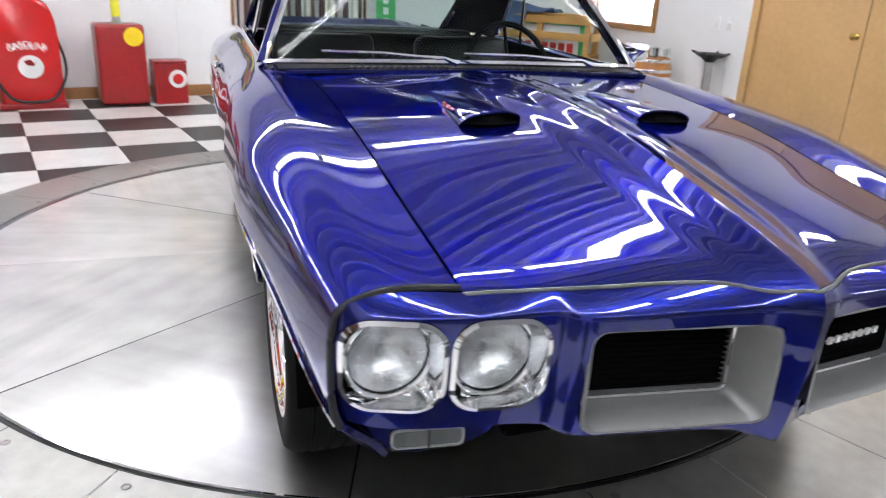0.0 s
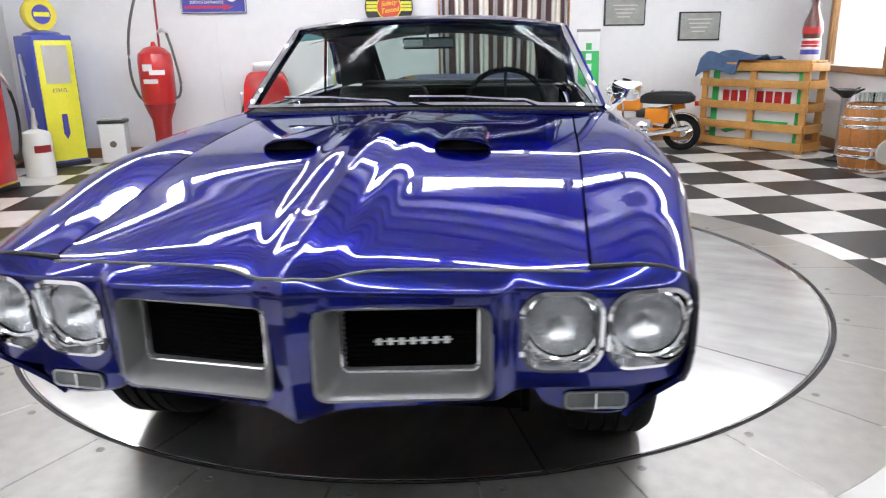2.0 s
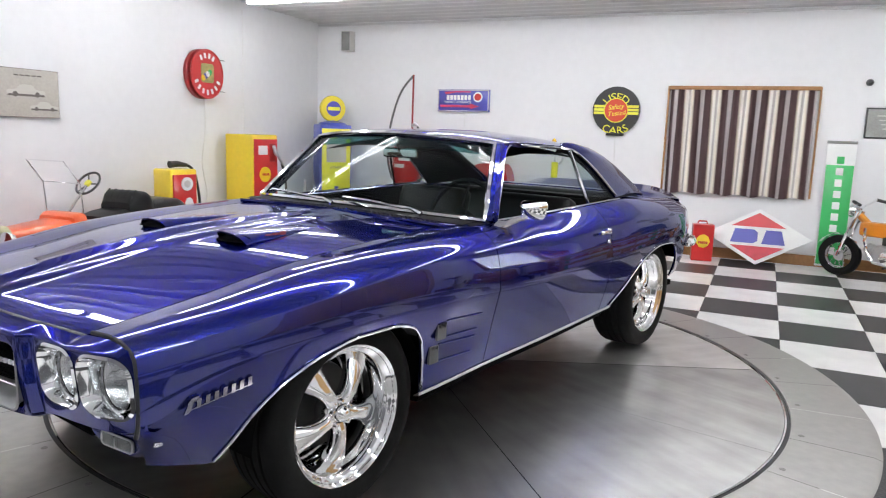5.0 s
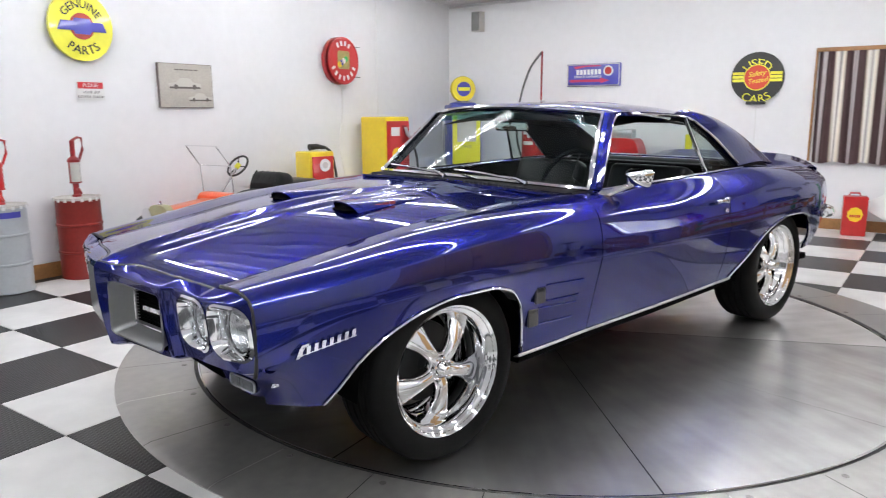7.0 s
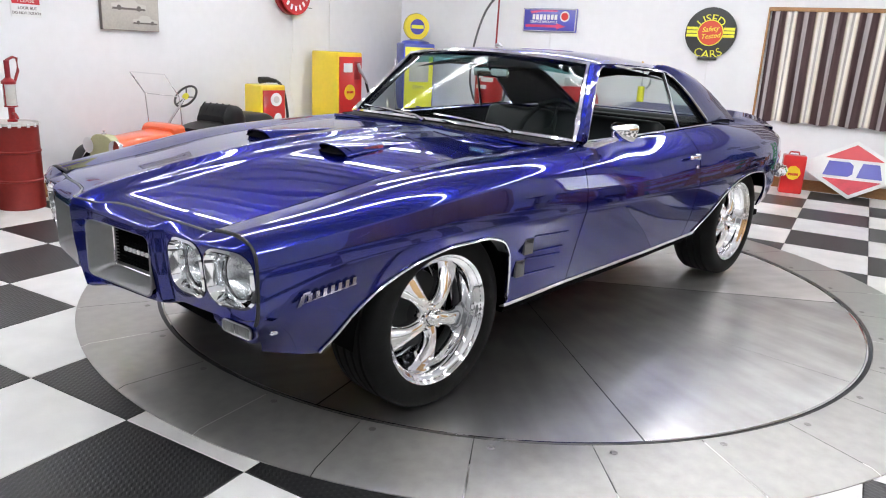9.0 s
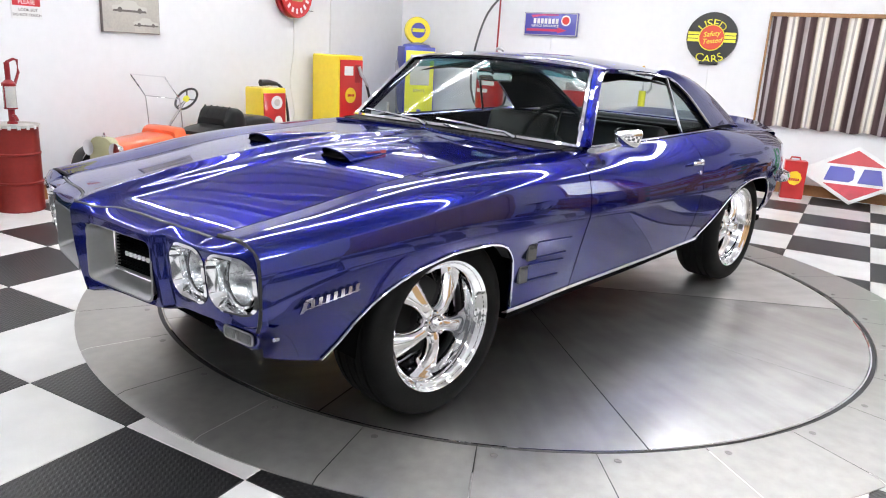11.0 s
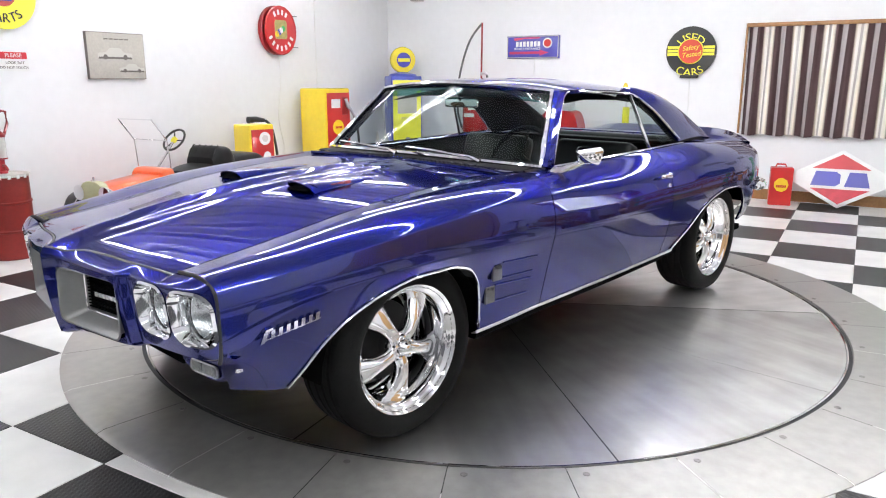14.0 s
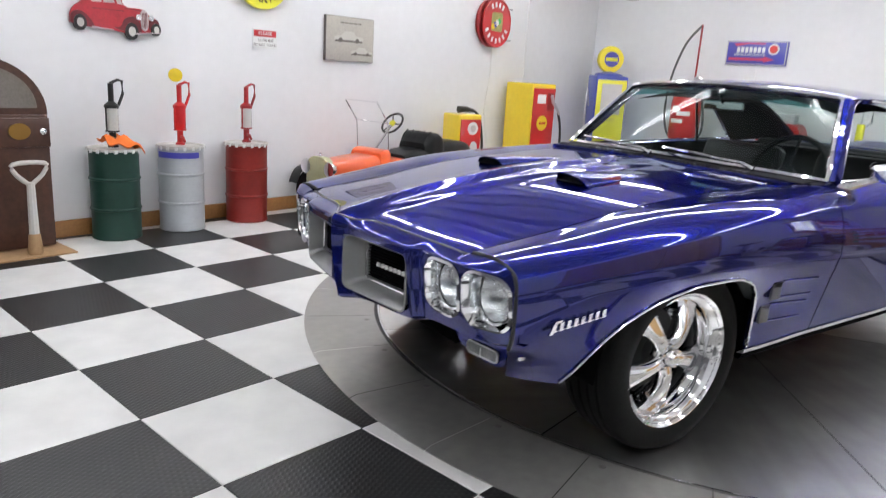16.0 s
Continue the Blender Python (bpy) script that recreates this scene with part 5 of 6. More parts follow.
part("cord", tube(smooth_line([(.03, .04, -.26), (.02, .05, -.6), (.012, .0, -.95), (.012, .07, -1.3), (.02, -.03, -1.5), (.012, .03, -1.70)], 8), .0045, 6), WHITE, nn, "white hanging cord")
part("wall_cable", tube([W(5.62, .3, .008).translation, W(5.62, 2.6, .008).translation], .005, 6), WHITE, None, "thin white cable running up the wall", category="cable")

# child's roadster, seen over the car's hood
rd = thing("pedal_roadster", W(3.10, 0, .42, 0), "orange-red child's roadster with a black seat and wire windscreen frame", "toy car")
def tub(ys, ws, z0s, z1s, n=14, p=.45):
    """A rounded shell lofted along y: half-widths, bottoms and tops."""
    fw, f0, f1 = table(ys, ws), table(ys, z0s), table(ys, z1s)
    rows = []
    for i in range(n + 1):
        y = ys[0] + (ys[-1] - ys[0]) * i / n
        rows.append([(fw(y) * math.copysign(abs(math.cos(math.pi * k / 12)) ** p, math.cos(math.pi * k / 12)), y, f0(y) + (f1(y) - f0(y)) * math.sin(math.pi * k / 12) ** p) for k in range(13)])
    bm = grid(rows)
    for end in (rows[0], rows[-1]):
        bm.faces.new([bm.verts.new(q) for q in end])
    return bm


part("body", tub((-.40, -.15, .30, .70, .92), (.20, .215, .215, .20, .15), (.20, .20, .20, .22, .26), (.515, .47, .47, .50, .44), p=.30), ORANGEP, rd)
part("bonnet", tub((-.94, -.70, -.40), (.125, .16, .20), (.22, .22, .22), (.475, .495, .515), p=.30), ORANGEP, rd)
part("radiator", slab(outline(.27, .31, .09, 6, 0, .36), .07, Matrix.Translation((0, -.93, 0)) @ FACE_N, bevel=.015), mat("tan_shell", (.36, .35, .20), .4, var=.12), rd, "tan radiator shell")
part("filler_cap", lathe([(.022, 0), (.022, .012), (.010, .018), (.008, .035), (.001, .038)], 14, Matrix.Translation((0, -.965, .513))), CHROME, rd)
part("seat", tub((-.10, .05, .22), (.17, .19, .19), (.40, .40, .40), (.50, .535, .55), 8, .35), VINYL, rd)
sb = part("seat_back", tub((.16, .24, .36, .44), (.17, .20, .20, .17), (.46, .46, .46, .46), (.60, .70, .69, .60), 10, .30), VINYL, rd, "tufted black seat back")
for k in range(5):
    part("seat_pleat", tube(smooth_line([(-.15 + .075 * k, .17, .50), (-.15 + .075 * k, .185, .63), (-.15 + .075 * k, .25, .705)], 4), .007, 6), VINYL, sb)
part("rear_deck", tub((.42, .52, .76, .92), (.17, .19, .18, .13), (.46, .46, .46, .44), (.60, .62, .60, .52), 10, .30), BLACK, rd, "black folded hood behind the seat")
part("cowl", tub((-.44, -.40, -.34), (.20, .215, .215), (.40, .40, .40), (.535, .565, .565), 4, .25), ORANGEP, rd)
part("windscreen_frame", tube([(-.2, -.36, .56), (-.2, -.38, .80), (-.2, -.52, .98), (.2, -.52, .98), (.2, -.38, .80), (.2, -.36, .56)], .006, 6), CHROME, rd)
part("frame_bar", tube([(-.2, -.38, .80), (.2, -.38, .80)], .005, 6), CHROME, rd)
MS = Matrix.Translation((0, -.12, .78)) @ Matrix.Rotation(radians(50), 4, "X")
st = part("steering_wheel", tube([MS @ Vector((.11 * math.cos(2 * math.pi * k / 24), .11 * math.sin(2 * math.pi * k / 24), 0)) for k in range(24)], .010, 8, closed=True), BLACK, rd)
for a in (0, 120, 240):
    part("wheel_spoke", tube([MS @ Vector((0, 0, -.01)), MS @ Vector((.11 * math.cos(radians(a)), .11 * math.sin(radians(a)), 0))], .006, 6), BLACK, st)
part("hub", lathe([(.03, -.01), (.03, .01), (.001, .014)], 14, MS), LEMON, st)
part("column", tube([MS @ Vector((0, 0, 0)), (0, -.36, .52)], .010, 8), CHROME, rd)
for yy, r in ((-.78, .19), (.62, .19)):
    for k in (-1, 1):
        w = part("wheel", lathe([(.12, -.03), (r - .02, -.035), (r, -.015), (r, .015), (r - .02, .035), (.12, .03)], 28, Matrix.Translation((k * .30, yy, r)) @ Matrix.Rotation(radians(90), 4, "Y"), caps=False), TYRE, rd)
        part("rim", lathe([(.001, .02), (.03, .03), (.12, .02), (.125, -.02), (.001, -.02)], 20, Matrix.Translation((k * .30, yy, r)) @ Matrix.Rotation(radians(90), 4, "Y")), CERAM, w)
for k in (-1, 1):
    f = smooth_line([(k * .30, -1.02, .26), (k * .30, -.95, .38), (k * .30, -.78, .42), (k * .30, -.58, .34), (k * .28, -.40, .22)], 5)
    part("mudguard", grid([[p + Vector((dx, 0, -abs(dx) * .15)) for dx in (-.055, -.02, .02, .055)] for p in f]), BLACK, rd, thick=.006)
    part("headlamp", lathe([(.001, -.05), (.04, -.04), (.06, 0), (.062, .02), (.001, .03)], 20, Matrix.Translation((k * .15, -.98, .42)) @ Matrix.Rotation(radians(90), 4, "X")), CHROME, rd)


def pump_box(name, label, m, w, d, h, front, sides, category="petrol pump"):
    """A pump cabinet that faces +x; w along y."""
    p = thing(name, m, label, category)
    part("cabinet", boxm((-d, -w / 2, .02), (0, w / 2, h), .025, seg=3), sides, p)
    part("base", boxm((-d - .01, -w / 2 - .01, 0), (.01, w / 2 + .01, .05), .008), BLACK, p)
    part("front_panel", boxm((-.004, -w / 2 + .02, .07), (.012, w / 2 - .02, h - .05), .006), front, p)
    return p


sp = pump_box("petrol_pump", "yellow and red petrol pump with a hose at its side", Matrix.Translation((-3.10, 5.32, 0)) @ Matrix.Rotation(radians(-6), 4, "Z"), .40, .42, 1.20, RED, YELLOW)
part("meter_window", boxm((.008, -.12, .98), (.018, .02, 1.08), .004), WHITE, sp)
part("nozzle_recess", boxm((.008, .05, .90), (.016, .15, 1.10), .004), DKRED, sp)
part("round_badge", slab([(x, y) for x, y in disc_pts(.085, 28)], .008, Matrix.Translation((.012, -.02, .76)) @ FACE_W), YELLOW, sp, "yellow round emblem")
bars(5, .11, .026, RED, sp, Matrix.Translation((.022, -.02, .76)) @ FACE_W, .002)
part("nozzle", tube([(.03, .10, 1.08), (.05, .11, 1.0), (.06, .16, .94), (.06, .22, .86)], [.02, .022, .016, .012], 8), ALLOY, sp)
part("hose", tube(smooth_line([(.05, .21, .88), (.05, .27, .70), (.03, .30, .45), (.0, .27, .25), (-.03, .21, .3)], 6), .014, 8), RUBBER, sp)
s2 = pump_box("petrol_pump", "small yellow and red toy petrol pump with a nozzle on top", Matrix.Translation((-3.08, 4.05, 0)) @ Matrix.Rotation(radians(-10), 4, "Z"), .30, .28, .86, RED, YELLOW)
part("dial", slab(disc_pts(.065, 28), .008, Matrix.Translation((.012, .02, .72)) @ FACE_W), WHITE, s2)
part("dial_face", slab(disc_pts(.035, 22), .010, Matrix.Translation((.012, .02, .72)) @ FACE_W), CERAM, s2)
part("emblem", slab([(x * .7 + .04, y - .24) for x, y in disc_pts(.07, 9)], .007, Matrix.Translation((.012, 0, .76)) @ FACE_W), WHITE, s2)
part("nozzle", tube([(-.14, -.06, .90), (-.14, .03, .905), (-.14, .14, .89)], [.035, .03, .018], 10), BLACK, s2)
part("hose", tube(smooth_line([(-.14, .15, .89), (-.1, .20, .80), (-.06, .22, .5), (-.06, .18, .2)], 6), .014, 8), RUBBER, s2)
b3 = pump_box("petrol_pump", "blue and yellow petrol pump with a round yellow globe", Matrix.Translation((-3.06, 6.72, 0)) @ Matrix.Rotation(radians(-41), 4, "Z"), .42, .36, 1.34, LEMON, BLUE)
part("display", boxm((.010, -.13, .86), (.018, .13, 1.24), .006), CERAM, b3, "pale meter display")
letters("ETHYL", .055, mat("grey_letter", (.2, .2, .2), .5), b3, Matrix.Translation((.013, 0, .79)) @ FACE_W, .003)
part("blue_crest", slab([(-.025, .10), (.03, .10), (.035, -.10), (.0, -.16), (-.03, -.10)], .006, Matrix.Translation((.013, 0, .45)) @ FACE_W), SIGNBLUE, b3, "blue painted crest")
part("crown", lathe([(.19, 0), (.17, .03), (.08, .05), (.05, .06)], 28, Matrix.Translation((-.18, 0, 1.335))), BLUE, b3)
gl = part("globe", lathe([(.001, -.05), (.16, -.05), (.17, -.02), (.17, .02), (.16, .05), (.001, .05)], 36, Matrix.Translation((-.18, 0, 1.545)) @ Matrix.Rotation(radians(90), 4, "Y")), mat("globe_yellow", (.82, .68, .05), .2, coat=.8), b3, "yellow glass globe")
part("globe_emblem", slab(disc_pts(.095, 30), .006, Matrix.Translation((-.128, 0, 1.545)) @ FACE_W), SIGNBLUE, gl)
part("globe_band", slab([(-.08, -.022), (.08, -.022), (.08, .022), (-.08, .022)], .009, Matrix.Translation((-.128, 0, 1.545)) @ FACE_W), LEMON, gl)
part("hose", tube(smooth_line([(-.2, -.22, .95), (-.15, -.27, 1.15), (-.1, -.29, .9), (-.1, -.27, .6), (-.12, -.22, .45)], 6), .012, 8), ALLOY, b3)
cn = thing("oil_can", Matrix.Translation((-3.12, 6.12, 0)), "white oil can with a red print and a spout", "oil can")
part("can", lathe([(.13, 0), (.135, .01), (.135, .40), (.12, .43), (.03, .46)], 28), WHITE, cn)
part("print", lathe([(.1365, .24), (.1365, .31)], 12, arc=70, caps=False, m=Matrix.Rotation(radians(-80), 4, "Z")), DKRED, cn)
part("spout", tube([(0, 0, .44), (.02, -.03, .58), (.04, -.06, .66)], [.03, .02, .012], 8), CERAM, cn)

# ---- along the north wall (y measured out from the wall is negative) ----
def N(x, z, y=0.0, turn=0):
    return WN @ Matrix.Translation((x, -y, z)) @ Matrix.Rotation(radians(turn), 4, "Z")


wb = thing("waste_bin", N(-2.66, 0, .30, 4), "small white metal bin with a dark lid rim", "bin")
part("body", boxm((-.13, -.11, 0), (.13, .11, .42), .012, seg=2), WHITE, wb)
part("lid", boxm((-.14, -.12, .42), (.14, .12, .455), .01), BLACK, wb)
part("lid_top", boxm((-.11, -.09, .455), (.11, .09, .475), .008), CERAM, wb)
part("print", slab(disc_pts(.035, 20), .003, Matrix.Translation((0, -.11, .20)) @ FACE_N), INK, wb)
hpump = thing("hand_crank_pump", N(-2.12, 0, .38), "tall red visible petrol pump on a pedestal, with looping hoses", "petrol pump")
part("foot", lathe([(.19, 0), (.19, .015), (.12, .04), (.10, .06)], 28), RED, hpump)
part("pedestal", lathe([(.095, .05), (.088, .30), (.10, .45), (.14, .55), (.165, .62)], 28), DKRED, hpump)
part("tank", lathe([(.15, .62), (.178, .66), (.178, 1.06), (.165, 1.14), (.10, 1.20), (.03, 1.22), (.02, 1.26), (.001, 1.265)], 32), RED, hpump)
for k, (x, z, w, h) in enumerate(((-.05, 1.0, .11, .07), (.05, .95, .16, .05), (-.03, .86, .16, .045))):
    a0 = x / .18
    part("name_bar", lathe([(.180, z - h / 2), (.181, z + h / 2)], 8, arc=math.degrees(w / .18), caps=False, m=Matrix.Rotation(-math.pi / 2 + a0 - w / .36, 4, "Z")), WHITE, hpump)
part("pipe", tube([(.06, .0, 1.20), (.065, .0, 1.98)], .012, 8), DKRED, hpump)
part("valve", tube([(.06, -.01, 1.36), (.11, -.02, 1.38), (.16, -.02, 1.35)], [.02, .022, .012], 8), ALLOY, hpump)
part("hose", tube(smooth_line([(.06, 0, 1.97), (-.10, -.03, 1.75), (-.22, -.05, 1.35), (-.25, -.05, .95), (-.20, -.04, .72), (-.14, -.05, .66)], 8), .014, 8), SEAL, hpump)
part("hose", tube(smooth_line([(.15, -.02, 1.35), (.20, -.04, 1.15), (.25, -.05, .85), (.22, -.04, .70), (.15, -.03, .68)], 8), .014, 8), SEAL, hpump)
# blue service sign
bs = thing("service_sign", N(-1.52, 1.692), "blue enamel service sign with a red arrow and white lettering", "sign")
part("board", boxm((-.35, -.045, -.137), (.35, 0, .137), .008), SIGNBLUE, bs)
part("arrow", slab([(-.31, -.055), (-.31, -.085), (.10, -.085), (.10, -.105), (.22, -.07), (.10, -.035), (.10, -.055)], .004, Matrix.Translation((0, -.044, 0)) @ FACE_N), mat("arrow_red", (.55, .03, .10), .35), bs)
part("upper_arrow", slab([(-.24, .075), (-.10, .10), (.10, .10), (.10, .115), (-.10, .115), (-.26, .105)], .004, Matrix.Translation((0, -.044, 0)) @ FACE_N), mat("arrow_red_2", (.55, .03, .10), .35), bs)
bars(7, .34, .062, WHITE, bs, Matrix.Translation((-.06, -.045, .035)) @ FACE_N, .004, gap=.3)
letters("SERVICE ENTRANCE", .040, WHITE, bs, Matrix.Translation((-.07, -.046, -.022)) @ FACE_N, .003)
part("red_emblem", slab([(.20 + x, .045 + y) for x, y in disc_pts(.062, 26)], .005, Matrix.Translation((0, -.044, 0)) @ FACE_N), WHITE, bs)
part("emblem_core", slab([(.20 + x, .045 + y) for x, y in disc_pts(.045, 22)], .007, Matrix.Translation((0, -.044, 0)) @ FACE_N), RED, bs)
part("frame", tube([(x, -.046, z) for x, z in outline(.68, .255, .01, 3)], .006, 6, closed=True), CERAM, bs)
part("cord", tube([(.02, -.01, -.13), (.0, -.01, -.6), (.01, -.01, -1.2)], .004, 6), WHITE, bs)
# used cars sign
uc = thing("used_cars_sign", N(.40, 1.605), "round black used cars sign with yellow letters and a red centre", "sign")
part("board", slab(disc_pts(.27, 56), .05, Matrix.Translation((0, 0, 0)) @ FACE_N, bevel=.008), BLACK, uc)
for k in (-1, 1):
    for i in range(3):
        z = .045 - .038 * i
        part("yellow_band", slab([(k * .135, z - .015), (k * .255, z - .015), (k * .255, z + .015), (k * .135, z + .015)], .054, FACE_N), LEMON, uc)
part("red_centre", slab(disc_pts(.135, 40), .056, FACE_N), mat("sign_orange_red", (.62, .06, .02), .35), uc)
part("centre_ring", tube([(.135 * math.cos(2 * math.pi * k / 36), -.056, .135 * math.sin(2 * math.pi * k / 36)) for k in range(36)], .006, 6, closed=True), LEMON, uc)
letters("USED", .125, LEMON, uc, Matrix.Translation((0, -.05, 0)) @ FACE_N, .004, arc=.150)
letters("CARS", .125, LEMON, uc, Matrix.Translation((0, -.05, 0)) @ FACE_N, .004, arc=-.235)
letters("Safety", .075, LEMON, uc, Matrix.Translation((-.005, -.056, .038)) @ FACE_N @ Matrix.Rotation(radians(8), 4, "Z"), .003, shear=.3)
letters("Tested", .075, LEMON, uc, Matrix.Translation((.005, -.056, -.035)) @ FACE_N @ Matrix.Rotation(radians(8), 4, "Z"), .003, shear=.3)
part("lower_box", boxm((-.10, -.06, -.29), (.10, -.01, -.255), .01), BLACK, uc)
part("cord", tube([(0, -.01, -.28), (.01, -.01, -.7), (0, -.01, -1.2)], .004, 6), WHITE, uc)
# curtain on its rail
STRIPE, nt, b = nodes_of("striped_cloth")
b.inputs["Roughness"].default_value = .75
tc, sx, cr = nt.nodes.new("ShaderNodeTexCoord"), nt.nodes.new("ShaderNodeSeparateXYZ"), nt.nodes.new("ShaderNodeValToRGB")
fx, n1, mm = nt.nodes.new("ShaderNodeMath"), nt.nodes.new("ShaderNodeTexNoise"), nt.nodes.new("ShaderNodeMath")
fx.operation, mm.operation = "FRACT", "MULTIPLY_ADD"
n1.inputs["Scale"].default_value = 90
nt.links.new(tc.outputs["UV"], sx.inputs[0])
mm.inputs[1].default_value = 5.2
nt.links.new(sx.outputs[0], mm.inputs[0])
nt.links.new(mm.outputs[0], fx.inputs[0])
nt.links.new(fx.outputs[0], cr.inputs[0])
e = cr.color_ramp
e.interpolation = "LINEAR"
for p, c in ((0.0, (.060, .027, .030)), (.05, (.62, .55, .44)), (.10, (.86, .83, .78)), (.17, (.84, .81, .75)), (.19, (.46, .43, .40)), (.26, (.50, .47, .44)), (.28, (.86, .83, .77)), (.36, (.80, .74, .62)), (.42, (.070, .032, .034)), (.60, (.055, .026, .028)), (.63, (.40, .36, .35)), (.77, (.48, .44, .43)), (.80, (.06, .028, .03)), (1.0, (.060, .027, .030))):
    el = e.elements.new(p) if p not in (0.0, 1.0) else e.elements[0 if p == 0 else -1]
    el.position, el.color = p, (*c, 1)
nt.links.new(cr.outputs[0], b.inputs["Base Color"])
cu = thing("curtain", N(1.73, 0), "brown and cream striped curtain hanging from a wooden rail", "curtain")
bm = bmesh.new()
uvl = bm.loops.layers.uv.new("cloth")
rows, NX = [], 180
vsr = []
for i in range(NX + 1):
    u = i / NX
    ph = u * 2 * math.pi * 10.4
    row = []
    for k in range(13):
        v = k / 12
        amp = .018 + .016 * v
        x = -.73 + 1.46 * u + .010 * math.sin(ph * 1.0 + 1.2) * v + .012 * (v - .5) * math.sin(u * 7)
        y = -.055 + amp * math.sin(ph) + .008 * math.sin(ph * 2.3 + 1.5 * v)
        z = 1.845 - 1.135 * v - .012 * math.sin(ph * .5) * v
        row.append(bm.verts.new((x, y, z)))
    vsr.append(row)
for i in range(NX):
    for k in range(12):
        f = bm.faces.new((vsr[i][k], vsr[i + 1][k], vsr[i + 1][k + 1], vsr[i][k + 1]))
        for lp, (a, c) in zip(f.loops, ((i, k), (i + 1, k), (i + 1, k + 1), (i, k + 1))):
            lp[uvl].uv = (a / NX, c / 12)
part("cloth", bm, STRIPE, cu, sharp=180)
part("rail", boxm((-.75, -.08, 1.845), (.75, 0, 1.885), .004), PINE, cu)
part("side_board", boxm((-.77, -.04, .72), (-.75, 0, 1.885), .003), PINE, cu)
part("side_board", boxm((.75, -.04, .72), (.77, 0, 1.885), .003), PINE, cu)
# red regular pump
gp = thing("regular_pump", N(-.98, 0, .34, 2), "rounded red petrol pump with black hoses and grey top", "petrol pump")
prof = [(-.25, .02), (.25, .02), (.25, .60), (.235, .78), (.19, .90), (.12, .935), (-.12, .935), (-.19, .90), (-.235, .78), (-.25, .60)]
part("body", slab([(p.x, p.y) for p in smooth_line([(*q, 0) for q in prof[1:9]], 4)] + [(-.25, .60), (-.25, .02)], .30, Matrix.Translation((0, .15, 0)) @ FACE_N, bevel=.03), RED, gp)
part("base", boxm((-.27, -.17, 0), (.27, .17, .05), .01), DKRED, gp)
part("top_box", boxm((-.13, -.08, .935), (.13, .08, 1.04), .012), ALLOY, gp)
letters("GASOLINE", .075, WHITE, gp, Matrix.Translation((0, -.150, .50)) @ FACE_N, .004, arc=.25, squeeze=.9)
for o in gp.children:
    if o.name.startswith("lettering"):
        o.matrix_basis = Matrix.Translation((0, 0, -.04 - .15))
letters("REGULAR", .072, WHITE, gp, Matrix.Translation((0, -.152, .54)) @ FACE_N, .004)
part("badge", slab(disc_pts(.10, 32), .006, Matrix.Translation((.01, -.150, .37)) @ FACE_N), WHITE, gp, "white round badge")
part("badge_emblem", slab([(0, .05), (.03, .015), (.05, .03), (.02, -.01), (-.03, .0), (-.05, .035)], .008, Matrix.Translation((.01, -.150, .385)) @ FACE_N), DKRED, gp)
for k in (-1, 1):
    part("hose", tube(smooth_line([(k * .24, -.1, .62), (k * .28, -.16, .45), (k * .27, -.19, .28), (k * .16, -.20, .10), (0, -.20, .07)], 6), .013, 8), RUBBER, gp)
part("crank", boxm((-.29, -.06, .52), (-.25, .06, .72), .01), ALLOY, gp)
# oil cabinet with a pump
lb = thing("oil_cabinet", N(-.21, 0, .34), "dark red oil cabinet with yellow badge and hand pump", "oil cabinet")
part("body", boxm((-.21, -.16, .01), (.21, .16, .74), .035, seg=4), DKRED, lb)
part("badge", slab(disc_pts(.085, 30), .006, Matrix.Translation((.11, -.158, .63)) @ FACE_N), YELLOW, lb, "yellow round badge")
part("pump_foot", lathe([(.05, .735), (.05, .75), (.035, .76), (.035, .80)], 18), ALLOY, lb)
part("pump_tube", lathe([(.038, .80), (.04, .81), (.04, .98), (.038, .99)], 18), LEMON, lb)
part("pump_head", tube([(0, 0, .98), (0, 0, 1.16), (.09, 0, 1.17), (.09, 0, 1.02), (.05, 0, .97)], .015, 8), ALLOY, lb)
part("finial", lathe([(.001, 1.18), (.022, 1.185), (.028, 1.22), (.02, 1.25), (.001, 1.265)], 16, Matrix.Translation((-.02, 0, 0))), mat("amber_glass", (.80, .48, .04), .25, coat=.5), lb)
rc = thing("red_can", N(.21, 0, .38), "small dark red steel can with a white round badge", "can")
part("body", boxm((-.15, -.12, 0), (.15, .12, .39), .02, seg=3), DKRED, rc)
part("lid", boxm((-.155, -.125, .39), (.155, .125, .41), .008), DKRED, rc)
part("badge", slab(disc_pts(.085, 28), .004, Matrix.Translation((.06, -.121, .24)) @ FACE_N), WHITE, rc, "white round badge")
part("badge_core", slab(disc_pts(.05, 22), .006, Matrix.Translation((.06, -.121, .24)) @ FACE_N), RED, rc)
sc = thing("fuel_can", N(1.48, 0, .30, 10), "red fuel can with a yellow emblem", "fuel can")
part("body", boxm((-.11, -.075, 0), (.11, .075, .40), .015, seg=3), RED, sc)
part("handle", tube([(-.06, 0, .40), (-.05, 0, .43), (.03, 0, .43), (.04, 0, .40)], .009, 8), RED, sc)
part("emblem", slab([(x * .95, y) for x, y in disc_pts(.075, 9)], .004, Matrix.Translation((0, -.075, .22)) @ FACE_N), YELLOW, sc, "yellow shell-shaped emblem")
bars(5, .10, .026, RED, sc, Matrix.Translation((0, -.080, .205)) @ FACE_N, .002)
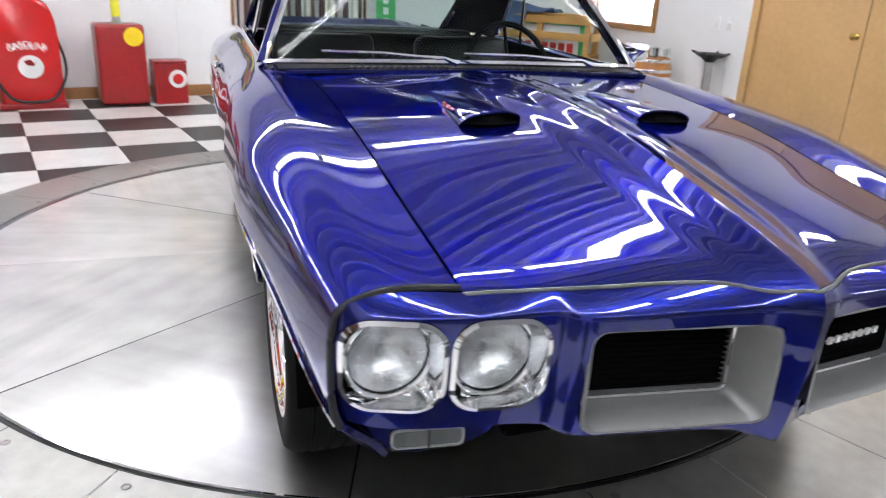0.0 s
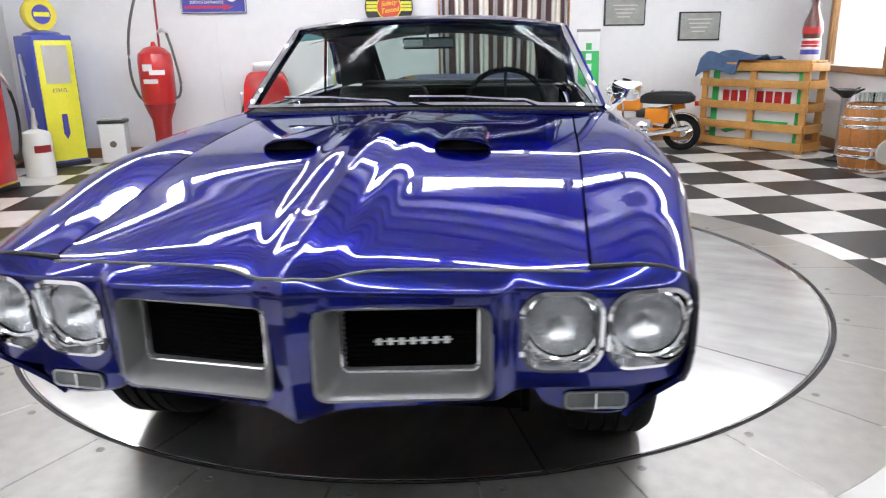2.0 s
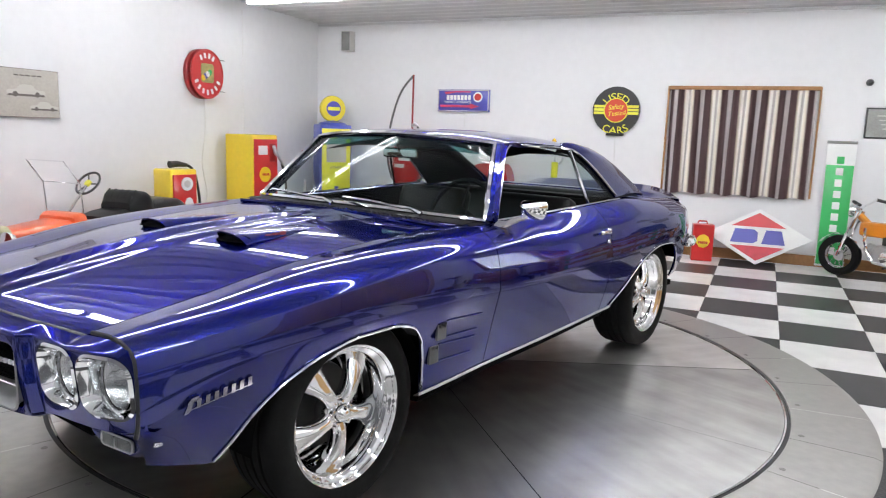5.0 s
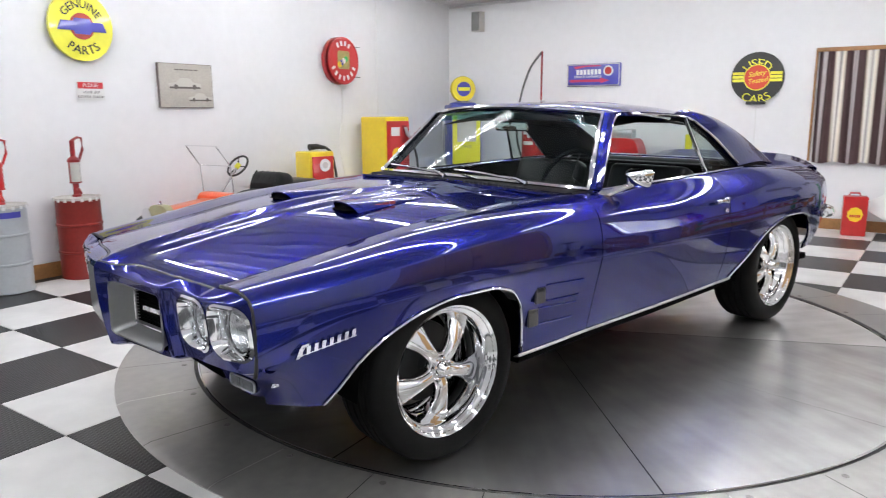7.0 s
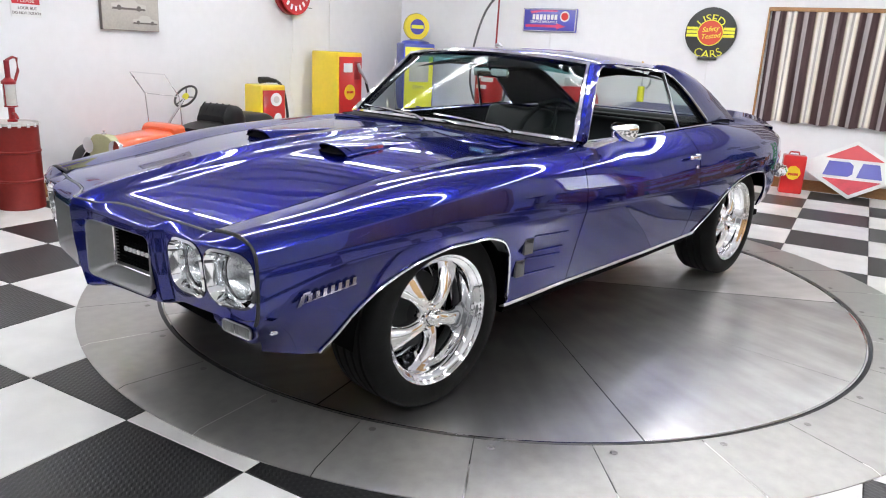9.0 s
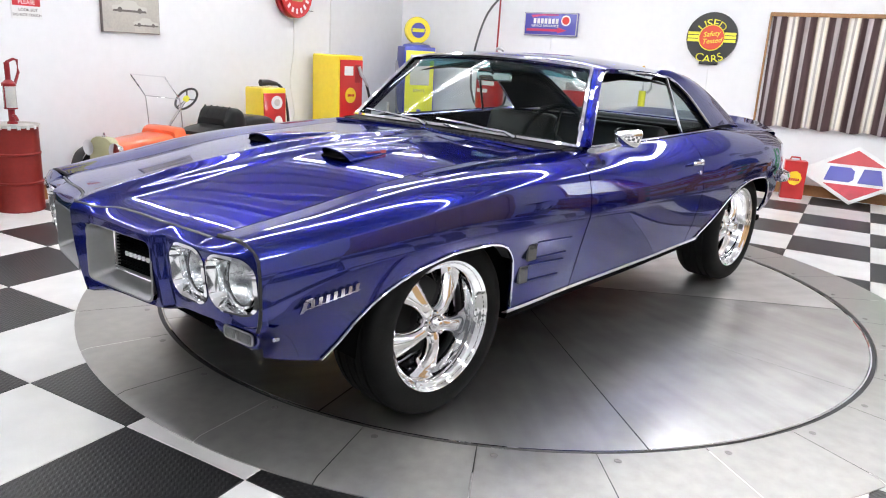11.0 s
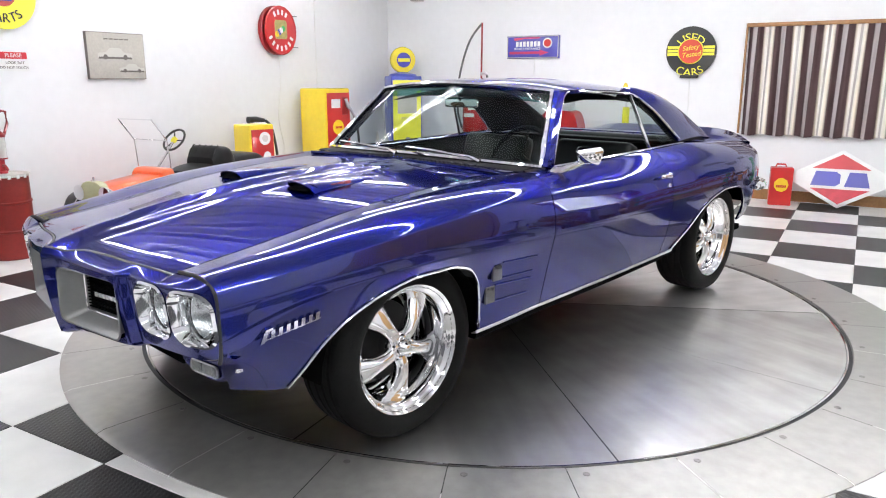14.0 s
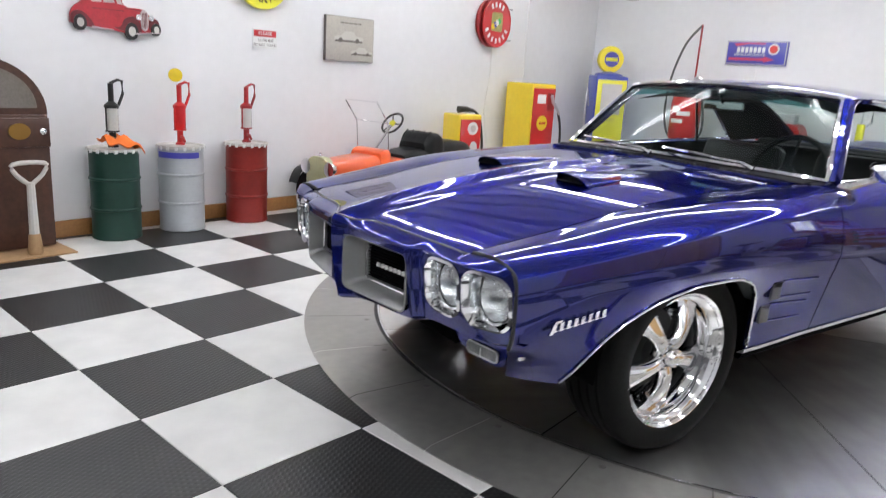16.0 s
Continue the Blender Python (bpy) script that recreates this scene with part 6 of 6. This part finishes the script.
# diamond sign leaning on the wall
dsign = thing("diamond_sign", N(2.03, .005, .30) @ Matrix.Rotation(radians(-16), 4, "X"), "white and red diamond-shaped enamel sign leaning on the wall", "sign")
part("plate", slab([(0, 0), (.53, .30), (0, .60), (-.53, .30)], .02, FACE_N, bevel=.004), WHITE, dsign)
part("red_top", slab([(-.27, .405), (.27, .405), (0, .56)], .023, FACE_N), mat("sign_red_2", (.50, .03, .04), .35), dsign)
part("red_bottom", slab([(-.27, .195), (.27, .195), (0, .04)], .023, FACE_N), mat("sign_red_3", (.50, .03, .05), .4, var=.3, scale=14), dsign)
part("blue_block", slab([(-.27, .225), (-.04, .225), (.0, .255), (.0, .345), (-.04, .375), (-.23, .375)], .024, FACE_N), SIGNBLUE, dsign, "plain blue block")
part("blue_block", slab([(.04, .225), (.27, .225), (.23, .375), (.08, .375)], .024, FACE_N), SIGNBLUE, dsign, "plain blue block")
# green upright sign
gs = thing("upright_sign", N(2.74, .03, .10) @ Matrix.Rotation(radians(-4), 4, "X"), "tall narrow green and white enamel sign against the wall", "sign")
part("board", boxm((-.135, -.02, 0), (.135, 0, 1.30), .004), WHITE, gs)
part("green_field", boxm((-.128, -.024, .02), (.128, -.018, 1.06), .002), GREEN, gs)
part("top_trim", boxm((-.14, -.026, 1.28), (.14, .004, 1.31), .003), GREYP, gs)
for k in range(9):
    part("letter_bar", boxm((-.034, -.028, .13 + .118 * k), (.034, -.022, .205 + .118 * k), .002), WHITE if k < 8 else GREEN, gs)
# small frames
for x, z, w, h in ((3.17, 1.525, .50, .31), (4.105, 1.355, .515, .33), (4.42, 1.86, .46, .30)):
    f = thing("picture_frame", N(x, z), "grey print in a thin black frame", "picture", "small framed prints")
    part("frame", boxm((-w / 2, -.025, -h / 2), (w / 2, 0, h / 2), .004), BLACK, f)
    part("mat_board", boxm((-w / 2 + .016, -.028, -h / 2 + .016), (w / 2 - .016, -.02, h / 2 - .016)), mat("print_field", (.30, .30, .28), .35, var=.25, scale=10), f)
    for k in range(4):
        part("print_bar", boxm((-w * .30 + .02 * k, -.030, h * (.22 - .14 * k)), (w * .30 - .03 * k, -.027, h * (.26 - .14 * k))), CERAM, f)
part("wall_sensor", lathe([(.001, 0), (.035, 0), (.035, .02), (.022, .05), (.001, .058)], 18, Matrix.Rotation(radians(90), 4, "X")), BLACK, None, "small black sensor on the wall", category="sensor").matrix_world = N(2.92, 1.93, .0)
spk = thing("loudspeaker", N(-3.20, 2.44, .06), "small grey loudspeaker high in the corner", "loudspeaker")
part("box", boxm((-.07, -.07, -.13), (.07, .06, .13), .012, seg=3), CERAM, spk)
part("front_mesh", boxm((-.06, -.078, -.12), (.06, -.068, .12), .004), GREYP, spk)

# ---- motorcycle ----
mc = thing("motorcycle", Matrix.Translation((2.80, 6.86, 0)) @ Matrix.Rotation(radians(-30), 4, "Z"), "small amber motorcycle with a black seat on its stand", "motorcycle")
for x in (.0, .90):
    MWH = Matrix.Translation((x, 0, .205)) @ Matrix.Rotation(radians(90), 4, "X")
    w = part("wheel", lathe([(.13, -.035), (.17, -.045), (.20, -.03), (.205, 0), (.20, .03), (.17, .045), (.13, .035)], 32, MWH, caps=False), TYRE, mc)
    part("rim", lathe([(.13, -.03), (.135, -.02), (.125, 0), (.135, .02), (.13, .03)], 28, MWH, caps=False), CHROME, w)
    part("hub", lathe([(.05, -.03), (.055, 0), (.05, .03)], 18, MWH), ALLOY, w)
    for k in range(12):
        a = 2 * math.pi * k / 12
        part("wire_spoke", tube([MWH @ Vector((.045 * math.cos(a), .045 * math.sin(a), .02)), MWH @ Vector((.13 * math.cos(a + .25), .13 * math.sin(a + .25), 0))], .003, 5), CHROME, w)
    fl = [(x + .235 * math.cos(radians(q)), .205 + .235 * math.sin(radians(q))) for q in range(30, 160, 10)]
    part("mudguard", grid([[(px, yy, pz - abs(yy) * .3) for yy in (-.05, -.02, .02, .05)] for px, pz in fl]), CHROME, mc, thick=.004)
for k in (-1, 1):
    part("fork", tube([(0, k * .06, .205), (.10, k * .06, .52), (.15, k * .06, .66)], [.016, .018, .016], 8), CHROME, mc)
    part("handlebar", tube([(.15, 0, .68), (.14, k * .10, .71), (.18, k * .24, .77), (.25, k * .30, .75)], .010, 8), CHROME, mc)
    part("grip", tube([(.18, k * .245, .77), (.27, k * .305, .745)], .016, 8), BLACK, mc)
    part("shock", tube([(.88, k * .08, .24), (.76, k * .08, .50)], .018, 10), CHROME, mc)
part("headlamp", lathe([(.001, -.05), (.05, -.04), (.065, 0), (.06, .02), (.001, .035)], 20, Matrix.Translation((.08, 0, .66)) @ Matrix.Rotation(radians(-80), 4, "Y")), CHROME, mc)
part("frame_tube", tube(smooth_line([(.15, 0, .62), (.30, 0, .50), (.50, 0, .42), (.72, 0, .46), (.92, 0, .50)], 5), .034, 10), AMBER, mc)
part("tank", boxm((.18, -.075, .43), (.46, .075, .57), .04, seg=3), AMBER, mc)
part("side_cover", boxm((.50, -.09, .30), (.76, .09, .47), .03, seg=3), AMBER, mc)
part("swing_arm", tube([(.55, .06, .26), (.90, .06, .205)], .018, 8), AMBER, mc)
bm = tub((.44, .52, .75, .95, 1.02), (.07, .10, .115, .11, .08), (.53, .52, .52, .53, .55), (.60, .64, .655, .65, .60), 12, .35)
for v in bm.verts:
    v.co.x, v.co.y = v.co.y, v.co.x
part("seat", bm, VINYL, mc)
for k in range(4):
    part("seat_seam", boxm((.56 + .10 * k, -.10, .645), (.565 + .10 * k, .10, .660)), BLACK, mc)
part("engine", boxm((.33, -.10, .17), (.58, .10, .36), .04, seg=3), ALLOY, mc)
part("engine_cover", lathe([(.001, .02), (.06, .018), (.075, .008), (.078, 0)], 22, Matrix.Translation((.48, -.10, .25)) @ Matrix.Rotation(radians(90), 4, "X")), CHROME, mc, "round polished engine cover")
part("carburettor", boxm((.42, -.06, .36), (.50, .05, .44), .015), ALLOY, mc)
part("foot_peg", tube([(.50, -.22, .17), (.50, .22, .17)], .010, 8), RUBBER, mc)
part("leg_guard", tube(smooth_line([(.26, -.11, .52), (.28, -.12, .34), (.36, -.12, .22)], 5), .016, 8), CHROME, mc)
part("cylinder_head", lathe([(.055, 0), (.06, .02), (.05, .03), (.06, .05), (.05, .06), (.06, .08), (.04, .11)], 16, Matrix.Translation((.34, 0, .29)) @ Matrix.Rotation(radians(-75), 4, "Y")), ALLOY, mc)
part("exhaust", tube(smooth_line([(.28, -.07, .27), (.36, -.10, .20), (.56, -.11, .19), (.98, -.12, .27)], 5), [.014] * 10 + [.028] * 6, 8), CHROME, mc)
part("air_box", boxm((.40, -.07, .36), (.52, .07, .46), .02), BLACK, mc)
part("chain_case", boxm((.56, -.10, .17), (.90, -.075, .25), .01), AMBER, mc)
part("stand", tube([(.52, .05, .20), (.50, .20, .0)], .008, 6), BLACK, mc)
part("tail_lamp", boxm((1.02, -.035, .50), (1.06, .035, .55), .008), TAILRED, mc)

# ---- crate with a sign inside ----
ca = math.degrees(math.atan2(5.80 - 6.90, 4.64 - 4.02))
cr8 = thing("wooden_crate", Matrix.Translation((4.02, 6.90, 0)) @ Matrix.Rotation(radians(ca), 4, "Z"), "open slatted pine crate holding a white and green enamel sign", "crate")
CL, CD, CH = 1.26, .36, .95
for x in (.0, CL / 2 - .03, CL - .07):
    for y in (.0, CD - .03):
        part("upright", boxm((x, y, 0), (x + .07, y + .03, CH), .004), CRATEWOOD, cr8)
for z in (.03, .22, .44, .68, CH - .09):
    for y in (-.024, CD):
        part("slat", boxm((0, y, z), (CL, y + .022, z + .085), .003), CRATEWOOD, cr8)
    for x in (-.024, CL):
        part("slat", boxm((x, 0, z), (x + .022, CD, z + .085), .003), CRATEWOOD, cr8)
for k in range(3):
    part("slat", boxm((0, .02 + k * .115, CH), (CL, .11 + k * .115, CH + .02), .003), CRATEWOOD, cr8)
es = thing("enamel_sign", cr8.matrix_world @ Matrix.Translation((CL / 2, .10, .10)), "white enamel sign with green border and red bars, inside the crate", "sign")
part("plate", boxm((-.55, 0, 0), (.55, .02, .80), .01), WHITE, es)
for lo, hi in (((-.55, -.004, .0), (-.47, .004, .8)), ((.47, -.004, .0), (.55, .004, .8)), ((-.47, -.004, .74), (.47, .004, .8))):
    part("green_border", boxm(lo, hi, .002), GREEN, es)
bars(8, .84, .14, RED, es, Matrix.Translation((0, -.001, .47)) @ FACE_N, .006, gap=.25)
part("green_stripe", slab([(-.40, .08), (.0, .22), (.40, .22), (.40, .17), (.05, .17), (-.34, .05)], .005, FACE_N), GREEN, es)
rows = []
for i in range(25):
    row = []
    for k in range(15):
        u, v = i / 24, k / 14
        d = .06 * math.sin(7 * u + 4 * v) * math.sin(5 * v + 2 * u) + .05 * math.sin(math.pi * u) * math.sin(math.pi * v)
        z = CH + .05 + max(d, -.015) - .16 * max(0, .18 - v) / .18 * (u < .62) - .05 * max(0, .10 - u) / .10
        row.append((-.06 + .86 * u, -.07 + .40 * v, z))
    rows.append(row)
part("denim_jacket", grid(rows), JEAN, None, "crumpled blue denim jacket thrown over the crate", thick=.012, sharp=60, category="jacket").matrix_world = cr8.matrix_world
bt = thing("display_bottle", cr8.matrix_world @ Matrix.Translation((1.12, .22, CH + .02)), "tall white, red and blue banded display bottle on the crate", "bottle")
part("lower", lathe([(.09, 0), (.095, .02), (.095, .16), (.088, .22)], 24), WHITE, bt)
part("blue_band", lathe([(.0965, .06), (.0965, .11)], 24, caps=False), SIGNBLUE, bt)
part("red_band", lathe([(.0965, .135), (.092, .20)], 24, caps=False), RED, bt)
part("upper", lathe([(.088, .22), (.10, .30), (.092, .38), (.06, .46), (.04, .52), (.038, .62), (.044, .63), (.044, .67), (.001, .675)], 24), mat("cola_glass", (.16, .05, .04), .15, coat=.8), bt)
part("red_band", lathe([(.1005, .27), (.101, .30), (.098, .34)], 24, caps=False), RED, bt)
# ---- barrel, stools and bucket ----
br = thing("wooden_barrel", Matrix.Translation((4.62, 4.82, 0)), "varnished wooden barrel with steel hoops, glasses on its lid", "barrel")
for k in range(18):
    a0, a1 = 2 * math.pi * k / 18 + .01, 2 * math.pi * (k + 1) / 18 - .01
    rows = [[(r * math.cos(a), r * math.sin(a), z) for a in (a0, (a0 + a1) / 2, a1)] for r, z in ((.19, .0), (.215, .12), (.228, .28), (.228, .36), (.215, .50), (.19, .62))]
    part("stave", grid(rows), BARRELWOOD, br, thick=.015)
for z, r in ((.03, .198), (.15, .221), (.22, .226), (.42, .226), (.49, .219), (.59, .200)):
    part("hoop", lathe([(r, z - .016), (r + .004, z), (r, z + .016)], 36, caps=False), CHROME, br)
part("head", lathe([(.001, .60), (.19, .60), (.19, .585)], 30), BARRELWOOD, br)
for k in range(9):
    a, rr = 2.4 * k, .05 + .11 * (k % 3) / 2
    o = part("drinking_glass", lathe([(.022, 0), (.024, .01), (.03, .11), (.028, .11), (.022, .014), (.001, .012)], 16, caps=False), LENS, None, "clear drinking glass on the barrel lid", category="glass")
    o.matrix_world = Matrix.Translation((4.62 + rr * math.cos(a), 4.82 + rr * math.sin(a), .602))
part("tap", tube([(-.10, -.20, .22), (-.13, -.27, .22), (-.14, -.28, .18)], .012, 8), CHROME, br)
lid = part("round_board", lathe([(.001, 0), (.11, 0), (.11, .015), (.001, .015)], 26), CERAM, None, "pale round board leaning on the barrel", category="board")
lid.matrix_world = Matrix.Translation((4.62, 4.53, .215)) @ Matrix.Rotation(radians(96), 4, "X")
for x, y, h in ((4.80, 5.42, .70), (4.66, 4.12, .72)):
    s = thing("smoking_stand", Matrix.Translation((x, y, 0)), "slim grey floor stand with a black dished top", "floor stand", "pair of floor stands")
    part("foot", lathe([(.13, 0), (.13, .015), (.05, .04), (.04, .06)], 24), BLACK, s)
    part("column", lathe([(.045, .05), (.04, .3), (.04, h - .12), (.05, h - .08)], 20), ALLOY, s)
    part("dish", lathe([(.03, h - .09), (.07, h - .05), (.15, h), (.14, h + .004), (.06, h - .03), (.001, h - .035)], 28, caps=False), BLACK, s)
    for k in range(4):
        a = math.pi / 2 * k + .3
        part("prong", tube([(.10 * math.cos(a), .10 * math.sin(a), h - .02), (.19 * math.cos(a), .19 * math.sin(a), h + .015)], [.02, .008], 8), BLACK, s)
bk = thing("bucket", Matrix.Translation((4.42, 4.05, 0)), "cream bucket with tool handles sticking out", "bucket")
part("pail", lathe([(.085, 0), (.09, .01), (.115, .22), (.12, .225), (.112, .22), (.082, .015)], 28, caps=False), OFFWHITE, bk)
part("bucket_floor", lathe([(.001, .012), (.084, .012)], 20, caps=False), OFFWHITE, bk)
part("bail", tube(smooth_line([(-.115, 0, .20), (-.16, -.05, .12), (-.13, -.11, .05)], 5), .004, 6), ALLOY, bk)
for k, (a, l, mm) in enumerate(((.3, .34, RED), (1.7, .38, BLACK), (2.9, .33, JEAN), (4.2, .36, WHITE), (5.3, .31, BLACK))):
    t = thing("tool", bk.matrix_world, "hand tool with a coloured grip standing in the bucket", "tool", "tools in the bucket")
    part("handle", tube([(.03 * math.cos(a), .03 * math.sin(a), .02), (.085 * math.cos(a), .085 * math.sin(a), l * .7)], .010, 6), ALLOY, t)
    part("grip", tube([(.085 * math.cos(a), .085 * math.sin(a), l * .7), (.11 * math.cos(a), .11 * math.sin(a), l)], .018, 8), mm, t)

# ---- floor tiles ----
floor = solid("floor", (-4.2, YS, -.12), (XE, YB, -.012), BLACK)
TM = []
for mm in (TILEW, TILEB):
    me = bpy.data.meshes.new("tile")
    bm = boxm((-T / 2 + .0008, -T / 2 + .0008, -.012), (T / 2 - .0008, T / 2 - .0008, 0), .0022, seg=1)
    bmesh.ops.recalc_face_normals(bm, faces=bm.faces)
    bm.to_mesh(me)
    bm.free()
    me.materials.append(mm)
    TM.append(me)
rest = [bmesh.new(), bmesh.new()]
count = 0
for i in range(-7, 17):
    for j in range(-11, 14):
        x, y = T * (i + .5), T * (j + .5)
        if x < -3.41 - .043 * y - .3 or y > YB + .25 or (x > PX + .5 and y < 3.5):
            continue
        if math.hypot(abs(x - TC[0]) + T / 2, abs(y - TC[1]) + T / 2) < RO - .05:
            continue
        black = (i + j) % 2
        if y > -1.9 and x < 6.2 and count < 300:
            o = new("tile", TM[black])
            o.parent = floor
            o.matrix_basis = Matrix.Translation((x, y, 0))
            count += 1
        else:
            boxm((x - T / 2 + .0008, y - T / 2 + .0008, -.012), (x + T / 2 - .0008, y + T / 2 - .0008, 0), 0, rest[black])
for k, mm in enumerate((TILEW, TILEB)):
    part("tile_field", rest[k], mm, floor, kind="stuff")
